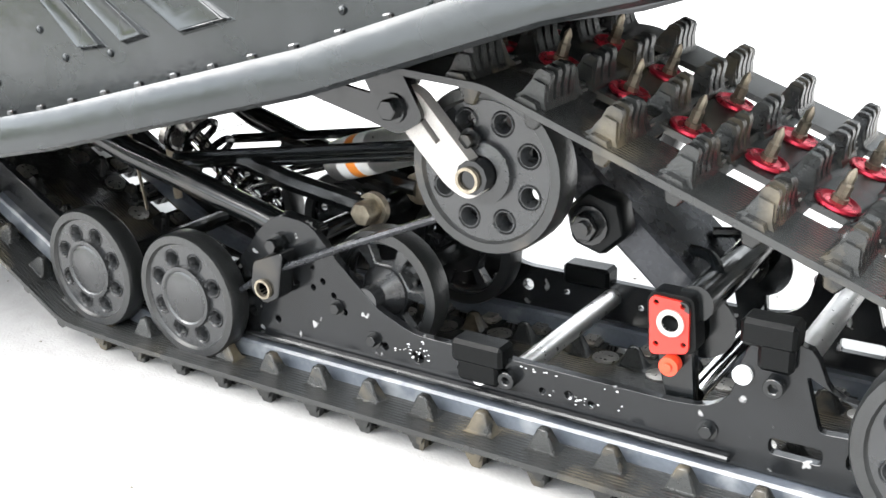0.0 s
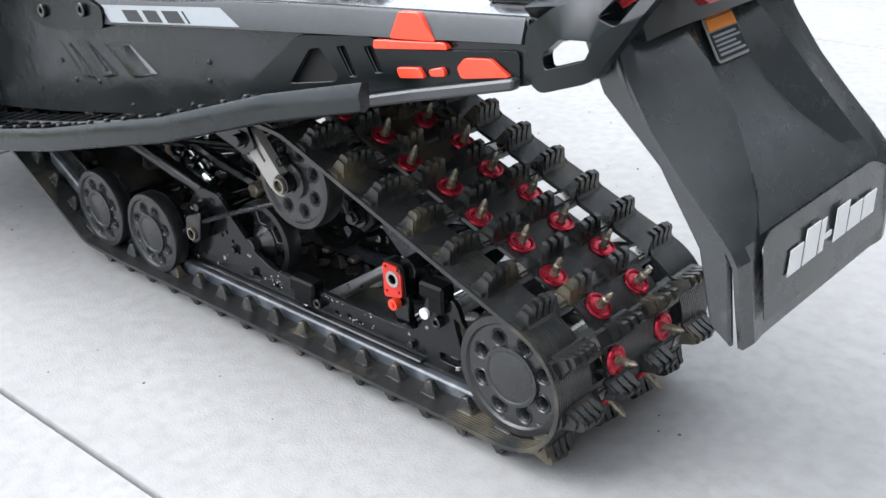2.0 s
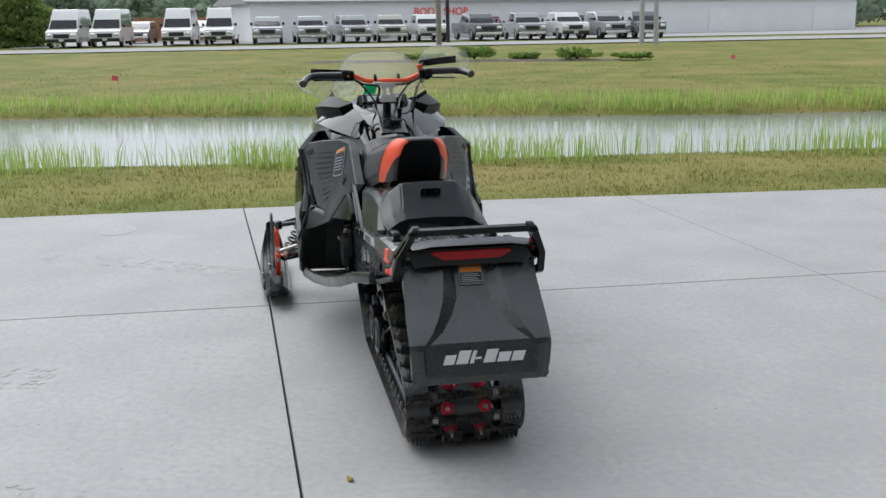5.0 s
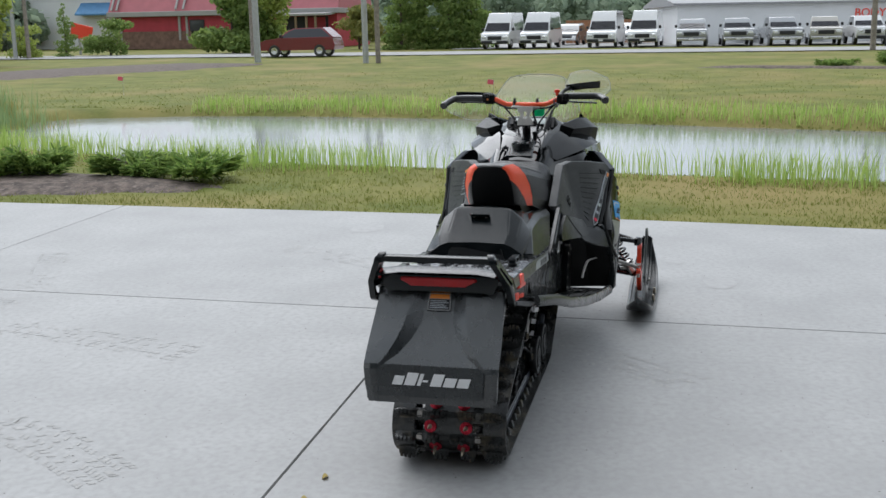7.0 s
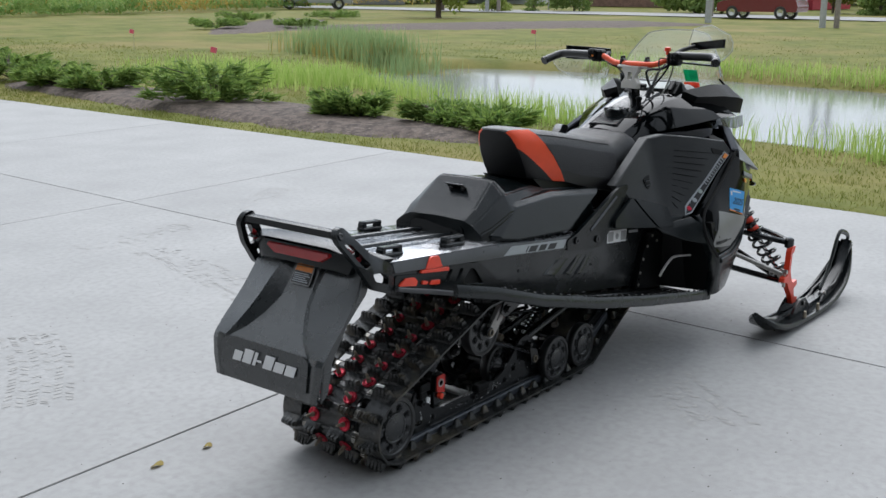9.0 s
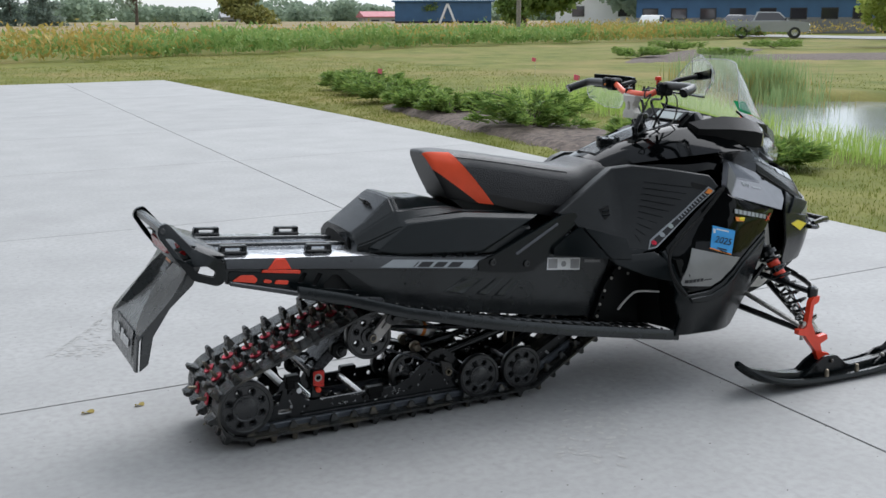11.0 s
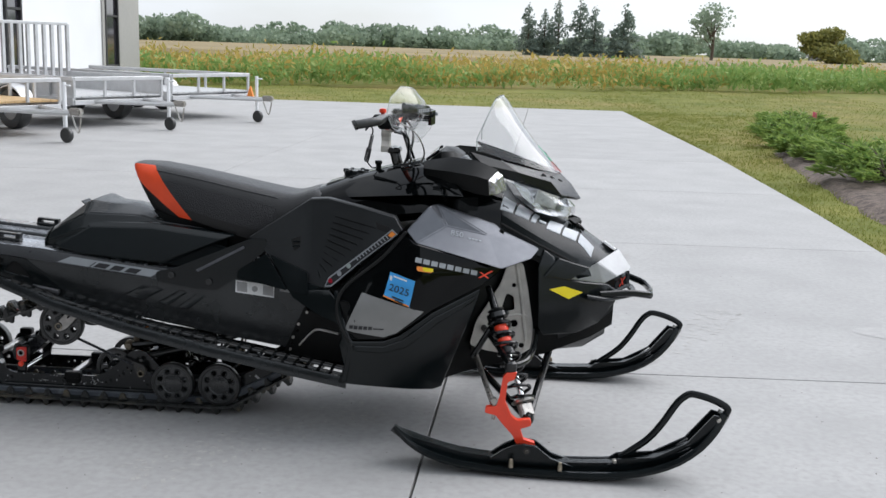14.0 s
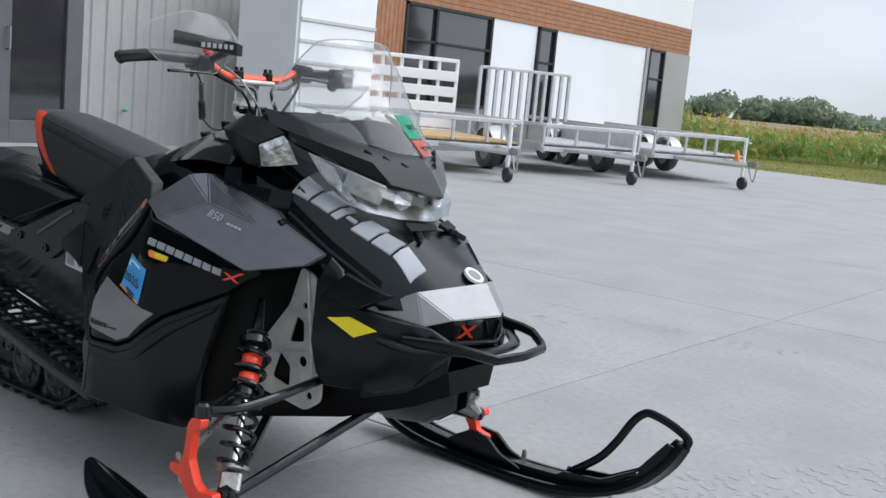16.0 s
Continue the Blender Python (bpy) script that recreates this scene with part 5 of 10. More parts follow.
frames = both("bumper_frame", lean(prism(FRAME_L, 0.216, 0.236, [open1, open2], bevel=0.003)), M_PLASTIC, SLED, "black moulded rear bumper side with openings")
both("bumper_bolt", lean(cap_screw((-0.24, 0.236, 0.754), 0.009, 0.004)), M_FRAME, frames)
part("grab_bar", loft([[(-0.248, y, 0.743 + c), (-0.234, y, 0.740 + c), (-0.222, y, 0.748 + c), (-0.222, y, 0.760 + c), (-0.234, y, 0.766 + c), (-0.248, y, 0.761 + c)] for y, c in ((-0.178, 0), (-0.16, 0.002), (0, 0.002), (0.16, 0.002), (0.178, 0))]),
     M_PLASTIC, SLED, "black moulded rear grab bar", angle=50)
HOUSING = part("tail_lamp_housing", loft([[(x, -w, z0), (x, w, z0), (x, w * 1.12, (z0 + z1) / 2 + 0.01), (x, w, z1), (x, -w, z1), (x, -w * 1.12, (z0 + z1) / 2 + 0.01)] for x, w, z0, z1 in ((-0.205, 0.135, 0.645, 0.695), (-0.19, 0.17, 0.635, 0.703), (-0.12, 0.19, 0.635, 0.69), (-0.06, 0.195, 0.64, 0.668))]),
     M_PLASTIC, SLED, "black tail lamp housing")
part("rear_lip", loft([[(-0.215 + 0.0, y, z), (-0.17, y, z + 0.012), (-0.14, y, z + 0.004), (-0.2, y, z - 0.008)] for y, z in ((-0.2, 0.695), (-0.12, 0.706), (0.12, 0.706), (0.2, 0.695))]), M_PLASTIC, HOUSING)
part("tail_lamp", loft([[(-0.2, -0.128, 0.682), (-0.2, -0.122, 0.691), (-0.2, 0.122, 0.691), (-0.2, 0.128, 0.682), (-0.2, 0.09, 0.659), (-0.2, -0.09, 0.659)],
                        [(-0.213, -0.119, 0.681), (-0.213, -0.115, 0.688), (-0.213, 0.115, 0.688), (-0.213, 0.119, 0.681), (-0.216, 0.086, 0.664), (-0.216, -0.086, 0.664)]]), M_LENS, HOUSING, "red tail lamp lens")
both("side_reflector", lean(prism([(-0.2, 0.69), (-0.18, 0.675), (-0.165, 0.685), (-0.205, 0.715)], 0.205, 0.214, bevel=0.001)), M_LENS, frames, "red side reflector")

# snow flap: a folded rubber sheet with a channel down its middle between two shoulders
def flap_row(x, z, w, shoulder, channel, rise):
    half = [(x, w, z), (x - 0.004, w * 0.9, z + 0.002), (x - rise, shoulder, z), (x, channel, z)]
    return [(a, -b, c) for a, b, c in half] + half[::-1]


FLAP_ROWS = [flap_row(-0.168, 0.64, 0.198, 0.085, 0.05, 0.012), flap_row(-0.19, 0.6, 0.204, 0.09, 0.048, 0.034), flap_row(-0.226, 0.55, 0.209, 0.1, 0.05, 0.04), flap_row(-0.268, 0.505, 0.212, 0.12, 0.075, 0.03),
             flap_row(-0.306, 0.468, 0.213, 0.142, 0.108, 0.016), flap_row(-0.332, 0.44, 0.213, 0.165, 0.15, 0.003), flap_row(-0.34, 0.425, 0.212, 0.172, 0.16, 0.002), flap_row(-0.345, 0.375, 0.207, 0.172, 0.16, 0.002), flap_row(-0.348, 0.322, 0.196, 0.165, 0.15, 0.002)]
fl = loft(FLAP_ROWS, caps=False, closed=False)
bmesh.ops.solidify(fl, geom=fl.faces[:], thickness=0.007)
FLAP = part("snow_flap", fl, M_FLAP, SLED, "black rubber snow flap, scuffed along its lower edge", angle=9.5)
both("flap_side", prism([(-0.165, 0.64), (-0.19, 0.59), (-0.235, 0.535), (-0.318, 0.455), (-0.327, 0.425), (-0.338, 0.324), (-0.31, 0.345), (-0.29, 0.43), (-0.235, 0.512), (-0.16, 0.58), (-0.13, 0.64)], 0.196, 0.206, bevel=0.003), M_FLAP, FLAP)


def on_flap(u, z, out=0.003):
    """A point on the flap's middle: across u, at the height z."""
    rows = sorted(((r[3][2], r[3][0]) for r in FLAP_ROWS))
    return Vector((float(np.interp(z, [r[0] for r in rows], [r[1] for r in rows])) - out, u, z))


def flap_patch(name, pts, mat, out=0.003, label=""):
    bm = bmesh.new()
    bm.faces.new([bm.verts.new(on_flap(u, z, out)) for u, z in pts])
    top = bmesh.ops.extrude_face_region(bm, geom=bm.faces[:])
    for v in top["geom"]:
        if isinstance(v, bmesh.types.BMVert):
            v.co.x -= 0.0012
    return part(name, bm, mat, FLAP, label)


flap_patch("warning_label", rounded([(0.038, 0.584), (-0.038, 0.584), (-0.035, 0.633), (0.035, 0.633)], 0.006, 3), M_LABEL, 0.006, "grey warning label with an orange head")
flap_patch("label_head", [(0.032, 0.618), (-0.032, 0.618), (-0.031, 0.63), (0.031, 0.63)], M_ORANGE_ST, 0.0085)
flap_patch("label_field", [(0.034, 0.588), (-0.034, 0.588), (-0.033, 0.616), (0.033, 0.616)], M_INK, 0.0082)
for k in range(5):
    z = 0.5915 + 0.0048 * k
    flap_patch("text_bar", [(0.03, z), (-0.03 + 0.007 * (k % 3), z), (-0.03 + 0.007 * (k % 3), z + 0.0022), (0.03, z + 0.0022)], M_PRINT, 0.0094)


def slanted(x0, x1, z0, z1, slope=0.25):
    return [(x0, z0), (x1, z0), (x1 + (z1 - z0) * slope, z1), (x0 + (z1 - z0) * slope, z1)]


# the maker's mark as plain slanted strokes
MARK = [(0.0, 0.022, 0.0, 0.033), (0.026, 0.05, 0.0, 0.046), (0.054, 0.062, 0.0, 0.044), (0.066, 0.078, 0.014, 0.021), (0.082, 0.106, 0.0, 0.045), (0.11, 0.135, 0.0, 0.033), (0.139, 0.164, 0.0, 0.033)]
for a, b, z0, z1 in MARK:
    k = 1.46
    q = slanted(0.118 - a * k, 0.118 - b * k, 0.383 + z0 * 0.85, 0.383 + z1 * 0.85, -0.35)
    flap_patch("mark_stroke", q, M_WHITE, 0.0095)
flap_patch("flap_panel", rounded([(0.165, 0.345), (-0.165, 0.345), (-0.17, 0.43), (-0.14, 0.442), (0.14, 0.442), (0.17, 0.43)], 0.01, 3), M_FLAP, 0.0065, "raised panel behind the white mark")


# -- body: panels laid on one smooth side surface --
BX = [1.1, 1.2, 1.4, 1.6, 1.8, 2.0, 2.2, 2.38, 2.52]
BZ = [0.2, 0.35, 0.5, 0.65, 0.8, 0.9]
BY = np.array([[0.28, 0.31, 0.40, 0.432, 0.375, 0.27, 0.2, 0.12, 0.05], [0.25, 0.29, 0.39, 0.437, 0.42, 0.345, 0.245, 0.17, 0.07], [0.225, 0.245, 0.325, 0.43, 0.44, 0.37, 0.28, 0.222, 0.1],
               [0.205, 0.215, 0.255, 0.368, 0.43, 0.375, 0.265, 0.205, 0.09], [0.18, 0.19, 0.215, 0.322, 0.408, 0.335, 0.22, 0.145, 0.06], [0.16, 0.17, 0.2, 0.295, 0.36, 0.26, 0.17, 0.1, 0.04]])


def body_y(x, z):
    i = min(max(int(np.searchsorted(BX, x)) - 1, 0), len(BX) - 2)
    j = min(max(int(np.searchsorted(BZ, z)) - 1, 0), len(BZ) - 2)
    u = min(max((x - BX[i]) / (BX[i + 1] - BX[i]), 0), 1)
    w = min(max((z - BZ[j]) / (BZ[j + 1] - BZ[j]), 0), 1)
    return float((BY[j, i] * (1 - u) + BY[j, i + 1] * u) * (1 - w) + (BY[j + 1, i] * (1 - u) + BY[j + 1, i + 1] * u) * w)


def sheet(outline, out=0.0, thick=0.005, cuts=3, holes=(), surface=None, corner=0.0):
    """A panel of the left side: an outline in x and z, laid on the body's surface and given thickness."""
    bm = filled(rounded(outline, corner, 3) if corner else outline, holes)
    if cuts:
        bmesh.ops.subdivide_edges(bm, edges=bm.edges[:], cuts=cuts, use_grid_fill=True)
    f = surface or body_y
    top = bmesh.ops.extrude_face_region(bm, geom=bm.faces[:])
    tops = {v for v in top["geom"] if isinstance(v, bmesh.types.BMVert)}
    for v in bm.verts:
        v.co.y = f(v.co.x, v.co.z) + out - (0 if v in tops else thick)
    if thick >= 0.008:
        bm.normal_update()
        rim = [e for e in bm.edges if e.verts[0] in tops and e.verts[1] in tops and len(e.link_faces) == 2 and e.calc_face_angle(0) > 1.0]
        bmesh.ops.bevel(bm, geom=rim, offset=0.0035, segments=1, affect="EDGES", clamp_overlap=True)
    return bm


# inner shell that closes the body
part("belly_pan", loft([[(x, -w, z0), (x, w, z0), (x, w2, (z0 + z1) / 2), (x, w * 0.9, z1), (x, -w * 0.9, z1), (x, -w2, (z0 + z1) / 2)] for x, w, w2, z0, z1 in
                        ((1.5, 0.2, 0.2, 0.25, 0.6), (1.6, 0.36, 0.385, 0.235, 0.66), (1.85, 0.35, 0.385, 0.225, 0.75), (1.97, 0.24, 0.25, 0.24, 0.72), (2.08, 0.19, 0.19, 0.26, 0.7), (2.25, 0.17, 0.2, 0.3, 0.62), (2.42, 0.12, 0.15, 0.36, 0.56), (2.5, 0.08, 0.1, 0.4, 0.54))]),
     M_PLASTIC_DARK, SLED, "dark belly pan")
both("keel_fin", loft([[(x, 0.02, z + 0.05), (x, w, z + 0.05), (x, w * 0.5, z), (x, 0.02, z - 0.012)] for x, w, z in ((2.18, 0.11, 0.305), (2.3, 0.125, 0.29), (2.4, 0.1, 0.305), (2.48, 0.05, 0.36))]), M_PLASTIC, SLED)
cast = prism(rounded([(1.985, 0.345), (2.05, 0.315), (2.16, 0.3), (2.21, 0.335), (2.208, 0.42), (2.185, 0.55), (2.165, 0.64), (2.115, 0.655), (2.085, 0.56), (2.005, 0.43)], 0.015, 3), 0.206, 0.214,
             [circle(2.14, 0.42, 0.014), circle(2.17, 0.34, 0.01), circle(2.135, 0.56, 0.008), rounded([(2.045, 0.36), (2.1, 0.345), (2.1, 0.4), (2.06, 0.43)], 0.01, 3), rounded([(2.09, 0.46), (2.14, 0.47), (2.135, 0.52), (2.11, 0.53)], 0.008, 3)], bevel=0.0015)
for v in cast.verts:
    v.co.y += max(0.0, 2.06 - v.co.x) * 0.55
castings = both("frame_casting", cast, M_MODULE, SLED, "bare cast aluminium suspension module")
both("casting_rib", tube([(2.14, 0.216, 0.645), (2.165, 0.217, 0.5), (2.185, 0.217, 0.36)], 0.006, 8), M_MODULE, castings)
both("casting_rib", tube([(2.08, 0.216, 0.44), (2.15, 0.217, 0.455), (2.19, 0.217, 0.45)], 0.005, 8), M_MODULE, castings)

# knee panels beside the seat
knee = both("knee_panel", sheet([(1.175, 0.69), (1.225, 0.66), (1.31, 0.56), (1.405, 0.535), (1.478, 0.545), (1.50, 0.552), (1.752, 0.772), (1.725, 0.812), (1.60, 0.834), (1.47, 0.85), (1.40, 0.84)], 0.0, 0.035, 3), M_KNEE, SLED, "black moulded knee panel with fine ribs")
for k in range(10):
    z = 0.79 - 0.021 * k
    both("panel_rib", sheet([(1.50 - 0.006 * k, z - 0.001), (1.655 - 0.022 * k, z - 0.022), (1.655 - 0.022 * k, z - 0.0195), (1.50 - 0.006 * k, z + 0.0015)], 0.0022, 0.003, 1), M_PLASTIC_DARK, knee)
lab = part("instruction_label", mirrored(sheet([(1.478, 0.553), (1.505, 0.558), (1.61, 0.655), (1.735, 0.757), (1.715, 0.772), (1.62, 0.692), (1.49, 0.585)], 0.003, 0.003, 2)), M_PRINT, knee[1], "black label with a grey outline")
part("label_field", mirrored(sheet([(1.482, 0.558), (1.503, 0.563), (1.608, 0.658), (1.729, 0.757), (1.714, 0.767), (1.622, 0.688), (1.494, 0.582)], 0.0042, 0.003, 2)), M_INK, knee[1])
part("label_head", mirrored(sheet([(1.700, 0.75), (1.714, 0.745), (1.728, 0.757), (1.714, 0.766)], 0.0052, 0.003, 1)), M_ORANGE_ST, knee[1], "orange label head")
for k, (x, z) in enumerate(((1.499, 0.576), (1.531, 0.604), (1.564, 0.634))):
    part("label_disc", mirrored(sheet(circle(x, z, 0.0085, 12), 0.0055, 0.003, 0)), (M_ANODISED, M_PRINT, M_SCREEN)[k], knee[1])
for k in range(11):
    x, z = 1.592 + 0.0105 * k, 0.66 + 0.0082 * k
    part("text_bar", mirrored(sheet([(x - 0.006, z + 0.006), (x + 0.004, z - 0.004), (x + 0.007, z - 0.0015), (x - 0.003, z + 0.0085)], 0.0054, 0.003, 0)), M_PRINT, knee[1])
lab = part("instruction_label", sheet(rounded([(1.40, 0.70), (1.455, 0.685), (1.475, 0.80), (1.42, 0.825)], 0.008, 3), 0.003, 0.003, 1), M_PRINT, knee[0], "grey warning label with an orange head")
part("label_field", sheet([(1.404, 0.706), (1.451, 0.692), (1.468, 0.785), (1.42, 0.805)], 0.0045, 0.003, 1), M_INK, knee[0])
part("label_head", sheet([(1.422, 0.808), (1.468, 0.789), (1.471, 0.799), (1.424, 0.82)], 0.0045, 0.003, 0), M_ORANGE_ST, knee[0])
for k in range(5):
    z = 0.725 + 0.013 * k
    part("text_bar", sheet([(1.412 + 0.002 * k, z), (1.45 + 0.003 * k, z - 0.013), (1.45 + 0.003 * k, z - 0.009), (1.412 + 0.002 * k, z + 0.004)], 0.0055, 0.003, 0), M_PRINT, knee[0])
both("knee_vent", sheet([(1.335, 0.695), (1.372, 0.71), (1.37, 0.67), (1.35, 0.655)], 0.003, 0.003, 1, corner=0.006), M_HOLE, knee, "small dark vent")
for k in range(2):
    both("vent_bar", sheet([(1.343, 0.685 - 0.016 * k), (1.37, 0.688 - 0.016 * k), (1.37, 0.693 - 0.016 * k), (1.343, 0.69 - 0.016 * k)], 0.006, 0.004, 0), M_PLASTIC, knee)
both("air_intake", sheet([(1.655, 0.79), (1.71, 0.775), (1.70, 0.758), (1.66, 0.768)], 0.003, 0.003, 1, corner=0.005), M_HOLE, knee, "small dark intake")

# frame strut between tunnel and body
both("seat_strut", prism(rounded([(0.835, 0.55), (0.838, 0.515), (0.985, 0.493), (1.06, 0.492), (1.125, 0.535), (1.2, 0.612), (1.255, 0.66), (1.24, 0.69), (1.18, 0.685), (0.9, 0.565)], 0.01, 3), 0.206, 0.22, bevel=0.003), M_PLASTIC, SLED, "grey-black diagonal frame strut")
both("strut_rib", prism([(0.985, 0.565), (1.16, 0.66), (1.165, 0.652), (0.992, 0.557)], 0.22, 0.2235, bevel=0.001), M_GREY, SLED)
for x, z in ((0.893, 0.541), (1.032, 0.522)):
    both("strut_bolt", cap_screw((x, 0.22, z), 0.0125, 0.007), M_FRAME, SLED)
both("mid_panel", sheet([(1.25, 0.65), (1.30, 0.57), (1.33, 0.54), (1.42, 0.525), (1.48, 0.55), (1.31, 0.565)], 0.002, 0.008, 1), M_PLASTIC, SLED)

# side panels, gloss black over satin black
gloss = both("side_panel", sheet([(1.757, 0.766), (1.792, 0.736), (1.86, 0.715), (2.0, 0.675), (2.1, 0.646), (2.02, 0.583), (1.86, 0.503), (1.75, 0.42), (1.70, 0.398), (1.585, 0.392), (1.555, 0.42), (1.52, 0.545), (1.66, 0.68)], 0.004, 0.012, 4), M_GLOSS, SLED, "gloss black side panel")
both("lower_panel", sheet([(1.56, 0.42), (1.595, 0.388), (1.70, 0.393), (1.752, 0.414), (1.862, 0.497), (2.022, 0.578), (2.0, 0.5), (1.965, 0.41), (1.93, 0.31), (1.895, 0.212), (1.865, 0.203), (1.72, 0.22), (1.60, 0.235), (1.545, 0.235), (1.565, 0.3), (1.545, 0.37)], 0.008, 0.014, 3), M_PLASTIC, SLED, "satin black lower side panel")
both("lower_crease", sheet([(1.60, 0.376), (1.70, 0.377), (1.765, 0.402), (1.87, 0.483), (2.012, 0.556), (2.0, 0.535), (1.885, 0.462), (1.78, 0.376), (1.70, 0.352), (1.61, 0.355)], 0.0145, 0.012, 2), M_PLASTIC, SLED)
both("panel_edge", sheet([(1.515, 0.545), (1.53, 0.55), (1.57, 0.43), (1.60, 0.37), (1.575, 0.24), (1.555, 0.24), (1.575, 0.36), (1.545, 0.42)], 0.01, 0.03, 1), M_PLASTIC, SLED)


def faceted(corners, faces, depth):
    """A panel of flat facets over named corners of the left side, given depth towards the middle."""
    bm = bmesh.new()
    at = {k: bm.verts.new(v) for k, v in corners.items()}
    for f in faces:
        bm.faces.new([at[k] for k in f])
    back = bmesh.ops.extrude_face_region(bm, geom=bm.faces[:])
    for v in back["geom"]:
        if isinstance(v, bmesh.types.BMVert):
            v.co.y -= depth
    bmesh.ops.recalc_face_normals(bm, faces=bm.faces)
    return bevelled(bm, 0.0035, 2, 8)


# the metallic panel: a sloping shelf under an upright folded wall
SHELF = {"a": (1.767, 0.418, 0.775), "l": (1.8, 0.41, 0.732), "b": (1.836, 0.345, 0.85), "c": (1.862, 0.308, 0.853), "m": (1.897, 0.328, 0.783), "n": (2.038, 0.305, 0.753), "p": (2.06, 0.262, 0.784), "e": (2.085, 0.262, 0.762), "f": (2.217, 0.24, 0.702), "i": (2.19, 0.285, 0.672), "g": (2.09, 0.378, 0.65)}
GREYS = both("grey_panel", faceted(SHELF, ("alm", "amb", "bmc", "cmn", "cnp", "lgm", "mgn", "npe", "ngi", "nif", "nfe"), 0.03), M_GREY, gloss, "metallic grey upper side panel", angle=12)
both("panel_clip", lathe([(0, 0.27), (0.009, 0.27), (0.011, 0.262), (0.011, 0.245), (0, 0.245)], (2.082, 0, 0.757), "y", 12), M_PLASTIC_DARK, GREYS)
both("grey_decal", sheet([(1.563, 0.425), (1.62, 0.556), (1.835, 0.503), (1.745, 0.426), (1.70, 0.408)], 0.0065, 0.004, 3), M_GREY_FLAT, gloss, "satin grey decal")
for k in range(5):
    part("print_stroke", mirrored(sheet(slanted(1.58 + 0.0165 * k, 1.593 + 0.0165 * k, 0.432, 0.4435, 0.15), 0.0078, 0.003, 0)), M_INK, gloss[1])
part("print_stroke", mirrored(sheet([(1.664, 0.434), (1.70, 0.434), (1.70, 0.438), (1.664, 0.438)], 0.0078, 0.003, 0)), M_INK, gloss[1])
# dated registration sticker, dealer sticker, model name in strokes (right side)
part("blue_sticker", mirrored(sheet([(1.716, 0.632), (1.803, 0.608), (1.786, 0.519), (1.696, 0.549)], 0.006, 0.003, 1)), M_BLUE, gloss[1], "blue registration sticker marked 2025")
part("sticker_edge", mirrored(sheet([(1.694, 0.549), (1.784, 0.519), (1.7835, 0.524), (1.695, 0.554)], 0.0072, 0.003, 0)), M_ORANGE_ST, gloss[1])
sy = body_y(1.75, 0.576) + 0.0115
tilt_y = math.degrees(math.atan2(body_y(1.8, 0.576) - body_y(1.7, 0.576), 0.1))
tilt_z = math.degrees(math.atan2(body_y(1.75, 0.62) - body_y(1.75, 0.53), 0.09))
part("sticker_year", lettering("2025", 0.037, pose(1.7495, -sy, 0.574, 90 - tilt_z, 0, -tilt_y) @ pose(0, 0, 0, 0, 0, -15)), M_INK, gloss[1], "black numerals")
for k in range(2):
    part("text_bar", mirrored(sheet([(1.725 + 0.01 * k, 0.5475 - 0.01 * k), (1.765, 0.536 - 0.009 * k), (1.765, 0.541 - 0.009 * k), (1.726 + 0.01 * k, 0.5525 - 0.01 * k)], 0.0075, 0.003, 0)), M_INK, gloss[1])
part("text_bar", mirrored(sheet([(1.728, 0.616), (1.775, 0.604), (1.775, 0.609), (1.728, 0.621)], 0.0075, 0.003, 0)), M_WHITE, gloss[1])
part("text_bar", mirrored(sheet(rounded([(1.716, 0.622), (1.724, 0.618), (1.722, 0.603), (1.714, 0.605)], 0.003, 2), 0.0075, 0.003, 0)), M_WHITE, gloss[1])
part("dealer_sticker", mirrored(sheet(rounded([(1.805, 0.66), (1.862, 0.648), (1.858, 0.635), (1.808, 0.643)], 0.008, 3), 0.0065, 0.003, 1)), M_ORANGE_ST, gloss[1], "small yellow and red sticker")
part("dealer_field", mirrored(sheet(rounded([(1.826, 0.656), (1.862, 0.65), (1.86, 0.638), (1.828, 0.643)], 0.003, 2), 0.0078, 0.003, 0)), M_YELLOW, gloss[1])
for side in (0, 1):
    for k in range(8):
        x, z = 1.80 + 0.0265 * k, 0.681 - 0.0062 * k
        b = sheet([(x, z - 0.0075), (x + 0.021, z - 0.0125), (x + 0.0235, z + 0.003), (x + 0.0025, z + 0.008)], 0.0075, 0.003, 0)
        part("name_stroke", mirrored(b) if side else b, M_PRINT, gloss[side])
    for c in ([(2.012, 0.617), (2.02, 0.616), (2.062, 0.636), (2.054, 0.639)], [(2.015, 0.637), (2.024, 0.634), (2.05, 0.612), (2.041, 0.614)]):
        b = sheet(c, 0.009, 0.003, 0)
        part("name_cross", mirrored(b) if side else b, M_RED, gloss[side], "red cross stroke")
ph, pe, pg = (Vector(SHELF[k]) * Vector((1, -1, 1)) for k in "mng")
up_n = (pe - ph).cross(pg - ph).normalized()
up_n = up_n if up_n.y < 0 else -up_n
run = pe - ph
run = (run - up_n * run.dot(up_n)).normalized()


def on_grey(p):
    """A pose on the upper side panel's facet: x along the print, z outwards."""
    p = p - up_n * (p - ph).dot(up_n) + up_n * 0.0012
    return Matrix((run.to_4d(), up_n.cross(run).to_4d(), up_n.to_4d(), p.to_4d())).transposed()


m = on_grey(Vector((1.935, -0.345, 0.763)))
m[3][0] = m[3][1] = m[3][2] = 0.0
part("engine_size", lettering("850", 0.03, m), M_PRINT, GREYS[1], "silver numerals")
for k in range(4):
    part("name_stroke", moved(box((0.046 + 0.012 * k, -0.006, 0), (0.009, 0.006, 0.001), bevel=0), m), M_PRINT, GREYS[1])
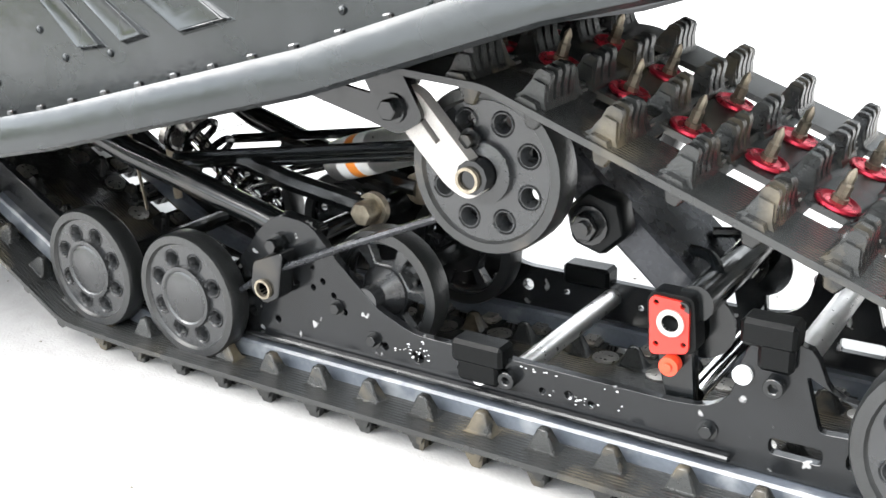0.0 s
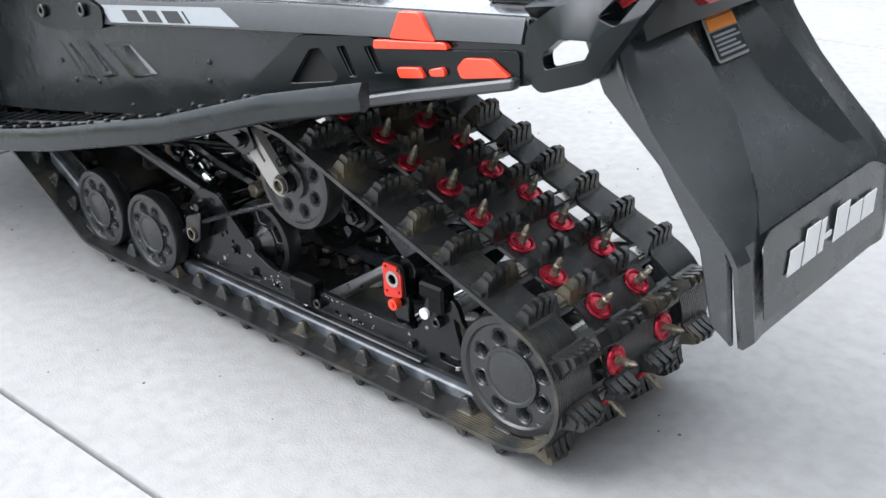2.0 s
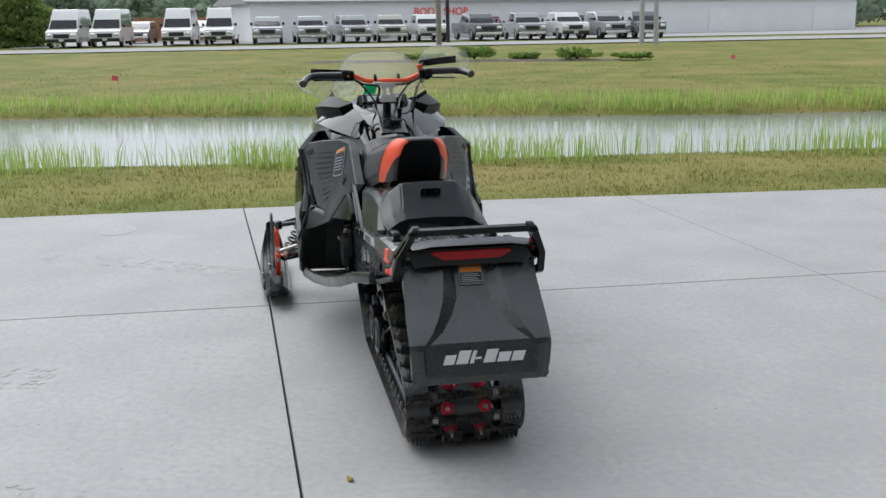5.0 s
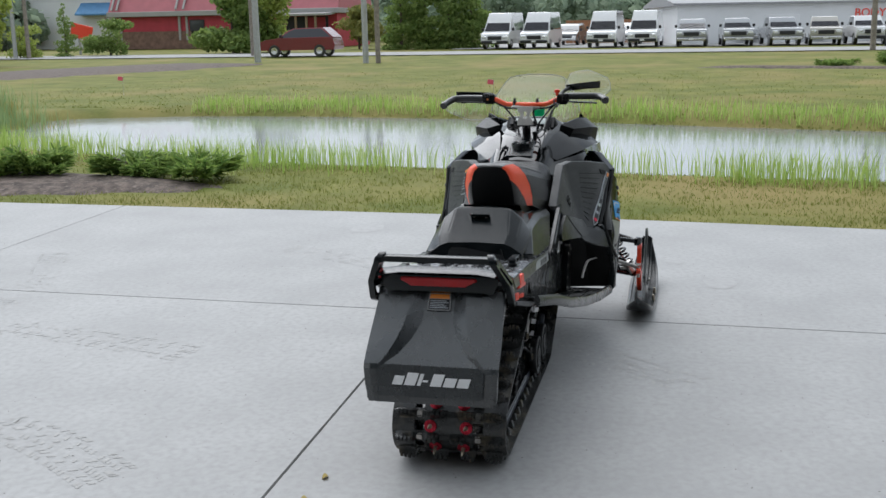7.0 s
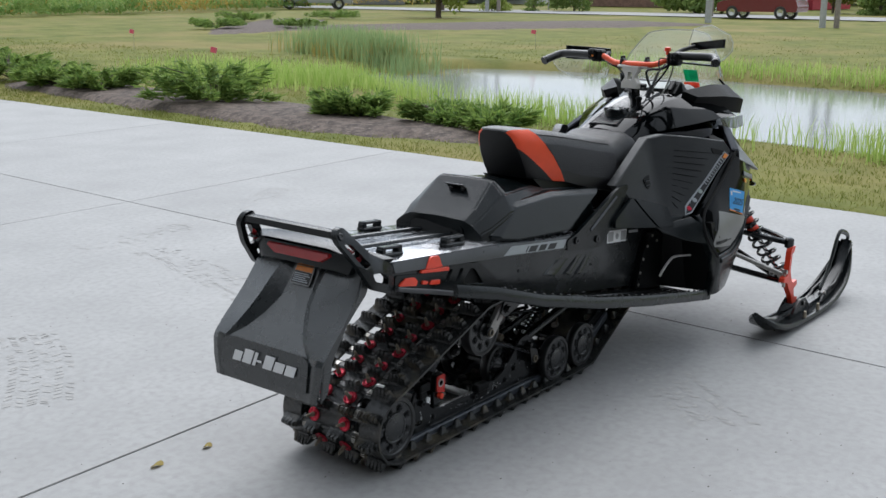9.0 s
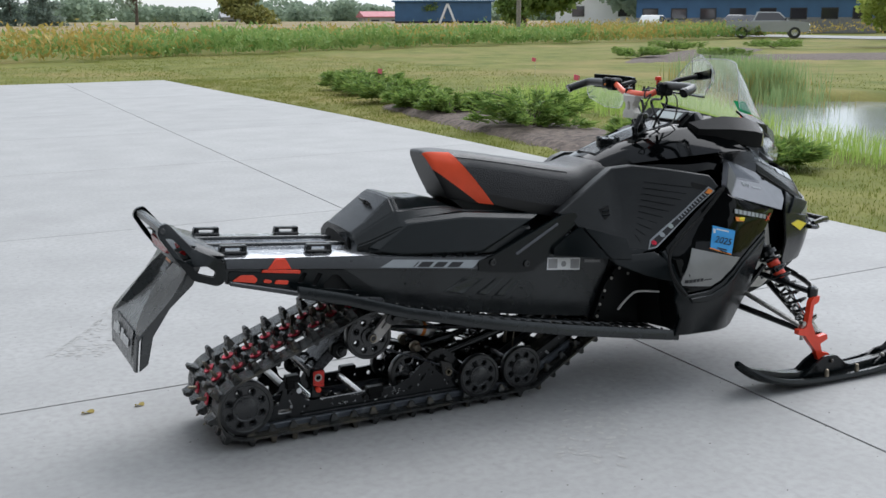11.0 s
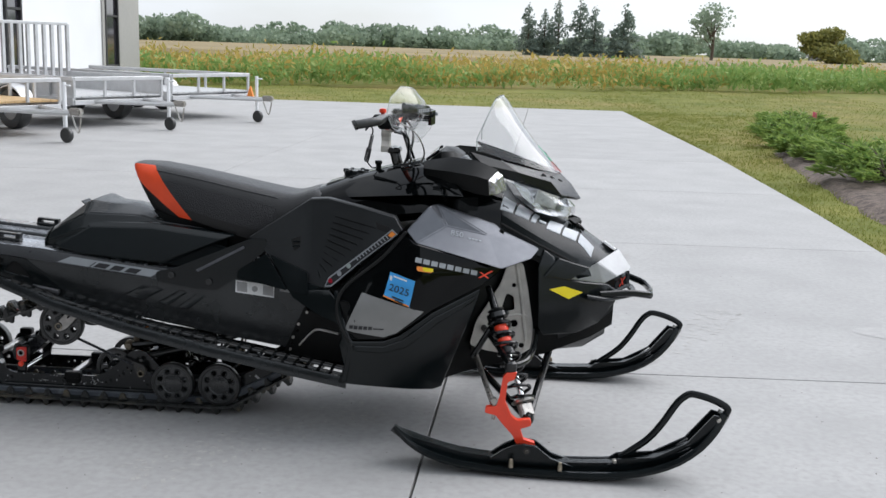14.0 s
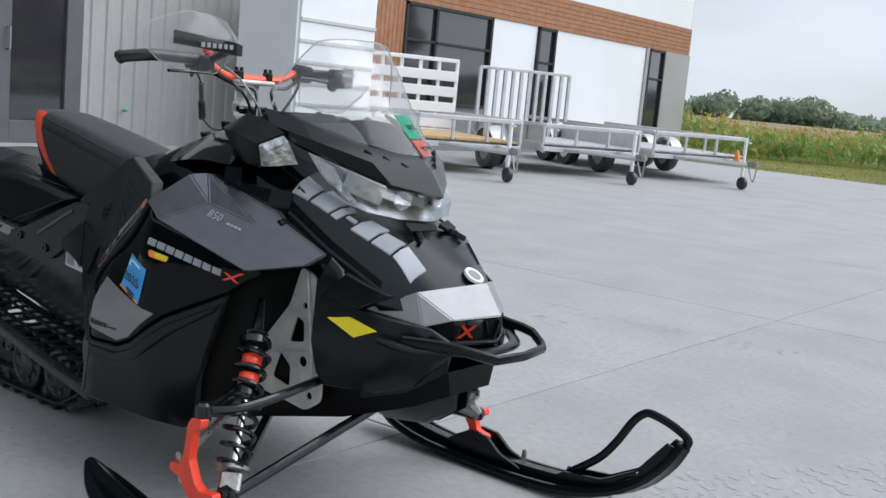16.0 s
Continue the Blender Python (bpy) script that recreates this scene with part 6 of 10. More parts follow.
# printed strip and stickers on the tunnel
def on_shoulder(x, z, out):
    t = (z - band_foot(x) - 0.003) / (tunnel_top(x) - 0.009 - band_foot(x))
    return 0.2165 - 0.007 * min(max(t, 0), 1) + out


def shoulder_patch(pts, out):
    bm = bmesh.new()
    lo = [bm.verts.new((x, on_shoulder(x, z, 0.0002), z)) for x, z in pts]
    hi = [bm.verts.new((x, on_shoulder(x, z, out), z)) for x, z in pts]
    bm.faces.new(hi)
    for k in range(len(pts)):
        q = (k + 1) % len(pts)
        bm.faces.new((lo[k], lo[q], hi[q], hi[k]))
    return bm


both("print_stripe", shoulder_patch([(0.465, 0.569), (0.815, 0.529), (0.85, 0.553), (0.515, 0.59)], 0.0012), M_PRINT, side_plates, "light grey printed stripe")
for x0, x1 in ((0.585, 0.59), (0.60, 0.645), (0.66, 0.70), (0.715, 0.76)):
    both("print_stroke", shoulder_patch([(x0, band_foot(x0) + 0.009), (x1, band_foot(x1) + 0.009), (x1 + 0.022, band_foot(x1 + 0.022) + 0.027), (x0 + 0.022, band_foot(x0 + 0.022) + 0.027)], 0.002), M_INK, side_plates)
part("white_sticker", prism([(1.128, 0.531), (1.27, 0.516), (1.268, 0.471), (1.126, 0.486)], -0.2105, -0.2085), M_WHITE, side_plates[1], "white sticker with dark code squares")
for x0 in (1.132, 1.228):
    z0 = 0.4915 - 0.105 * (x0 - 1.13)
    part("code_square", prism([(x0, z0), (x0 + 0.038, z0 - 0.004), (x0 + 0.038, z0 + 0.031), (x0, z0 + 0.035)], -0.2115, -0.2105), M_LABEL, side_plates[1])
part("code_square", prism(circle(1.198, 0.501, 0.011, 12), -0.2115, -0.2105), M_LABEL, side_plates[1])
part("sticker_bar", prism([(1.29, 0.507), (1.36, 0.499), (1.36, 0.489), (1.29, 0.497)], -0.2105, -0.2085), M_LABEL, side_plates[1])
# foot well: toe plate, heel clip
both("toe_plate", prism(rounded([(1.315, 0.28), (1.36, 0.4), (1.42, 0.475), (1.50, 0.47), (1.57, 0.4), (1.57, 0.24), (1.4, 0.262)], 0.02, 3), 0.212, 0.235, [circle(1.40, 0.44, 0.006), circle(1.36, 0.36, 0.006), circle(1.34, 0.31, 0.006)], bevel=0.003), M_PLASTIC_DARK, SLED, "dark foot well side")
for x, z in ((1.335, 0.29), (1.345, 0.335), (1.365, 0.385), (1.395, 0.43), (1.43, 0.465), (1.47, 0.44)):
    both("footwell_bolt", cap_screw((x, 0.235, z), 0.0055, 0.004), M_STEEL, SLED)
part("toe_hook", mirrored(tube(smooth_line([(1.382, 0.30, 0.325), (1.398, 0.303, 0.345), (1.425, 0.312, 0.375), (1.455, 0.322, 0.392), (1.53, 0.35, 0.388)], 5), 0.006, 8, squash=0.6)), M_CAST, SLED, "light grey toe hook")
# the round chaincase cover in the left foot well
DRUM = part("chaincase_cover", lathe([(0, 0.25), (0.026, 0.25), (0.03, 0.256), (0.05, 0.256), (0.054, 0.25), (0.07, 0.25), (0.074, 0.257), (0.08, 0.256), (0.083, 0.25), (0.083, 0.214), (0, 0.214)], (1.41, 0, 0.372), "y", 32), M_KNEE, SLED, "round black chaincase cover")
for k in range(6):
    a = 0.4 + math.pi * k / 3
    part("cover_bolt", cap_screw((1.41 + 0.062 * math.cos(a), 0.25, 0.372 + 0.062 * math.sin(a)), 0.006, 0.005), M_FRAME, DRUM)
part("drain_boss", moved(box((0, 0, 0), (0.034, 0.022, 0.02), bevel=0.004), pose(1.375, 0.238, 0.452, 0, 18, 0)), M_BRASS, DRUM, "dull brass-coloured boss")
part("drain_boss", lathe([(0, 0.268), (0.01, 0.268), (0.012, 0.262), (0.012, 0.24), (0, 0.24)], (1.468, 0, 0.405), "y", 14), M_BRASS, DRUM, "dull brass-coloured boss")
# thin dark sheet standing for the shade inside the foot well
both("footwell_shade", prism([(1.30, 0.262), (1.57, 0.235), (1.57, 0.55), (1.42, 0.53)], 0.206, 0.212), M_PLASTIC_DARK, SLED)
both("footwell_front", loft([[(1.57, 0.21, 0.24), (1.58, 0.41, 0.24), (1.59, 0.425, 0.40), (1.545, 0.42, 0.52), (1.54, 0.22, 0.54)], [(1.60, 0.21, 0.24), (1.61, 0.41, 0.24), (1.62, 0.425, 0.40), (1.575, 0.42, 0.52), (1.57, 0.22, 0.54)]]), M_PLASTIC_DARK, SLED)

# hood over engine and tank
HOOD = [(1.40, [(0, 0.862), (0.08, 0.855), (0.12, 0.83), (0.145, 0.79), (0.155, 0.73), (0.165, 0.66)]), (1.52, [(0, 0.91), (0.075, 0.903), (0.12, 0.885), (0.15, 0.85), (0.165, 0.80), (0.18, 0.74)]),
        (1.66, [(0, 0.945), (0.08, 0.945), (0.13, 0.925), (0.17, 0.885), (0.2, 0.845), (0.22, 0.79)]), (1.80, [(0, 0.965), (0.09, 0.972), (0.15, 0.955), (0.2, 0.915), (0.25, 0.875), (0.29, 0.82)]),
        (1.94, [(0, 0.995), (0.11, 1.0), (0.18, 0.965), (0.225, 0.905), (0.255, 0.86), (0.285, 0.78)]), (2.08, [(0, 0.9), (0.11, 0.893), (0.185, 0.872), (0.213, 0.848), (0.232, 0.815), (0.242, 0.74)]),
        (2.22, [(0, 0.805), (0.1, 0.803), (0.165, 0.788), (0.2, 0.765), (0.228, 0.737), (0.24, 0.675)]), (2.36, [(0, 0.757), (0.08, 0.754), (0.13, 0.738), (0.165, 0.707), (0.197, 0.66), (0.212, 0.61)]),
        (2.505, [(0, 0.658), (0.045, 0.632), (0.07, 0.612), (0.085, 0.598), (0.09, 0.585), (0.092, 0.575)]), (2.542, [(0, 0.6), (0.02, 0.597), (0.03, 0.59), (0.04, 0.585), (0.045, 0.58), (0.048, 0.575)])]


def hood_loop(x, half):
    return [(x, y, z) for y, z in half] + [(x, y * 0.9, half[-1][1] - 0.03) for y, z in (half[-1],)] + [(x, -half[-1][0] * 0.9, half[-1][1] - 0.03)] + [(x, -y, z) for y, z in half[:0:-1]]


def finer(rows, n=2):
    out = []
    for (xa, ha), (xb, hb) in zip(rows, rows[1:]):
        for k in range(n):
            t = k / n
            out.append((xa + (xb - xa) * t, [(ya + (yb - ya) * t, za + (zb - za) * t) for (ya, za), (yb, zb) in zip(ha, hb)]))
    return out + [rows[-1]]


part("tank_cover", loft([hood_loop(x, h) for x, h in finer(HOOD[:6])]), M_GLOSS, SLED, "gloss black tank and engine cover", angle=40)
HOODP = part("hood", loft([hood_loop(x + (0.003 if k == 0 else 0), h) for k, (x, h) in enumerate(finer(HOOD[5:]))]), M_PLASTIC, SLED, "satin black front hood", angle=17)
both("hood_seam", tube([(x, h[4][0] * 0.6 + h[5][0] * 0.4 + 0.001, h[4][1] * 0.6 + h[5][1] * 0.4) for x, h in HOOD[5:8]], 0.0045, 6), M_HOLE, HOODP, "dark seam along the hood edge")


def hood_z(x, y):
    """The height of the hood at x, y."""
    xs = [r[0] for r in HOOD]
    i = min(max(int(np.searchsorted(xs, x)) - 1, 0), len(xs) - 2)
    t = min(max((x - xs[i]) / (xs[i + 1] - xs[i]), 0), 1)
    a, b = HOOD[i][1], HOOD[i + 1][1]
    pr = [(p[0] * (1 - t) + q[0] * t, p[1] * (1 - t) + q[1] * t) for p, q in zip(a, b)]
    return float(np.interp(abs(y), [p[0] for p in pr], [p[1] for p in pr]))


def hood_patch(outline, out=0.004, thick=0.006, cuts=2):
    """A panel on the hood, its outline in x and y."""
    bm = filled(outline)
    if cuts:
        bmesh.ops.subdivide_edges(bm, edges=bm.edges[:], cuts=cuts, use_grid_fill=True)
    for v in bm.verts:
        v.co = Vector((v.co.x, v.co.z, 0))
    top = bmesh.ops.extrude_face_region(bm, geom=bm.faces[:])
    tops = {v for v in top["geom"] if isinstance(v, bmesh.types.BMVert)}
    for v in bm.verts:
        v.co.z = hood_z(v.co.x, v.co.y) + out - (0 if v in tops else thick)
    return bm


def thick(bm, t):
    bmesh.ops.recalc_face_normals(bm, faces=bm.faces)
    bmesh.ops.solidify(bm, geom=bm.faces[:], thickness=t)
    return bm


# nose: satin sides, grey beak, grille, bumper
nose = both("nose_panel", sheet([(2.225, 0.42), (2.245, 0.39), (2.36, 0.392), (2.44, 0.42), (2.5, 0.49), (2.515, 0.53), (2.47, 0.565), (2.30, 0.60), (2.27, 0.675), (2.235, 0.7), (2.215, 0.64), (2.222, 0.5)], 0.006, 0.012, 3), M_PLASTIC, SLED, "satin black nose side")
both("nose_vent", sheet([(2.288, 0.672), (2.238, 0.609), (2.33, 0.594), (2.4, 0.634)], 0.016, 0.012, 1), M_PLASTIC, nose, "smooth dark panel on the nose side")
both("side_marker", sheet([(2.258, 0.563), (2.31, 0.572), (2.378, 0.549), (2.328, 0.527)], 0.011, 0.006, 2), M_YELLOW, nose, "yellow side reflector")


BEAK = {"a": (2.33, 0.214, 0.592), "b": (2.43, 0.154, 0.645), "c": (2.507, 0.105, 0.587), "d": (2.456, 0.151, 0.567), "s": (2.516, 0.0, 0.67), "t": (2.568, 0.0, 0.599)}


def beak_skin():
    """The bright folded front of the hood: two broad front facets and a darker one at each side."""
    bm = bmesh.new()
    at = {k: bm.verts.new(v) for k, v in BEAK.items()}
    at.update({k + "r": bm.verts.new((x, -y, z)) for k, (x, y, z) in BEAK.items() if y})
    for f in (("b", "s", "t", "c"), ("b", "c", "d"), ("a", "b", "d"), ("br", "s", "t", "cr"), ("br", "cr", "dr"), ("ar", "br", "dr")):
        bm.faces.new([at[k] for k in f])
    return bevelled(thick(bm, 0.006), 0.0025, 2, 6)


def on_beak(u, v, side, out=0.0018):
    """A point of the front facet: u from its outer corner to the middle, v from the seam to the rim."""
    b, s, c, t = (Vector(BEAK[k]) for k in "bsct")
    p = b.lerp(s, u).lerp(c.lerp(t, u), v) + (s - b).cross(c - b).normalized() * -out
    return (p.x, side * p.y, p.z)


part("beak", beak_skin(), M_BEAK, HOODP, "metallic grey beak of the hood", angle=8)
for side in (1, -1):
    for k in range(8):
        bm = bmesh.new()
        u = 0.14 + 0.085 * k
        bm.faces.new([bm.verts.new(on_beak(*p, side)) for p in ((u, 0.16), (u + 0.07, 0.16), (u + 0.065, 0.25), (u - 0.005, 0.25))])
        part("beak_print", thick(bm, 0.001), M_RED, HOODP, "thin red print")
for side in (1, -1):
    # the maker's mark as plain slanted strokes along the hood's side
    for a, b, z0, z1 in MARK:
        u0, u1 = a / 0.164, b / 0.164
        q = []
        for u, h in ((u0, z0), (u1, z0), (u1, z1), (u0, z1)):
            base = Vector((2.075, 0.225)).lerp(Vector((2.405, 0.15)), u)
            q.append((base.x + 0.35 * h, side * (base.y - 1.25 * h)))
        part("mark_stroke", hood_patch(q, 0.0045, 0.004, 1), M_PRINT, HOODP)
both("hood_vent", join(*[box((2.335 + 0.012 * k, 0.055 + 0.008 * k, 0.772 - 0.006 * k), (0.03, 0.006, 0.014), (0, 25, 60), bevel=0.002) for k in range(4)]), M_HOLE, HOODP, "small dark hood vent")

part("badge", moved(lathe([(0, 0.004), (0.017, 0.004), (0.0175, 0.0065), (0.026, 0.0065), (0.027, 0)], (0, 0, 0), "z", 24), pose(2.48, -0.005, hood_z(2.48, 0) + 0.003, 0, 33, 0)), M_WHITE, HOODP, "round white badge")
part("badge_field", moved(lathe([(0, 0.0075), (0.0165, 0.007), (0.017, 0.004)], (0, 0, 0), "z", 24), pose(2.48, -0.005, hood_z(2.48, 0) + 0.003, 0, 33, 0)), M_BEAK, HOODP)
GR = part("grille", loft([[(2.36, -w1 - 0.075, z0), (2.36, w1 + 0.075, z0), (2.36, w1 + 0.08, z1), (2.36, -w1 - 0.08, z1)] if k == 0 else [(2.448, -0.142, z0), (2.448, 0.142, z0), (2.45, 0.146, z1), (2.45, -0.146, z1)] if k == 1 else [(2.494, -w1, z0), (2.494, w1, z0), (2.498, w1, z1), (2.498, -w1, z1)] if k == 2 else [(2.548, -0.012, z0), (2.548, 0.012, z0), (2.553, 0.012, z1), (2.553, -0.012, z1)]
                          for k, w1, z0, z1 in ((0, 0.1, 0.53, 0.572), (1, 0.1, 0.53, 0.566), (2, 0.1, 0.532, 0.586), (3, 0.1, 0.534, 0.592))]), M_PLASTIC_DARK, SLED, "dark nose grille")
for k in range(9):
    y = -0.084 + 0.021 * k
    part("grille_bar", box((2.556 - 0.58 * abs(y), y, 0.562), (0.012, 0.0045, 0.05), (22 if k % 2 else -22, 0, 0), bevel=0.001), M_PLASTIC, GR)
both("grille_lip", tube([(2.45, 0.15, 0.53), (2.505, 0.104, 0.533), (2.562, 0.0, 0.536)], 0.007, 8), M_PLASTIC, GR)
for c in ([(-0.098, 0.55), (-0.09, 0.55), (-0.055, 0.582), (-0.064, 0.582)], [(-0.094, 0.582), (-0.086, 0.582), (-0.06, 0.55), (-0.068, 0.55)]):
    bm = bmesh.new()
    bm.faces.new([bm.verts.new((2.572 + y * 0.57 + (z - 0.565) * 0.1, y, z - 0.004)) for y, z in c])
    bmesh.ops.solidify(bm, geom=bm.faces[:], thickness=0.003)
    part("red_mark", bm, M_RED, GR, "red cross mark")
part("lower_nose", loft([[(x, -w, z0), (x, w, z0), (x, w * 1.08, z1), (x, -w * 1.08, z1)] for x, w, z0, z1 in ((2.30, 0.17, 0.36, 0.52), (2.42, 0.14, 0.4, 0.53), (2.5, 0.1, 0.46, 0.535))]), M_PLASTIC, SLED, "satin black lower nose")
for k in range(5):
    part("lower_grille_bar", box((2.465, -0.06 + 0.03 * k, 0.475), (0.05, 0.006, 0.05), (0, 45, 0), bevel=0.002), M_PLASTIC_DARK, SLED)
BUMP = part("front_bumper", tube(smooth_line([(2.39, -0.232, 0.535), (2.45, -0.212, 0.524), (2.5, -0.155, 0.52), (2.565, -0.07, 0.518), (2.565, 0.07, 0.518), (2.5, 0.155, 0.52), (2.45, 0.212, 0.524), (2.39, 0.232, 0.535)], 5), 0.0145, 10, squash=0.7), M_PLASTIC, SLED, "black moulded front bumper lip")
part("bumper_loop", tube([(2.44, -0.205, 0.538), (2.53, -0.168, 0.54), (2.565, -0.155, 0.538), (2.615, -0.118, 0.526), (2.632, -0.1, 0.52), (2.642, 0.0, 0.518), (2.632, 0.1, 0.52), (2.615, 0.118, 0.526), (2.565, 0.155, 0.538), (2.53, 0.168, 0.54), (2.44, 0.205, 0.538)], 0.0085, 8, squash=1.5), M_PLASTIC, BUMP, "black front grab loop")

# headlamp, cowl, windshield
def across(rows, close=False):
    """A skin from half rows of points given for the left side, mirrored across the middle."""
    loops = []
    for half in rows:
        loops.append([(x, y, z) for x, y, z in half] + [(x, -y, z) for x, y, z in half[::-1] if y > 1e-6])
    return loft(loops, caps=False, closed=False)


COWL = part("windshield_cowl", thick(across([[(1.965, 0.232, 1.03), (2.08, 0.21, 0.998), (2.2, 0.135, 0.963), (2.285, 0, 0.945)], [(2.01, 0.25, 0.99), (2.13, 0.225, 0.965), (2.25, 0.14, 0.925), (2.328, 0, 0.905)],
                                      [(2.07, 0.24, 0.955), (2.16, 0.203, 0.927), (2.29, 0.11, 0.876), (2.366, 0, 0.852)], [(2.08, 0.218, 0.942), (2.165, 0.188, 0.915), (2.28, 0.1, 0.868), (2.35, 0, 0.845)]]), 0.008), M_PLASTIC, SLED, "satin black windshield cowl", angle=20)
LAMP = part("headlamp", thick(across([[(2.10, 0.205, 0.938), (2.20, 0.17, 0.905), (2.285, 0.098, 0.866), (2.325, 0, 0.846)], [(2.15, 0.205, 0.885), (2.25, 0.17, 0.86), (2.318, 0.098, 0.832), (2.348, 0, 0.822)],
                               [(2.21, 0.178, 0.825), (2.265, 0.155, 0.808), (2.318, 0.092, 0.797), (2.345, 0, 0.792)]]), 0.003), M_LAMP, SLED, "clear wide headlamp")
part("reflector", thick(across([[(2.09, 0.195, 0.93), (2.185, 0.16, 0.9), (2.265, 0.09, 0.862), (2.305, 0, 0.843)], [(2.12, 0.175, 0.88), (2.205, 0.135, 0.855), (2.265, 0.08, 0.835), (2.31, 0, 0.82)],
                               [(2.2, 0.17, 0.822), (2.255, 0.147, 0.806), (2.308, 0.088, 0.795), (2.336, 0, 0.79)]]), 0.003), M_LAMP_BACK, LAMP, "dark lamp backing", angle=40)
for side in (1, -1):
    part("lamp_divider", box((2.235, side * 0.145, 0.862), (0.1, 0.006, 0.05), (0, 18, side * -35), bevel=0.002), M_LAMP_BACK, LAMP)
    part("lamp_fin", thick(loft([[(2.118, side * 0.196, 0.922), (2.165, side * 0.183, 0.905)], [(2.15, side * 0.19, 0.876), (2.2, side * 0.172, 0.858)], [(2.205, side * 0.17, 0.83), (2.235, side * 0.158, 0.822)]], caps=False, closed=False), 0.002), M_REFLECT, LAMP, "bright ribbed corner of the lamp")
    for k in range(3):
        part("lamp_cell", moved(lathe([(0.024, 0.0), (0.02, -0.018), (0.006, -0.026), (0, -0.026)], (0, 0, 0), "x", 14), pose(2.20 + 0.05 * k, side * (0.17 - 0.048 * k), 0.866 - 0.014 * k, 0, 8, -side * (-40 + 8 * k))), M_REFLECT, LAMP)
both("air_slot", thick(loft([[(2.345, 0.02, 0.782), (2.32, 0.085, 0.786)], [(2.37, 0.02, 0.772), (2.345, 0.09, 0.77)]], caps=False, closed=False), 0.003), M_HOLE, LAMP)
W_ROWS = [[(1.985, 0.225, 1.035), (2.09, 0.2, 1.002), (2.2, 0.13, 0.967), (2.27, 0.06, 0.948), (2.29, 0, 0.945)], [(1.985, 0.216, 1.076), (2.055, 0.195, 1.062), (2.145, 0.13, 1.045), (2.195, 0.06, 1.037), (2.205, 0, 1.035)],
          [(2.0, 0.2, 1.115), (2.05, 0.178, 1.117), (2.11, 0.115, 1.12), (2.132, 0.05, 1.122), (2.135, 0, 1.122)], [(2.022, 0.168, 1.165), (2.045, 0.145, 1.175), (2.072, 0.1, 1.186), (2.086, 0.05, 1.192), (2.089, 0, 1.192)],
          [(2.036, 0.138, 1.2), (2.046, 0.115, 1.207), (2.056, 0.08, 1.213), (2.066, 0.04, 1.216), (2.068, 0, 1.216)]]
wind = across(W_ROWS)
bmesh.ops.subdivide_edges(wind, edges=wind.edges[:], cuts=1, use_grid_fill=True, smooth=0.6)
WIND = part("windshield", wind, M_CLEAR, SLED, "low clear plastic windshield", angle=60)
rim = [Vector(r[0]) for r in W_ROWS] + [Vector(p) for p in W_ROWS[-1][1:]]
rim += [Vector((p.x, -p.y, p.z)) for p in rim[::-1][1:]]
part("windshield_rim", tube(rim, 0.002, 6), M_EDGE, WIND, "bright cut edge")
for side in (1, -1):
    for k in range(3):
        part("cowl_vent", box((2.225 + 0.03 * k, side * (0.13 - 0.035 * k), 0.948 - 0.013 * k), (0.022, 0.007, 0.006), (0, 30, side * -45), bevel=0.002), M_HOLE, COWL)


def wind_patch(name, pts, mat, label=""):
    """A sticker on the front of the windshield: across y, at the height z."""
    bm = bmesh.new()
    def spot(y, z):
        zs = [r[4][2] for r in W_ROWS]
        prof = [float(np.interp(abs(y), [p[1] for p in r[::-1]], [p[0] for p in r[::-1]])) for r in W_ROWS]
        return (float(np.interp(z, zs, prof)) + 0.003, y, z)
    n = 5
    a, b, c, d = pts
    grid = [[bm.verts.new(spot(*(Vector(a).lerp(Vector(b), i / n)).lerp(Vector(d).lerp(Vector(c), i / n), j / n))) for j in range(n + 1)] for i in range(n + 1)]
    for i in range(n):
        for j in range(n):
            bm.faces.new((grid[i][j], grid[i + 1][j], grid[i + 1][j + 1], grid[i][j + 1]))
    bmesh.ops.solidify(bm, geom=bm.faces[:], thickness=0.0008)
    return part(name, bm, mat, WIND, label)


wind_patch("green_sticker", [(-0.02, 1.04), (0.045, 1.04), (0.05, 0.985), (-0.01, 0.985)], M_GREEN_ST, "green permit sticker")
wind_patch("orange_sticker", [(-0.008, 0.982), (0.058, 0.982), (0.064, 0.945), (0.0, 0.945)], material("coral_sticker", (0.8, 0.2, 0.13), 0.4), "coral permit sticker")
part("sticker_word", lettering("SNOW", 0.017, pose(2.271, 0.03, 0.964, 90, 0, 90) @ pose(0, 0, 0, -46, 0, 0)), M_INK, WIND, "small dark letters")
part("sticker_word", lettering("202", 0.02, pose(2.230, 0.016, 1.012, 90, 0, 90) @ pose(0, 0, 0, -46, 0, 0)), M_INK, WIND, "small dark numerals")

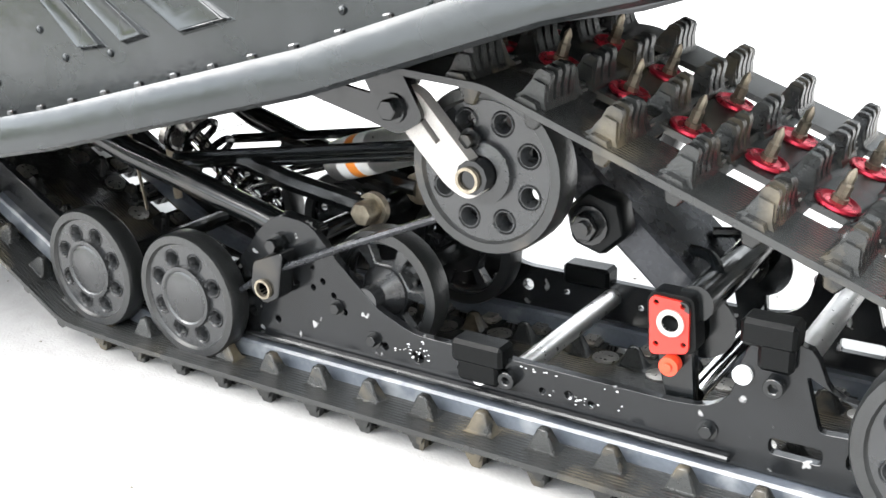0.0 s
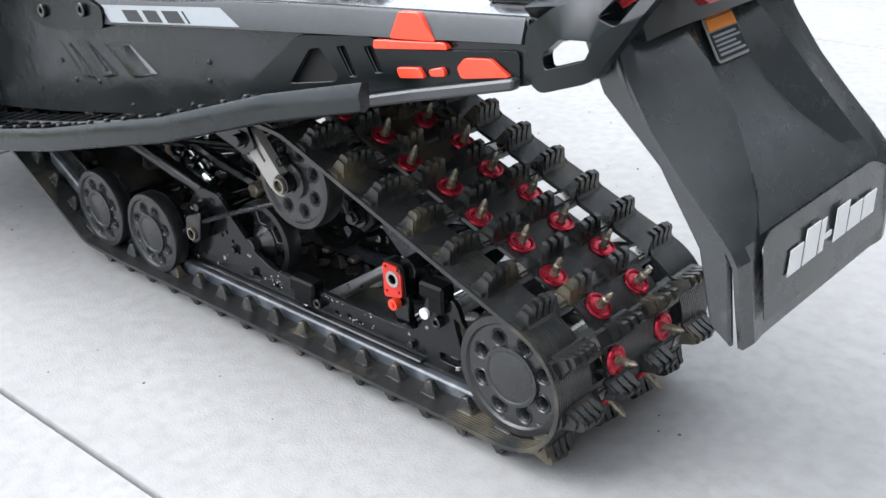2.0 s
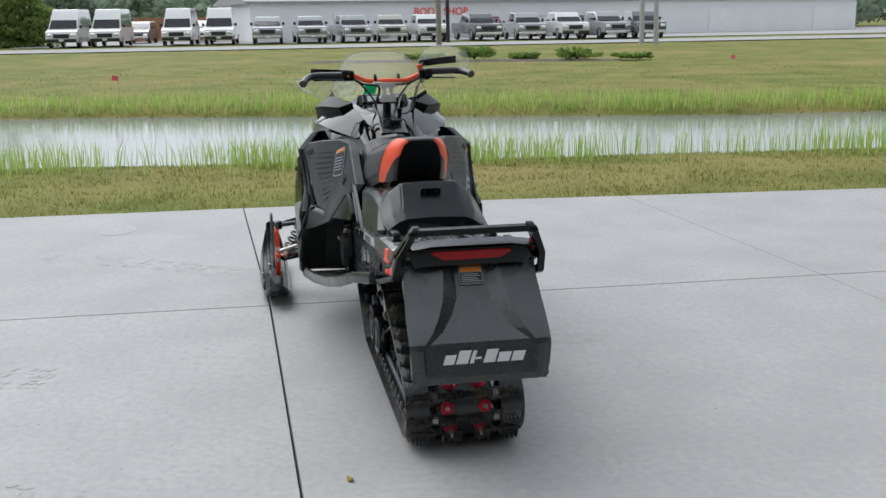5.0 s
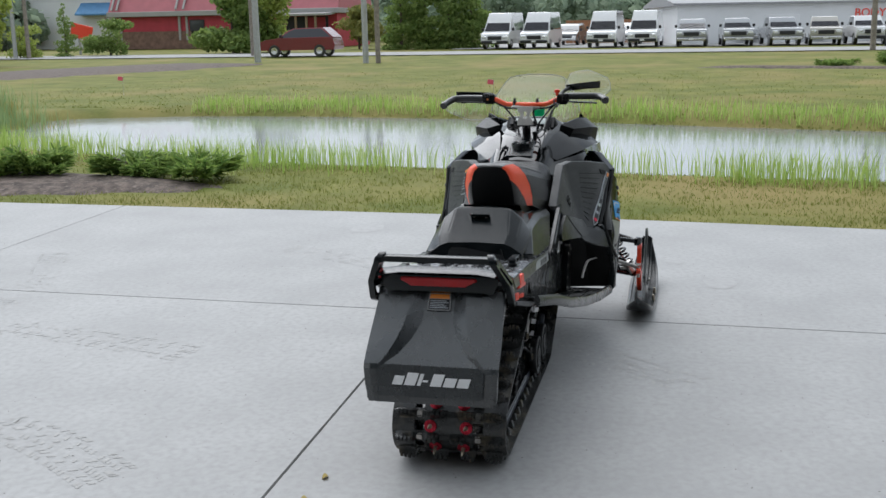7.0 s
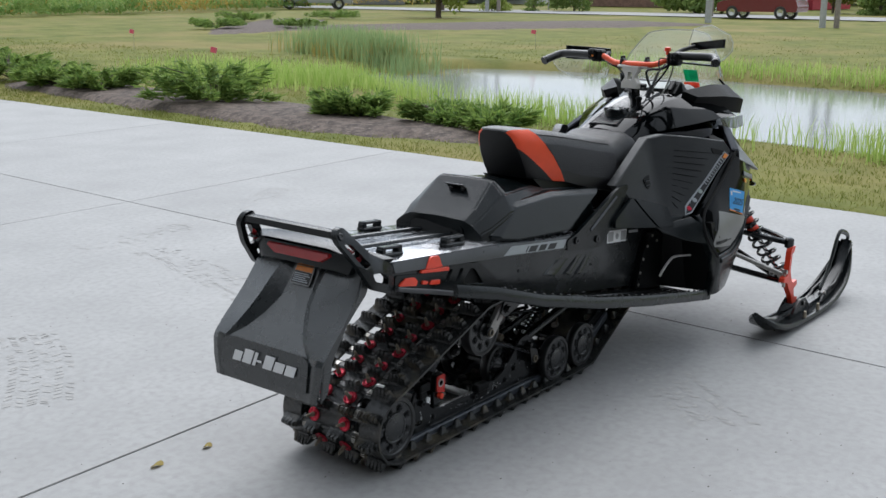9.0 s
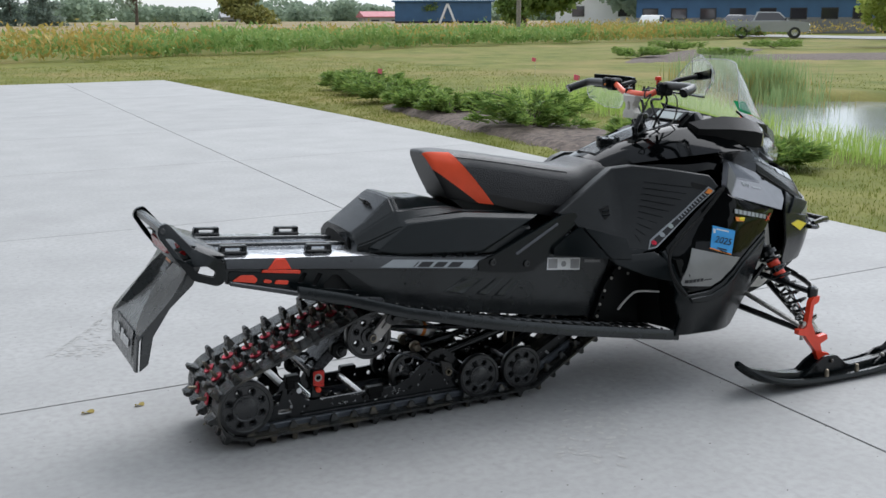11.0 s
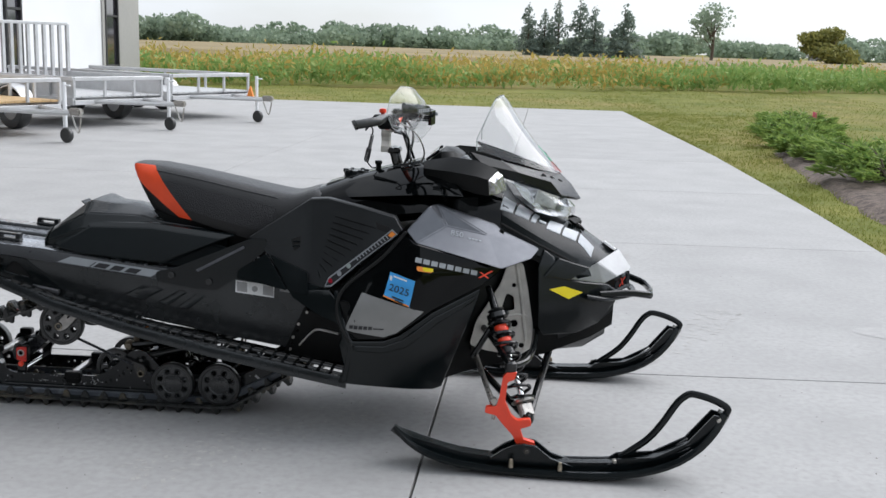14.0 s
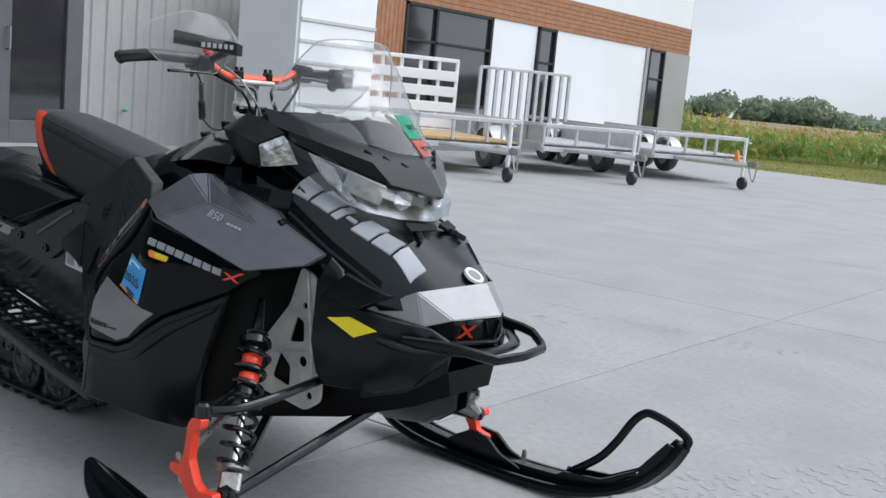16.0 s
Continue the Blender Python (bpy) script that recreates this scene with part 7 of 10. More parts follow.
# side lamp pods and dash
pods = both("side_pod", loft([[(1.80, 0.2, 0.935), (1.80, 0.215, 0.965), (1.80, 0.15, 0.985), (1.80, 0.14, 0.945)], [(1.90, 0.27, 0.915), (1.90, 0.285, 0.965), (1.90, 0.225, 1.01), (1.90, 0.19, 0.92)], [(1.99, 0.3, 0.892), (1.99, 0.31, 0.955), (1.99, 0.255, 1.003), (1.99, 0.21, 0.90)],
                               [(2.035, 0.3, 0.888), (2.03, 0.312, 0.945), (2.06, 0.252, 0.975), (2.075, 0.222, 0.90)]]), M_PLASTIC_DARK, SLED, "satin black side lamp pod", angle=25)
both("pod_lens", loft([[(2.036, 0.297, 0.892), (2.031, 0.307, 0.942), (2.061, 0.254, 0.968), (2.075, 0.227, 0.903)], [(2.058, 0.288, 0.893), (2.052, 0.295, 0.932), (2.08, 0.255, 0.955), (2.095, 0.233, 0.903)]]), material("pod_glass", (0.36, 0.365, 0.37), 0.12, 0.9, vary=0.6, scale=45, bump=0.4, bump_scale=60, coat=1.0), pods, "clear pod lens", angle=10)
both("wind_deflector", thick(loft([[(1.86, 0.25, 0.88), (1.93, 0.315, 0.88), (2.0, 0.325, 0.885)], [(1.88, 0.26, 0.84), (1.94, 0.325, 0.835), (2.0, 0.33, 0.84)]], caps=False, closed=False), 0.002), M_DEFLECT, pods)
both("body_wing", loft([[(1.50, 0.12, 0.87), (1.53, 0.165, 0.845), (1.52, 0.1, 0.895)], [(1.68, 0.18, 0.915), (1.72, 0.265, 0.872), (1.70, 0.13, 0.95)], [(1.80, 0.225, 0.93), (1.84, 0.305, 0.885), (1.82, 0.165, 0.965)], [(1.90, 0.26, 0.94), (1.95, 0.32, 0.885), (1.92, 0.2, 0.965)]]), M_GLOSS, SLED, "gloss black shoulder wing", angle=20)
DASH = part("dash_hood", loft([[(1.80, -0.10, 0.955), (1.80, 0.10, 0.955), (1.80, 0.115, 0.972), (1.80, -0.115, 0.972)], [(1.855, -0.13, 0.955), (1.855, 0.13, 0.955), (1.855, 0.115, 1.016), (1.855, -0.115, 1.016)], [(1.91, -0.14, 0.95), (1.91, 0.14, 0.95), (1.90, 0.09, 1.016), (1.90, -0.09, 1.016)], [(1.98, -0.15, 0.92), (1.98, 0.15, 0.92), (1.98, 0.06, 0.965), (1.98, -0.06, 0.965)]]), M_PLASTIC_DARK, SLED, "satin black dash hood")
part("display", moved(box((0, 0, 0), (0.004, 0.15, 0.042), bevel=0.006), pose(1.818, 0, 1.0, 0, 52, 0)), M_SCREEN, DASH, "grey-green display screen")
both("display_surround", moved(box((0, 0, 0), (0.01, 0.02, 0.06), bevel=0.004), pose(1.822, 0.09, 1.0, 0, 52, 0)), M_GLOSS, DASH)
part("fuel_cap", lathe([(0, 0.925), (0.042, 0.925), (0.045, 0.915), (0.045, 0.89), (0, 0.89)], (1.53, 0, 0.0), "z", 18), M_PLASTIC, SLED, "black fuel cap")
for k in range(6):
    a = math.pi * k / 3
    part("cap_grip", box((1.53 + 0.038 * math.cos(a), 0.038 * math.sin(a), 0.922), (0.02, 0.012, 0.014), (0, 0, math.degrees(a)), bevel=0.003), M_PLASTIC, SLED)
part("console", loft([[(x, -w, z), (x, w, z), (x, w * 0.7, z + 0.022), (x, -w * 0.7, z + 0.022)] for x, w, z in ((1.43, 0.08, 0.855), (1.55, 0.075, 0.895), (1.66, 0.07, 0.925), (1.78, 0.08, 0.955))]), M_PLASTIC, SLED, "satin black console")

# -- seat --
SEAT = [((0.70, 0.92), (0.785, 0.757), 0.082), ((0.715, 0.928), (0.82, 0.748), 0.1), ((0.79, 0.925), (0.945, 0.73), 0.134), ((0.95, 0.9), (1.06, 0.698), 0.144), ((1.12, 0.868), (1.17, 0.672), 0.152), ((1.26, 0.842), (1.262, 0.662), 0.158),
        ((1.32, 0.838), (1.335, 0.695), 0.158), ((1.39, 0.858), (1.405, 0.745), 0.15), ((1.44, 0.845), (1.45, 0.785), 0.14), ((1.48, 0.812), (1.478, 0.8), 0.125)]
PROF = [(0.0, 0.0), (0.35, 0.003), (0.58, 0.02), (0.76, 0.1), (0.9, 0.26), (1.0, 0.5), (1.03, 0.78), (1.0, 1.0)]


def seat_rows(rows):
    loops = []
    for (xt, zt), (xb, zb), w in rows:
        half = [(xt + (xb - xt) * d, w * u, zt + (zb - zt) * d) for u, d in PROF]
        loops.append(half + [(x, -y, z) for x, y, z in half[:0:-1]])
    return loops


def finer_loops(loops, n=3):
    out = []
    for i in range(len(loops) - 1):
        a, b, c, d = loops[max(i - 1, 0)], loops[i], loops[i + 1], loops[min(i + 2, len(loops) - 1)]
        for k in range(n):
            t = k / n
            row = []
            for pa, pb, pc, pd in zip(a, b, c, d):
                pa, pb, pc, pd = map(Vector, (pa, pb, pc, pd))
                row.append(0.5 * (2 * pb + (pc - pa) * t + (2 * pa - 5 * pb + 4 * pc - pd) * t * t + (3 * pb - pa - 3 * pc + pd) * t ** 3))
            out.append(row)
    return out + [loops[-1]]


s_loops = seat_rows(SEAT)
SEATP = part("seat", loft(finer_loops(s_loops[2:])), M_VINYL, SLED, "black vinyl rider seat with orange-red rear corners", angle=50)
n_half = len(PROF)
n_all = len(s_loops[0])
rear = finer_loops(s_loops[:3])
part("seat_rear", loft(rear, keep=lambda i, j: j < 2 or j >= n_all - 2), M_VINYL, SEATP)
def rear_side(front):
    """The seat's rear flank, cut along a slanting seam: the part before the seam, or that behind it."""
    bm = loft(rear, caps=False, keep=lambda i, j: 2 <= j < n_half - 1)
    bmesh.ops.bisect_plane(bm, geom=bm.verts[:] + bm.edges[:] + bm.faces[:], plane_co=(0.735, 0, 0.86), plane_no=(0.103, 0, 0.131), clear_inner=front, clear_outer=not front)
    return bm


both("seat_corner", rear_side(True), M_ORANGE, SEATP, "orange-red seat corner", angle=50)
both("seat_rear_flank", rear_side(False), M_VINYL, SEATP, angle=50)
both("seat_patch", loft([[(x, y + 0.002, z) for x, y, z in lp[4:7]] for lp in finer_loops(s_loops[2:6])], caps=False, closed=False), material("ribbed_vinyl", (0.014, 0.014, 0.016), 0.6, bump=0.5, bump_scale=240), SEATP, "ribbed side patch")
both("seat_seam", tube([lp[3] for lp in finer_loops(s_loops[2:6])] + [s_loops[5][5], s_loops[5][7]], 0.002, 5), M_INK, SEATP)
part("seat_base", loft([[(0.79, -0.105, 0.755), (0.79, 0.105, 0.755), (0.86, 0.115, 0.70), (0.86, -0.115, 0.70)], [(0.95, -0.11, 0.73), (0.95, 0.11, 0.73), (0.97, 0.115, 0.66), (0.97, -0.115, 0.66)], [(1.2, -0.12, 0.665), (1.2, 0.12, 0.665), (1.2, 0.12, 0.6), (1.2, -0.12, 0.6)]]), M_PLASTIC_DARK, SEATP)

# -- seams and facets of the side panels --
both("panel_seam", tube(smooth_line([(x, body_y(x, z) + 0.009, z) for x, z in ((1.765, 0.77), (1.68, 0.672), (1.55, 0.556), (1.538, 0.465), (1.585, 0.385))], 5), 0.0065, 6), M_HOLE, gloss)
both("knee_facet", sheet([(1.14, 0.57), (1.25, 0.64), (1.335, 0.523), (1.138, 0.543)], 0.012, 0.014, 2, corner=0.006), M_PLASTIC, SLED, "raised four-sided facet")
both("knee_facet", sheet([(1.262, 0.636), (1.41, 0.59), (1.415, 0.52), (1.345, 0.523)], 0.012, 0.014, 2, corner=0.006), M_PLASTIC, SLED, "raised four-sided facet")
both("knee_skirt", sheet([(1.30, 0.565), (1.40, 0.532), (1.495, 0.545), (1.555, 0.50), (1.55, 0.435), (1.45, 0.462), (1.36, 0.50)], 0.006, 0.02, 2), M_PLASTIC, SLED, "black panel above the foot well")


# -- storage box behind the seat --
def box_flank():
    """The raised arrow-shaped side of the storage box, leaning in towards its top, with chamfered edges."""
    base = [(0.438, 0.632), (0.566, 0.716), (0.81, 0.72), (1.115, 0.688), (0.862, 0.572), (0.55, 0.592), (0.447, 0.614)]
    face = [(0.462, 0.628), (0.582, 0.7), (0.802, 0.704), (1.075, 0.676), (0.85, 0.585), (0.554, 0.604), (0.47, 0.62)]
    return loft([[(x, 0.13, z) for x, z in base], [(x, 0.196 - (z - 0.58) * 0.25, z) for x, z in base], [(x, 0.219 - (z - 0.58) * 0.3, z) for x, z in face]])


# half sections of the box: across y, up z, from its foot to the middle of its lid
BOX = [(0.400, [(0.165, 0.612), (0.165, 0.638), (0.135, 0.66), (0.105, 0.672), (0, 0.676)]), (0.452, [(0.182, 0.604), (0.18, 0.655), (0.148, 0.694), (0.112, 0.708), (0, 0.712)]),
       (0.548, [(0.192, 0.6), (0.186, 0.69), (0.15, 0.742), (0.104, 0.783), (0, 0.786)]), (0.562, [(0.192, 0.6), (0.186, 0.69), (0.15, 0.745), (0.1, 0.785), (0, 0.787)]),
       (0.62, [(0.195, 0.596), (0.186, 0.69), (0.14, 0.742), (0.068, 0.77), (0, 0.774)]), (0.69, [(0.195, 0.59), (0.184, 0.69), (0.132, 0.742), (0.05, 0.767), (0, 0.77)]),
       (0.76, [(0.195, 0.582), (0.18, 0.69), (0.122, 0.738), (0.062, 0.748), (0, 0.75)]), (0.86, [(0.195, 0.574), (0.176, 0.68), (0.13, 0.712), (0.08, 0.72), (0, 0.72)]), (1.08, [(0.19, 0.556), (0.17, 0.64), (0.14, 0.67), (0.1, 0.675), (0, 0.675)])]
BOXP = part("storage_box", bevelled(loft([[(x, -y, z) for y, z in h] + [(x, y, z) for y, z in h[-2::-1]] for x, h in BOX]), 0.005, 2, 16), M_PLASTIC, SLED, "black moulded storage box behind the seat", angle=14)
both("box_flank", bevelled(box_flank(), 0.003, 1, 18), M_PLASTIC, BOXP, "raised faceted box side", angle=10)
part("latch_recess", moved(box((0, 0, 0), (0.004, 0.075, 0.05), bevel=0.003), pose(0.507, 0, 0.7545, 0, -52.5, 0)), M_PLASTIC, BOXP)
both("latch_screw", moved(lathe([(0, 0.004), (0.006, 0.004), (0.006, 0)], (0, 0, 0), "x", 12), pose(0.505, 0.024, 0.757, 0, 180 - 52, 0)), M_STEEL, BOXP)
arch = [(0.108, 0.614), (0.1, 0.65), (0.07, 0.682), (0.03, 0.69), (-0.03, 0.69), (-0.07, 0.682), (-0.1, 0.65), (-0.108, 0.614)]
part("rear_recess", loft([[(0.397 + max(0, z - 0.66) * 1.0 + d, y, z) for y, z in arch] for d in (-0.004, 0.02)]), M_HOLE, BOXP, "dark arched opening under the lid")


# -- front suspension and skis --
spindle = rounded([(2.124, 0.336), (2.157, 0.338), (2.151, 0.314), (2.128, 0.304), (2.122, 0.236), (2.144, 0.188), (2.164, 0.173), (2.208, 0.179), (2.213, 0.158), (2.176, 0.144), (2.188, 0.108), (2.226, 0.099), (2.226, 0.078), (2.172, 0.076), (2.152, 0.12), (2.121, 0.153), (2.093, 0.187), (2.056, 0.195), (2.058, 0.214), (2.094, 0.219), (2.103, 0.252), (2.111, 0.318)], 0.005, 3)
spin = both("ski_spindle", prism(spindle, 0.514, 0.537, bevel=0.005), M_RED, SLED, "orange-red painted ski spindle")
both("ball_joint", lathe([(0, 0.33), (0.018, 0.33), (0.02, 0.345), (0.02, 0.366), (0.012, 0.372), (0, 0.372)], (2.137, 0.515, 0), "z", 16), M_FRAME, spin)
both("ball_joint", lathe([(0, 0.15), (0.018, 0.152), (0.022, 0.165), (0.02, 0.182), (0, 0.19)], (2.2, 0.49, 0), "z", 16), M_FRAME, spin)
both("steering_bolt", join(rod((2.085, 0.525, 0.17), (2.085, 0.525, 0.235), 0.007), prism(circle(2.085, 0.235, 0.011, 6), 0.514, 0.536)), M_STEEL, spin)
both("lower_arm", join(rod((1.99, 0.15, 0.262), (2.19, 0.47, 0.166), 0.0125), rod((2.28, 0.09, 0.315), (2.205, 0.47, 0.166), 0.0135)), M_FRAME, SLED, "black tubular lower suspension arm")
both("upper_arm", join(tube(smooth_line([(2.03, 0.22, 0.405), (2.09, 0.36, 0.375), (2.132, 0.50, 0.352)], 5), 0.0115), tube(smooth_line([(2.22, 0.2, 0.40), (2.21, 0.36, 0.375), (2.185, 0.46, 0.358), (2.142, 0.505, 0.352)], 5), 0.0115)), M_FRAME, SLED, "black curved upper suspension arm")
both("tie_rod", rod((1.985, 0.18, 0.345), (2.08, 0.52, 0.225), 0.0095), M_STEEL, SLED, "bare steel tie rod")
both("sway_link", rod((2.0, 0.28, 0.31), (2.06, 0.33, 0.43), 0.011), M_FRAME, SLED)
# coil-over shock: built along z, then leaned into place
a, b = Vector((2.195, 0.475, 0.185)), Vector((2.045, 0.27, 0.565))
turn = (b - a).to_track_quat("Z", "Y").to_matrix().to_4x4()
place = Matrix.Translation(a) @ turn
L = (b - a).length
shock = both("front_shock", moved(lathe([(0, 0), (0.014, 0.0), (0.014, 0.03), (0.009, 0.035), (0.009, 0.2), (0.019, 0.205), (0.023, 0.21), (0.023, L - 0.12), (0.015, L - 0.1), (0.011, L)], (0, 0, 0), "z", 16), place), M_FRAME, SLED, "black coil-over front shock")
both("shock_rod", moved(lathe([(0.0098, 0.05), (0.0098, 0.2)], (0, 0, 0), "z", 12), place), M_CHROME, shock, "chrome shock rod")
both("coil_spring", moved(coil((0, 0, 0.04), (0, 0, L - 0.11), 0.036, 0.0062, 8), place), M_SPRING, shock, "black coil spring")
both("spring_seat", moved(lathe([(0.01, 0.03), (0.038, 0.032), (0.04, 0.04), (0.03, 0.045), (0.01, 0.045)], (0, 0, 0), "z", 18), place), M_STEEL, shock)
both("spring_collar", moved(lathe([(0.02, L - 0.12), (0.037, L - 0.12), (0.037, L - 0.104), (0.024, L - 0.098), (0.03, L - 0.09), (0.02, L - 0.085)], (0, 0, 0), "z", 18), place), M_FRAME, shock)
both("red_mark", moved(lathe([(0.0236, 0.235), (0.0242, 0.236), (0.0242, 0.262), (0.0236, 0.263)], (0, 0, 0), "z", 16), place), M_RED, shock, "red print on the shock body")
both("red_mark", moved(lathe([(0.0236, 0.285), (0.0242, 0.286), (0.0242, 0.308), (0.0236, 0.309)], (0, 0, 0), "z", 16), place), M_RED, shock, "red print on the shock body")
both("shock_clevis", moved(box((0, 0, 0.005), (0.05, 0.03, 0.05), bevel=0.006), place), M_STEEL, shock)

SKI_X = [1.75, 1.80, 1.87, 1.97, 2.10, 2.25, 2.40, 2.52, 2.62, 2.70, 2.77, 2.82, 2.845]
SKI_Z = [0.125, 0.088, 0.052, 0.026, 0.012, 0.008, 0.01, 0.02, 0.042, 0.075, 0.125, 0.185, 0.235]
SKI_W = [0.012, 0.046, 0.064, 0.07, 0.072, 0.075, 0.078, 0.078, 0.074, 0.068, 0.055, 0.038, 0.022]


def ski_loops(yc):
    loops = []
    for i, (x, z, w) in enumerate(zip(SKI_X, SKI_Z, SKI_W)):
        x0, x1, z0, z1 = SKI_X[max(i - 1, 0)], SKI_X[min(i + 1, 12)], SKI_Z[max(i - 1, 0)], SKI_Z[min(i + 1, 12)]
        n = Vector((-(z1 - z0), 0, x1 - x0)).normalized()
        rib = 0.025 if 2 <= i <= 9 else 0.012
        e = (0.35, 0.7)[i] if i < 2 else 1.0
        rib *= e
        prof = [(-w, 0.012), (-w * 0.92, 0.0), (-min(0.014, w * 0.4), -0.006), (0, -0.012), (min(0.014, w * 0.4), -0.006), (w * 0.92, 0.0), (w, 0.012), (w * 0.94, 0.024 * e), (w * 0.8, 0.024 * e), (w * 0.74, 0.012), (min(0.022, w * 0.6), 0.01), (min(0.017, w * 0.5), 0.012 + rib), (-min(0.017, w * 0.5), 0.012 + rib), (-min(0.022, w * 0.6), 0.01), (-w * 0.74, 0.012), (-w * 0.8, 0.024 * e), (-w * 0.94, 0.024 * e)]
        loops.append([Vector((x, yc + u, z)) + n * h for u, h in prof])
    return loops


skis = both("ski", loft(finer_loops(ski_loops(0.54), 2)), M_PLASTIC, SLED, "black moulded ski with raised edges")
for y0 in (0.512, 0.568):
    both("ski_saddle", prism(rounded([(2.06, 0.035), (2.12, 0.08), (2.17, 0.105), (2.23, 0.1), (2.28, 0.06), (2.36, 0.035)], 0.01, 3), y0 - 0.006, y0 + 0.006, [circle(2.2, 0.082, 0.006)], bevel=0.002), M_PLASTIC, skis)
    both("side_web", prism([(2.44, 0.03), (2.5, 0.072), (2.62, 0.085), (2.72, 0.14), (2.80, 0.24), (2.82, 0.235), (2.76, 0.13), (2.65, 0.07), (2.53, 0.035)], y0 - 0.004, y0 + 0.004, [[(2.53, 0.055), (2.61, 0.07), (2.6, 0.062)], [(2.66, 0.088), (2.73, 0.14), (2.73, 0.125)]]), M_PLASTIC, skis)
both("saddle_bolt", hex_bolt((2.2, 0.574, 0.082), 0.009, 0.008), M_FRAME, skis)
both("ski_handle", tube(smooth_line([(2.84, 0.54, 0.233), (2.846, 0.54, 0.256), (2.798, 0.54, 0.282), (2.735, 0.54, 0.298), (2.708, 0.54, 0.29), (2.68, 0.54, 0.26), (2.638, 0.54, 0.19), (2.59, 0.54, 0.13), (2.51, 0.54, 0.068)], 5), 0.0076, 10, squash=1.6), M_PLASTIC, skis, "black ski loop handle")
for x, z in ((2.815, 0.222), (2.49, 0.062)):
    both("handle_bolt", hex_bolt((x, 0.566, z), 0.007, 0.008), M_STEEL, skis)
for x, z in ((2.15, 0.045), (2.31, 0.043)):
    both("keel_nut", lathe([(0, z + 0.02), (0.006, z + 0.018), (0.008, z), (0.008, z - 0.01)], (x, 0.603, 0), "z", 8), M_BRASS, skis)
both("carbide_keel", tube([(1.98, 0.54, 0.01), (2.1, 0.54, -0.001 + 0.003), (2.42, 0.54, 0.003), (2.5, 0.54, 0.008)], 0.0045, 6), M_STEEL, skis)

# -- handlebar --
POST = part("steering_post", join(rod((1.70, 0, 0.90), (1.672, 0, 1.0), 0.02), box((1.672, 0, 1.005), (0.05, 0.075, 0.022), bevel=0.006)), M_FRAME, SLED, "black steering post")
riser = filled([(-0.036, 1.084), (0.036, 1.084), (0.034, 1.066), (0.022, 1.052), (0.021, 1.038), (0.036, 1.02), (0.036, 0.998), (-0.036, 0.998), (-0.036, 1.02), (-0.021, 1.038), (-0.022, 1.052), (-0.034, 1.066)], [rounded([(-0.011, 1.03), (0.011, 1.03), (0.009, 1.062), (-0.009, 1.062)], 0.005, 3)])
bmesh.ops.solidify(riser, geom=riser.faces[:], thickness=0.03)
RISER = part("bar_riser", join(moved(riser, pose(1.655, 0, 0, 0, 0, 90)), box((1.665, 0, 1.082), (0.045, 0.136, 0.014), bevel=0.005)), M_MODULE, POST, "bare aluminium handlebar riser")
both("riser_bolt", rod((1.668, 0.03, 1.008), (1.668, 0.052, 1.008), 0.009, 8), M_FRAME, RISER)
for y in (0.054, -0.054):
    part("bar_clamp", join(box((1.665, y, 1.098), (0.034, 0.016, 0.032), bevel=0.005), rod((1.655, y, 1.11), (1.655, y, 1.122), 0.005, 8), rod((1.675, y, 1.11), (1.675, y, 1.122), 0.005, 8)), M_FRAME, POST)
BAR_L = [(1.665, 0.0, 1.093), (1.665, 0.075, 1.093), (1.668, 0.105, 1.098), (1.672, 0.15, 1.117), (1.673, 0.2, 1.12)]
BAR = part("handlebar", tube(smooth_line([(x - 0.012, -y, z) for x, y, z in BAR_L[::-1]] + BAR_L[1:], 4), 0.0115, 10), M_BAR, POST, "orange-red handlebar")
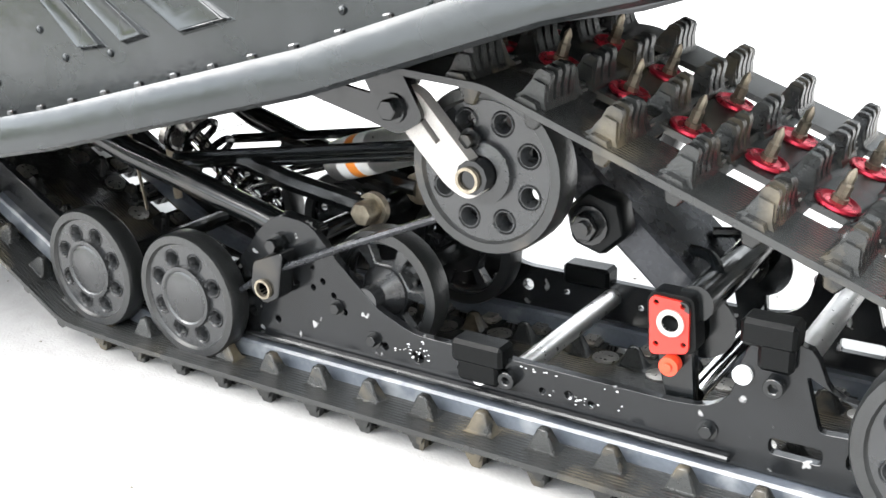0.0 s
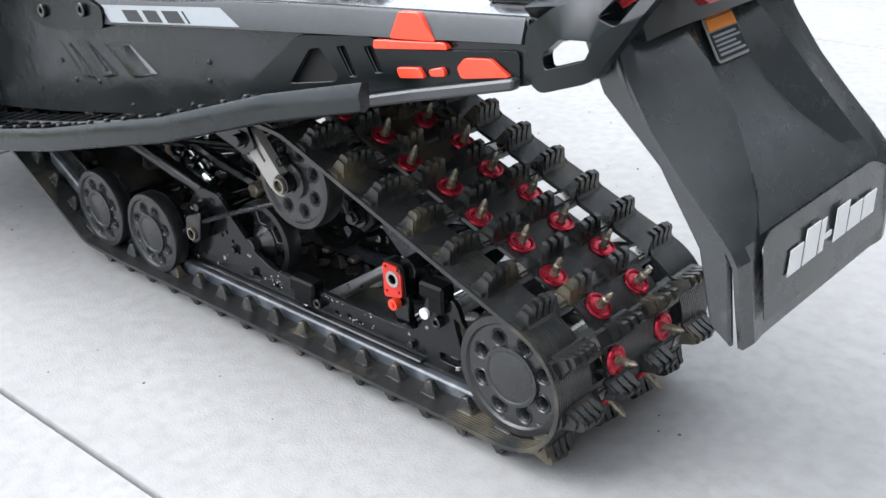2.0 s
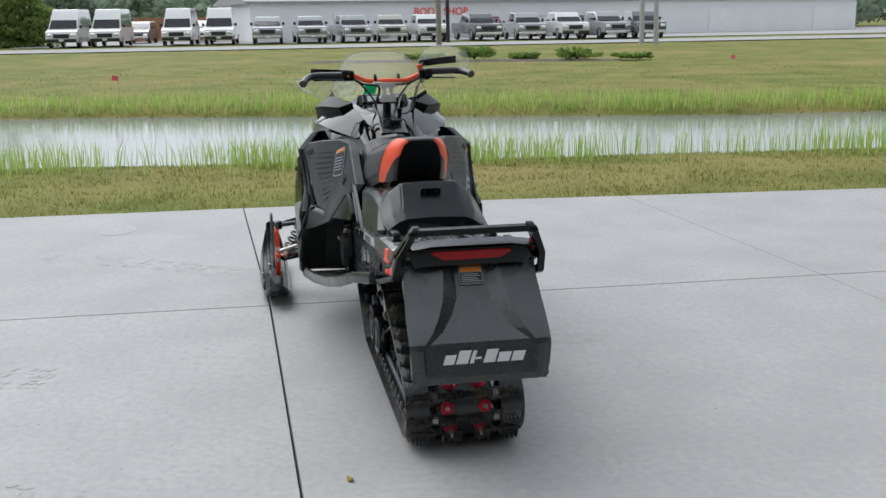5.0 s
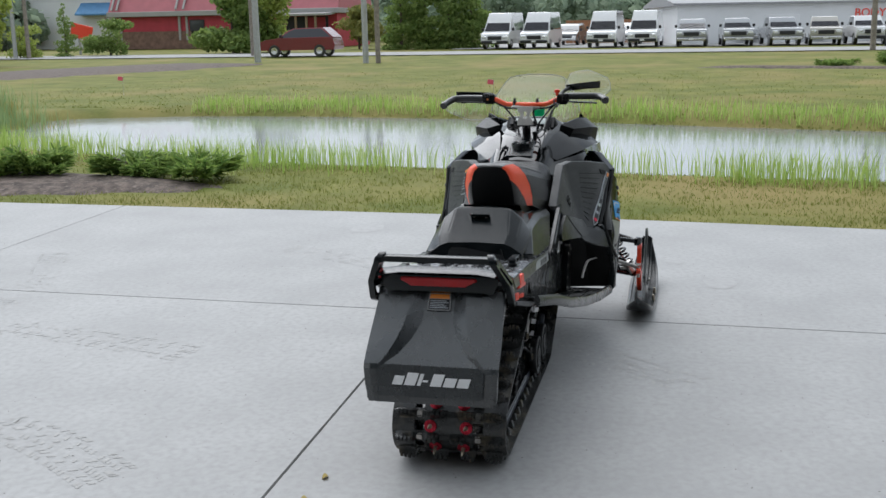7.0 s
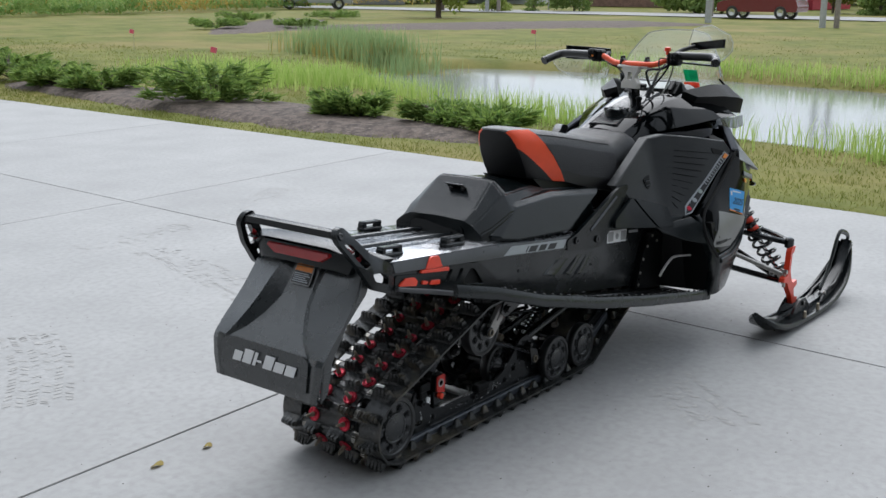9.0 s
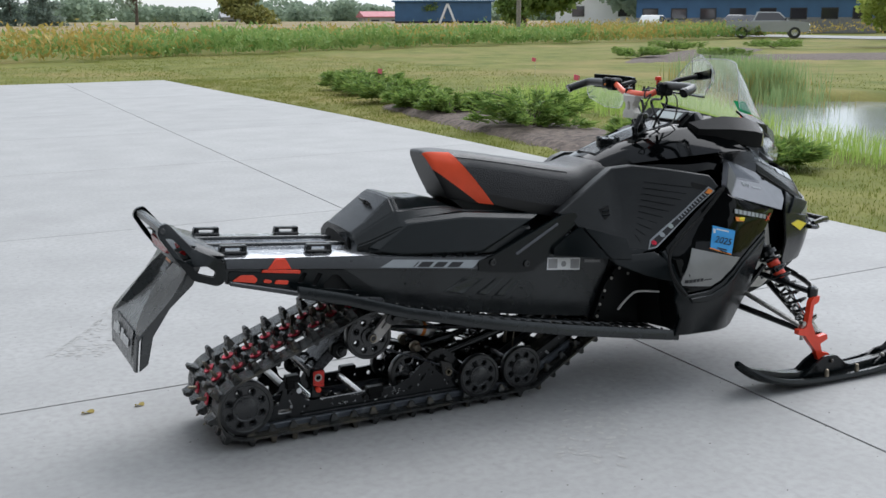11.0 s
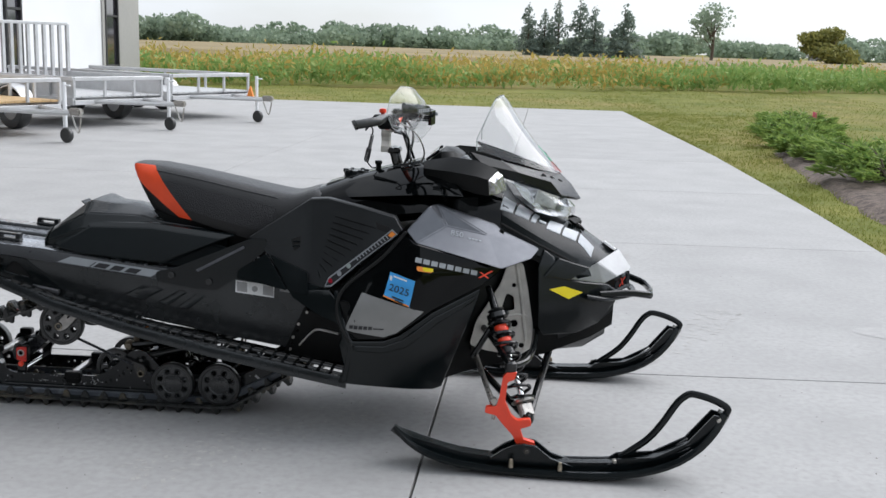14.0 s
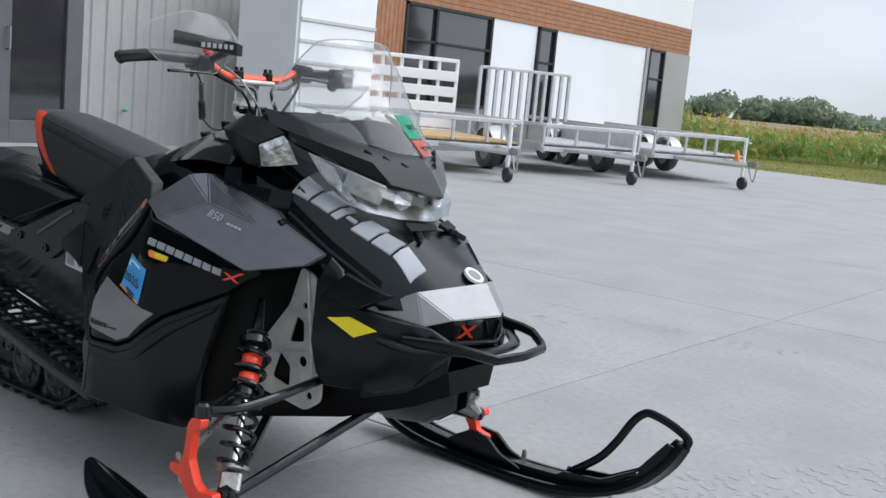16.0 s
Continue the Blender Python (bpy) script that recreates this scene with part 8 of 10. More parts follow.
for side in (1, -1):
    dx = 0.0 if side > 0 else -0.022
    grip = [(1.674 + dx, side * 0.19, 1.12), (1.676 + dx, side * 0.3, 1.121), (1.674 + dx, side * 0.34, 1.119), (1.66 + dx, side * 0.36, 1.113), (1.625 + dx, side * 0.378, 1.1), (1.605 + dx, side * 0.385, 1.092)]
    if side < 0:
        grip = [(x, y * 0.98, 1.12 + 0.45 * (z - 1.12) + 0.012) for x, y, z in grip]
    tip = Vector(grip[-1])
    part("grip", tube(smooth_line(grip, 5), 0.0158, 12), M_TYRE, BAR, "black rubber grip with bent end")
    part("grip_end", tube([tuple(tip + Vector((0.004, 0, 0.002))), tuple(tip + Vector((-0.006, side * 0.003, -0.003)))], [0.0175, 0.0175], 12), M_RUBBER, BAR)
    part("lever", tube(smooth_line([(1.70 + dx, side * 0.17, 1.108), (1.74 + dx, side * 0.22, 1.1), (1.735 + dx, side * 0.33, 1.096)], 4), 0.007, 8, squash=0.6), M_FRAME, BAR, "black lever")
    part("switch_housing", join(box((1.68 + dx, side * 0.175, 1.118), (0.05, 0.052, 0.048), bevel=0.008), box((1.655 + dx, side * 0.19, 1.125), (0.03, 0.035, 0.04), bevel=0.006)), M_PLASTIC_DARK, BAR, "black switch housing")
    for k in range(4):
        part("button", moved(box((0, 0, 0), (0.006, 0.008, 0.008), bevel=0.002), pose(1.638 + dx, side * (0.18 + 0.013 * (k % 2)), 1.118 + 0.014 * (k // 2), 0, -20, 0)), M_ORANGE_ST if (k == 0 and side > 0) else M_PLASTIC, BAR)
    # hand guards: clear outer sheet round a black spine
    if side > 0:
        rows = [[(1.70, 0.135, 1.075), (1.76, 0.22, 1.065), (1.755, 0.33, 1.06), (1.70, 0.41, 1.075)], [(1.71, 0.13, 1.11), (1.785, 0.22, 1.105), (1.775, 0.34, 1.10), (1.71, 0.425, 1.105)]]
        low = [[(1.69, 0.15, 1.03), (1.725, 0.22, 1.015), (1.72, 0.3, 1.015), (1.69, 0.38, 1.05)]] + rows
    else:
        low = [[(1.735, -0.2, 1.105), (1.755, -0.225, 1.098), (1.735, -0.3, 1.1), (1.69, -0.355, 1.12)], [(1.765, -0.178, 1.145), (1.785, -0.2, 1.145), (1.752, -0.32, 1.15), (1.678, -0.395, 1.157)],
               [(1.778, -0.17, 1.178), (1.795, -0.19, 1.172), (1.752, -0.33, 1.185), (1.683, -0.392, 1.19)], [(1.753, -0.197, 1.231), (1.745, -0.24, 1.243), (1.712, -0.29, 1.249), (1.688, -0.378, 1.215)]]
    dz = 0.0 if side < 0 else -0.04
    spine = thick(loft([[(1.742, -0.342, 1.164 + h * 1.05), (1.785, -0.28, 1.158 + h), (1.816, -0.2, 1.148 + h), (1.806, -0.172, 1.148 + h * 0.85)] for h in (0, 0.016, 0.032)] if side < 0 else [[(1.70, side * 0.345, z0 + dz), (1.775, side * 0.29, z0 + dz - 0.006), (1.802, side * 0.225, z0 + dz - 0.01), (1.79, side * 0.18, z0 + dz - 0.012)] for z0 in (1.138, 1.166, 1.192)], caps=False, closed=False), 0.012)
    GD = part("guard_spine", spine, M_PLASTIC, BAR, "black hand guard spine")
    sh = loft([[Vector(p) + Vector((0.012, 0, 0)) for p in r] for r in low], caps=False, closed=False)
    bmesh.ops.subdivide_edges(sh, edges=sh.edges[:], cuts=2, use_grid_fill=True, smooth=0.5)
    part("guard_sheet", sh, M_CLEAR, BAR, "clear plastic hand guard", angle=60)
    border = [Vector(p) + Vector((0.012, 0, 0)) for p in low[0]] + [Vector(r[-1]) + Vector((0.012, 0, 0)) for r in low[1:]] + [Vector(p) + Vector((0.012, 0, 0)) for p in low[-1][::-1][1:]] + [Vector(r[0]) + Vector((0.012, 0, 0)) for r in low[::-1][1:-1]]
    part("guard_rim", tube(border, 0.0013, 5, closed=True), M_EDGE, BAR)
    for k in range(6):
        y = side * (0.215 + 0.014 * k)
        part("mark_stroke", box((1.811 - 0.36 * (abs(y) - 0.215) if side < 0 else 1.807 - 0.35 * (abs(y) - 0.215), y, 1.168 + dz), (0.006, 0.009, 0.012), (0, 0, side * 20), bevel=0), M_PRINT, BAR)
    part("guard_arm", tube([(1.68 + dx, side * 0.16, 1.128 if side < 0 else 1.11), (1.74 + dx / 2, side * 0.17, 1.15 if side < 0 else 1.12), (1.795, side * 0.19, 1.162 if side < 0 else 1.125)], 0.009, 8), M_PLASTIC_DARK, BAR, "black guard bracket")
    part("cable", tube(smooth_line([(1.70 + dx, side * 0.15, 1.105), (1.73, side * 0.1, 1.06), (1.725, side * 0.05, 0.99), (1.70, side * 0.045, 0.93)], 6), 0.0045, 6), M_FRAME, BAR)
    part("cable", tube(smooth_line([(1.69 + dx, side * 0.15, 1.10), (1.70, side * 0.1, 1.075), (1.71, side * 0.03, 1.06), (1.74, side * 0.05, 0.97)], 6), 0.0055, 6), M_FRAME, BAR)
part("kill_switch", lathe([(0, 1.165), (0.012, 1.163), (0.013, 1.15), (0.007, 1.148), (0.007, 1.135), (0, 1.135)], (1.645, -0.15, 0), "z", 14), M_RED, BAR, "red stop button")
part("brake_line", tube(smooth_line([(1.69, -0.13, 1.12), (1.76, -0.12, 1.08), (1.79, -0.08, 1.0), (1.75, -0.06, 0.93)], 6), 0.003, 6), M_STEEL, BAR)
part("tether_cord", coil((1.607, -0.135, 1.068), (1.594, -0.118, 1.015), 0.0055, 0.0017, 10, 10), M_INK, BAR, "coiled black tether cord")
part("tether_cord", coil((1.594, -0.118, 1.018), (1.582, -0.102, 0.972), 0.0085, 0.0022, 9, 10), M_INK, BAR, "tight end of the coiled tether cord")
part("tether_clip", tube(smooth_line([(1.607, -0.135, 1.068), (1.61, -0.15, 1.09), (1.6, -0.165, 1.1), (1.585, -0.15, 1.085), (1.6, -0.14, 1.12), (1.64, -0.15, 1.12)], 4), 0.0028, 6), M_INK, BAR)
part("tether_tail", tube(smooth_line([(1.582, -0.102, 0.972), (1.6, -0.08, 0.945), (1.62, -0.05, 0.945)], 4), 0.0025, 6), M_INK, BAR)
part("tether_post", lathe([(0, 0.97), (0.012, 0.968), (0.014, 0.96), (0.01, 0.952), (0.01, 0.93), (0, 0.93)], (1.62, -0.05, 0.0), "z", 14), M_PLASTIC_DARK, SLED, "black tether cap")


# ---- the building beside the pad, and the trailers in front of it ----
# for unseen walls only, dark to dim the sled's reflections
M_UNSEEN_DARK = material("unseen_dark_siding", (0.04, 0.045, 0.045), 0.7, 0.1, vary=0.15, scale=1.5)
M_SIDING = material("warm_grey_metal_siding", (0.37, 0.362, 0.35), 0.5, 0.2, vary=0.06, scale=0.8)
M_PANEL = material("white_metal_panel", (0.78, 0.79, 0.8), 0.45, vary=0.03, scale=0.7)
M_WOOD = material("brown_wood_cladding", (0.33, 0.15, 0.07), 0.55, vary=0.2, scale=6, bump=0.2, bump_scale=30)
M_STONE = material("grey_base_course", (0.2, 0.2, 0.2), 0.85, vary=0.15, scale=5, bump=0.3, bump_scale=40)
M_BRONZE = material("dark_window_frame", (0.03, 0.03, 0.032), 0.4, 0.4, vary=0.1, scale=9)
M_DARK_GLASS = material("dark_window_glass", (0.03, 0.028, 0.035), 0.04, coat=1.0)
M_TRAILER = material("mill_finish_aluminium", (0.56, 0.565, 0.57), 0.45, 0.4, vary=0.08, scale=7, rough_vary=0.12)
M_DECKING = material("new_pine_decking", (0.5, 0.34, 0.17), 0.7, vary=0.2, scale=9, bump=0.2, bump_scale=60)
M_SHEET = material("white_sheet_metal", (0.8, 0.81, 0.82), 0.4, vary=0.03, scale=3)
WALL = thing("wall_west", "grey, white and wood-clad wall of a metal building", "wall", kind="structure")


def flat(y0, y1, z0, z1, x, t=0.05):
    """A panel on the wall: along y, up z, its face at x."""
    return box((x - t / 2, (y0 + y1) / 2, (z0 + z1) / 2), (t, y1 - y0, z1 - z0), bevel=0.004)


def siding(y0, y1, z0, z1, x, step, mat, name="siding_panel"):
    """Ribbed metal sheet: one mesh of standing ribs."""
    rows = [[], []]
    y = y0
    while y < y1:
        for dy, out in ((0, 0), (step * 0.55, 0), (step * 0.65, 0.022), (step * 0.9, 0.022)):
            if y + dy <= y1:
                rows[0].append((x + out, y + dy, z0))
                rows[1].append((x + out, y + dy, z1))
        y += step
    return part(name, loft(rows, caps=False, closed=False), mat, WALL)


# raised out of view to block sky; the unseen dark stretch dims reflections
part("wall_core", box((-8.3, 14.2, 4.4), (0.4, 19.6, 9.4), bevel=0.0), M_SIDING, WALL)
part("wall_core", box((-8.3, -5.8, 4.4), (0.4, 20.4, 9.4), bevel=0.0), M_UNSEEN_DARK, WALL)
siding(5.95, 9.62, 0.0, 9.0, -8.04, 0.23, M_SIDING)
part("corner_trim", flat(9.55, 9.72, 0.0, 9.0, -7.98, 0.12), M_SIDING, WALL)
siding(-16.0, 4.4, 0.0, 9.0, -8.04, 0.23, M_UNSEEN_DARK)
part("white_panel", flat(9.72, 11.45, 0.0, 9.0, -8.06), M_PANEL, WALL)
for y0, y1 in ((15.0, 16.6), (17.3, 21.5)):
    part("white_panel", flat(y0, y1, 0.45, 2.58, -8.06), M_PANEL, WALL)
part("base_course", flat(11.45, 23.9, 0.0, 0.62, -8.04), M_STONE, WALL)
for k in range(7):
    part("wood_board", flat(11.45, 23.9, 2.58 + 0.095 * k, 2.58 + 0.095 * (k + 1) - 0.006, -8.03), M_WOOD, WALL)
for k in range(8):
    part("wood_board", flat(11.45 + 0.11 * k, 11.45 + 0.11 * (k + 1) - 0.006, 0.62, 2.57, -8.03), M_WOOD, WALL)
part("white_panel", flat(11.45, 23.9, 3.25, 9.0, -8.06), M_PANEL, WALL)
part("corner_trim", flat(22.5, 23.95, 0.0, 2.58, -8.02, 0.12), M_SIDING, WALL)
part("corner_trim", flat(21.5, 21.65, 0.45, 2.58, -8.02, 0.12), M_SIDING, WALL)


# a plain dark wall, unseen, added to darken what the sled's right side reflects
south = thing("shade_wall_south", "unseen plain dark wall added to dim reflections", "wall", kind="structure")
part("wall_sheet", box((-3.5, -13.0, 3.0), (20.0, 0.3, 6.0), bevel=0.0), M_UNSEEN_DARK, south)


def window(n, y0, y1, z0, z1, mull, sill=0.3):
    w = thing("window_%d" % n, "dark-framed window of the metal building", "window", kind="structure")
    part("window_pane", flat(y0, y1, z0, z1, -8.06, 0.03), M_DARK_GLASS, w)
    for a, b, c, d in ((y0, y1, z0, z0 + 0.06), (y0, y1, z1 - 0.06, z1), (y0, y0 + 0.07, z0, z1), (y1 - 0.07, y1, z0, z1)):
        part("window_frame", flat(a, b, c, d, -8.0, 0.08), M_BRONZE, w)
    for m in mull:
        part("mullion", flat(m - 0.035, m + 0.035, z0, z1, -8.005, 0.07), M_BRONZE, w)
    part("mullion", flat(y0, y1, z0 + (z1 - z0) * 0.62, z0 + (z1 - z0) * 0.62 + 0.05, -8.005, 0.07), M_BRONZE, w)


window(1, 12.3, 14.95, 0.82, 2.58, (13.2,))
window(2, 16.6, 17.3, 0.62, 2.58, ())
window(3, 21.65, 22.5, 0.62, 2.58, ())
door = thing("door_1", "dark glass entrance door in a grey metal frame", "door", kind="structure")
part("door_pane", flat(4.98, 5.72, 0.25, 2.3, -8.03, 0.03), M_DARK_GLASS, door)
for a, b, c, d in ((4.4, 4.98, 0.0, 2.5), (5.72, 5.95, 0.0, 2.5), (4.4, 5.95, 2.3, 2.6), (4.98, 5.72, 0.0, 0.27)):
    part("door_frame", flat(a, b, c, d, -7.98, 0.1), material("door_grey", (0.12, 0.12, 0.125), 0.4, 0.3, vary=0.08, scale=5), door)
part("pull_handle", tube([(-7.98, 4.93, 1.12), (-7.92, 4.93, 1.12), (-7.92, 4.93, 1.38), (-7.98, 4.93, 1.38)], 0.014, 8), M_STEEL, door, "steel pull handle")
siding(4.4, 5.95, 2.6, 9.0, -8.04, 0.23, M_SIDING)
tap = thing("wall_tap", "small brass hose tap on the grey wall", "tap", (-8.0, 6.6, 0.45))
part("spout", rod((0, 0, 0), (0.09, 0, 0), 0.012), M_BRASS, tap)
part("handle", rod((0.085, -0.03, 0.02), (0.085, 0.03, 0.02), 0.014), M_GREEN_ST, tap, "green handle")


def trailer_wheel(parent, x, y, r=0.29):
    w = part("wheel", lathe([(r * 0.55, -0.09), (r * 0.95, -0.09), (r, -0.05), (r, 0.05), (r * 0.95, 0.09), (r * 0.55, 0.09), (r * 0.55, -0.09)], (x, y, r), "y", 28), M_TYRE, parent, "black trailer tyre")
    part("rim", lathe([(0, 0.03), (r * 0.3, 0.04), (r * 0.4, 0.07), (r * 0.57, 0.08), (r * 0.57, -0.08), (0, -0.06)], (x, y, r), "y", 20), M_SHEET, w)
    part("fender", prism([(x + (r + 0.06) * math.cos(a), r + (r + 0.06) * math.sin(a)) for a in np.linspace(0.25, math.pi - 0.25, 9)] + [(x + (r + 0.04) * math.cos(a), r + (r + 0.04) * math.sin(a)) for a in np.linspace(math.pi - 0.25, 0.25, 9)], y - 0.11, y + 0.11), M_TRAILER, parent)


def trailer(at, length, width, turn, wood, gate, sides, label):
    """A flat utility trailer, tongue towards +x, its jack near the origin of its tongue."""
    t = thing("utility_trailer", label, "trailer", (at[0], at[1], 0), "trailers beside the building")
    t.matrix_world = pose(at[0], at[1], 0, 0, 0, turn)
    x1, x0, h = -0.95, -0.95 - length, 0.46
    for y in (-width / 2, width / 2):
        part("side_beam", box(((x0 + x1) / 2, y, h - 0.05), (length, 0.05, 0.12), bevel=0.006), M_TRAILER, t)
    for k in range(7):
        part("cross_member", box((x0 + length * k / 6, 0, h - 0.07), (0.05, width, 0.07), bevel=0.004), M_TRAILER, t)
    n = int(width / 0.145)
    for k in range(n):
        part("deck_plank", box(((x0 + x1) / 2, -width / 2 + width * (k + 0.5) / n, h + 0.012), (length - 0.02, width / n - 0.008, 0.03), bevel=0.003), M_DECKING if wood else M_TRAILER, t)
    top = h + sides
    for y in (-width / 2, width / 2):
        part("top_rail", box(((x0 + x1) / 2, y, top), (length, 0.1 if length > 3.4 else 0.06, 0.06), bevel=0.006), M_TRAILER, t)
        for k in range(5):
            part("rail_post", box((x0 + length * k / 4, y, (h + top) / 2), (0.04, 0.04, sides), bevel=0.004), M_TRAILER, t)
    part("front_rail", box((x1, 0, top), (0.06, width, 0.06), bevel=0.006), M_TRAILER, t)
    for k in (1, 2):
        part("rail_post", box((x1, -width / 2 + width * k / 3, (h + top) / 2), (0.04, 0.04, sides), bevel=0.004), M_TRAILER, t)
    if not wood and length < 3.4:
        for y in (-width / 2 + 0.03, width / 2 - 0.03):
            part("side_panel", box(((x0 + x1) / 2, y, (h + top) / 2), (length, 0.012, sides - 0.03), bevel=0.0), M_TRAILER, t)
    for y in (-width / 2 * 0.7, width / 2 * 0.7):
        part("tongue_bar", tube([(x1 - 0.3, y, h - 0.06), (0.25, 0.02 * math.copysign(1, y), h - 0.06)], 0.035, 6), M_TRAILER, t)
    part("coupler", box((0.33, 0, h - 0.04), (0.22, 0.09, 0.09), bevel=0.02, segments=2), M_STEEL, t)
    part("chain", tube(smooth_line([(0.2, 0.04, h - 0.1), (0.3, 0.06, 0.15), (0.4, 0.02, h - 0.1)], 5), 0.012, 5), M_STEEL, t)
    if length > 3.4:
        part("reflector", prism([(-0.12, h - 0.02), (0.02, h - 0.02), (-0.05, h + 0.16)], -0.02, 0.02, bevel=0.003), M_ORANGE_ST, t, "small orange triangle on the tongue")
    jk = part("jack", join(rod((0, 0.1, 0.16), (0, 0.1, 0.78), 0.028), rod((0, 0.1, 0.74), (0.12, 0.1, 0.74), 0.012)), M_SHEET, t, "bright tongue jack")
    part("jack_wheel", lathe([(0.0, 0.06), (0.09, 0.06), (0.1, 0.075), (0.1, 0.115), (0.09, 0.13), (0, 0.13)], (0.03, 0, 0.1), "y", 20), M_TYRE, jk)
    for y in (-width / 2 - 0.15, width / 2 + 0.15):
        trailer_wheel(t, x0 + length * 0.45, y)
        if length > 3.4:
            trailer_wheel(t, x0 + length * 0.45 - 0.72, y)
    if gate == "slats":
        g = part("ramp_gate", box((x0 - 0.03, 0, h + 0.02), (0.05, width, 0.05), bevel=0.005), M_SHEET, t, "white slatted ramp gate standing upright")
        for k in range(5):
            part("gate_slat", box((x0 - 0.03, 0, h + 0.14 + 0.245 * k), (0.045, width, 0.155 if k < 4 else 0.06), bevel=0.006), M_SHEET, g)
        for k in range(6):
            part("gate_post", box((x0 - 0.06, -width / 2 + width * k / 5, h + 0.57), (0.04, 0.05, 1.12), bevel=0.004), M_SHEET, g)
    if gate == "bars":
        g = part("ramp_gate", box((x0 - 0.03, 0, h + 1.1), (0.05, width, 0.05), bevel=0.005), M_TRAILER, t, "aluminium ramp gate of upright bars")
        for k in range(12):
            part("gate_bar", box((x0 - 0.03, -width / 2 + width * k / 11, h + 0.56), (0.05, 0.06, 1.08), bevel=0.006), M_TRAILER, g)
    return t


trailer((-3.81, 9.42), 2.15, 1.6, -27, True, "slats", 0.3, "aluminium utility trailer with new wooden deck")
trailer((-3.25, 11.85), 2.2, 1.75, -27, False, "bars", 0.28, "aluminium box-sided utility trailer")
trailer((-2.45, 14.07), 4.2, 1.9, -27, False, "", 0.3, "long aluminium flat trailer with side rails")
M_TIMBER = material("weathered_timber", (0.27, 0.19, 0.12), 0.85, vary=0.3, scale=7, bump=0.3, bump_scale=50)
crate = thing("lumber_pile", "short pile of brown timber offcuts on the concrete", "timber", (-5.55, 7.5, 0))
for k in range(10):
    part("timber", box((random.uniform(-0.45, 0.35), random.uniform(-0.5, 0.5), 0.03 + 0.05 * (k // 4)), (random.uniform(0.5, 1.2), 0.1, 0.05), (0, random.uniform(-4, 4) if k > 3 else 0, 70 + random.uniform(-45, 45)), bevel=0.004), M_TIMBER, crate)
box_tr = thing("cargo_trailer", "white enclosed cargo trailer with spare wheel", "trailer", (-6.9, 8.83, 0))
part("body", box((0, 0, 1.5), (1.2, 1.57, 2.1), bevel=0.04, segments=2), M_SHEET, box_tr)
for k in range(5):
    part("side_bar", box((0.61, 0, 0.75 + 0.28 * k), (0.02, 1.5, 0.05), bevel=0.004), M_TRAILER, box_tr)
wl2 = part("wheel", lathe([(0.16, -0.1), (0.29, -0.1), (0.31, -0.05), (0.31, 0.05), (0.29, 0.1), (0.16, 0.1), (0.16, -0.1)], (0.75, 0.0, 0.31), "x", 28), M_TYRE, box_tr, "black tyre")
part("rim", lathe([(0, 0.05), (0.08, 0.06), (0.17, 0.09), (0.17, -0.08), (0, -0.06)], (0.75, 0.0, 0.31), "x", 20), M_SHEET, wl2)


# ---- vehicles across the road ----
GROUND_FAR = -0.12
PAINTS = {"white": (0.72, 0.72, 0.72), "silver": (0.36, 0.37, 0.38), "grey": (0.13, 0.135, 0.14), "black": (0.012, 0.012, 0.013), "red": (0.17, 0.014, 0.02), "maroon": (0.12, 0.03, 0.03), "sand": (0.42, 0.4, 0.36)}
PAINT = {k: material("car_paint_" + k, v, 0.25, 0.2 if k in ("silver", "grey") else 0.0, coat=0.8, vary=0.03, scale=3) for k, v in PAINTS.items()}
M_CHROME2 = material("bright_trim", (0.6, 0.6, 0.6), 0.2, 0.9)


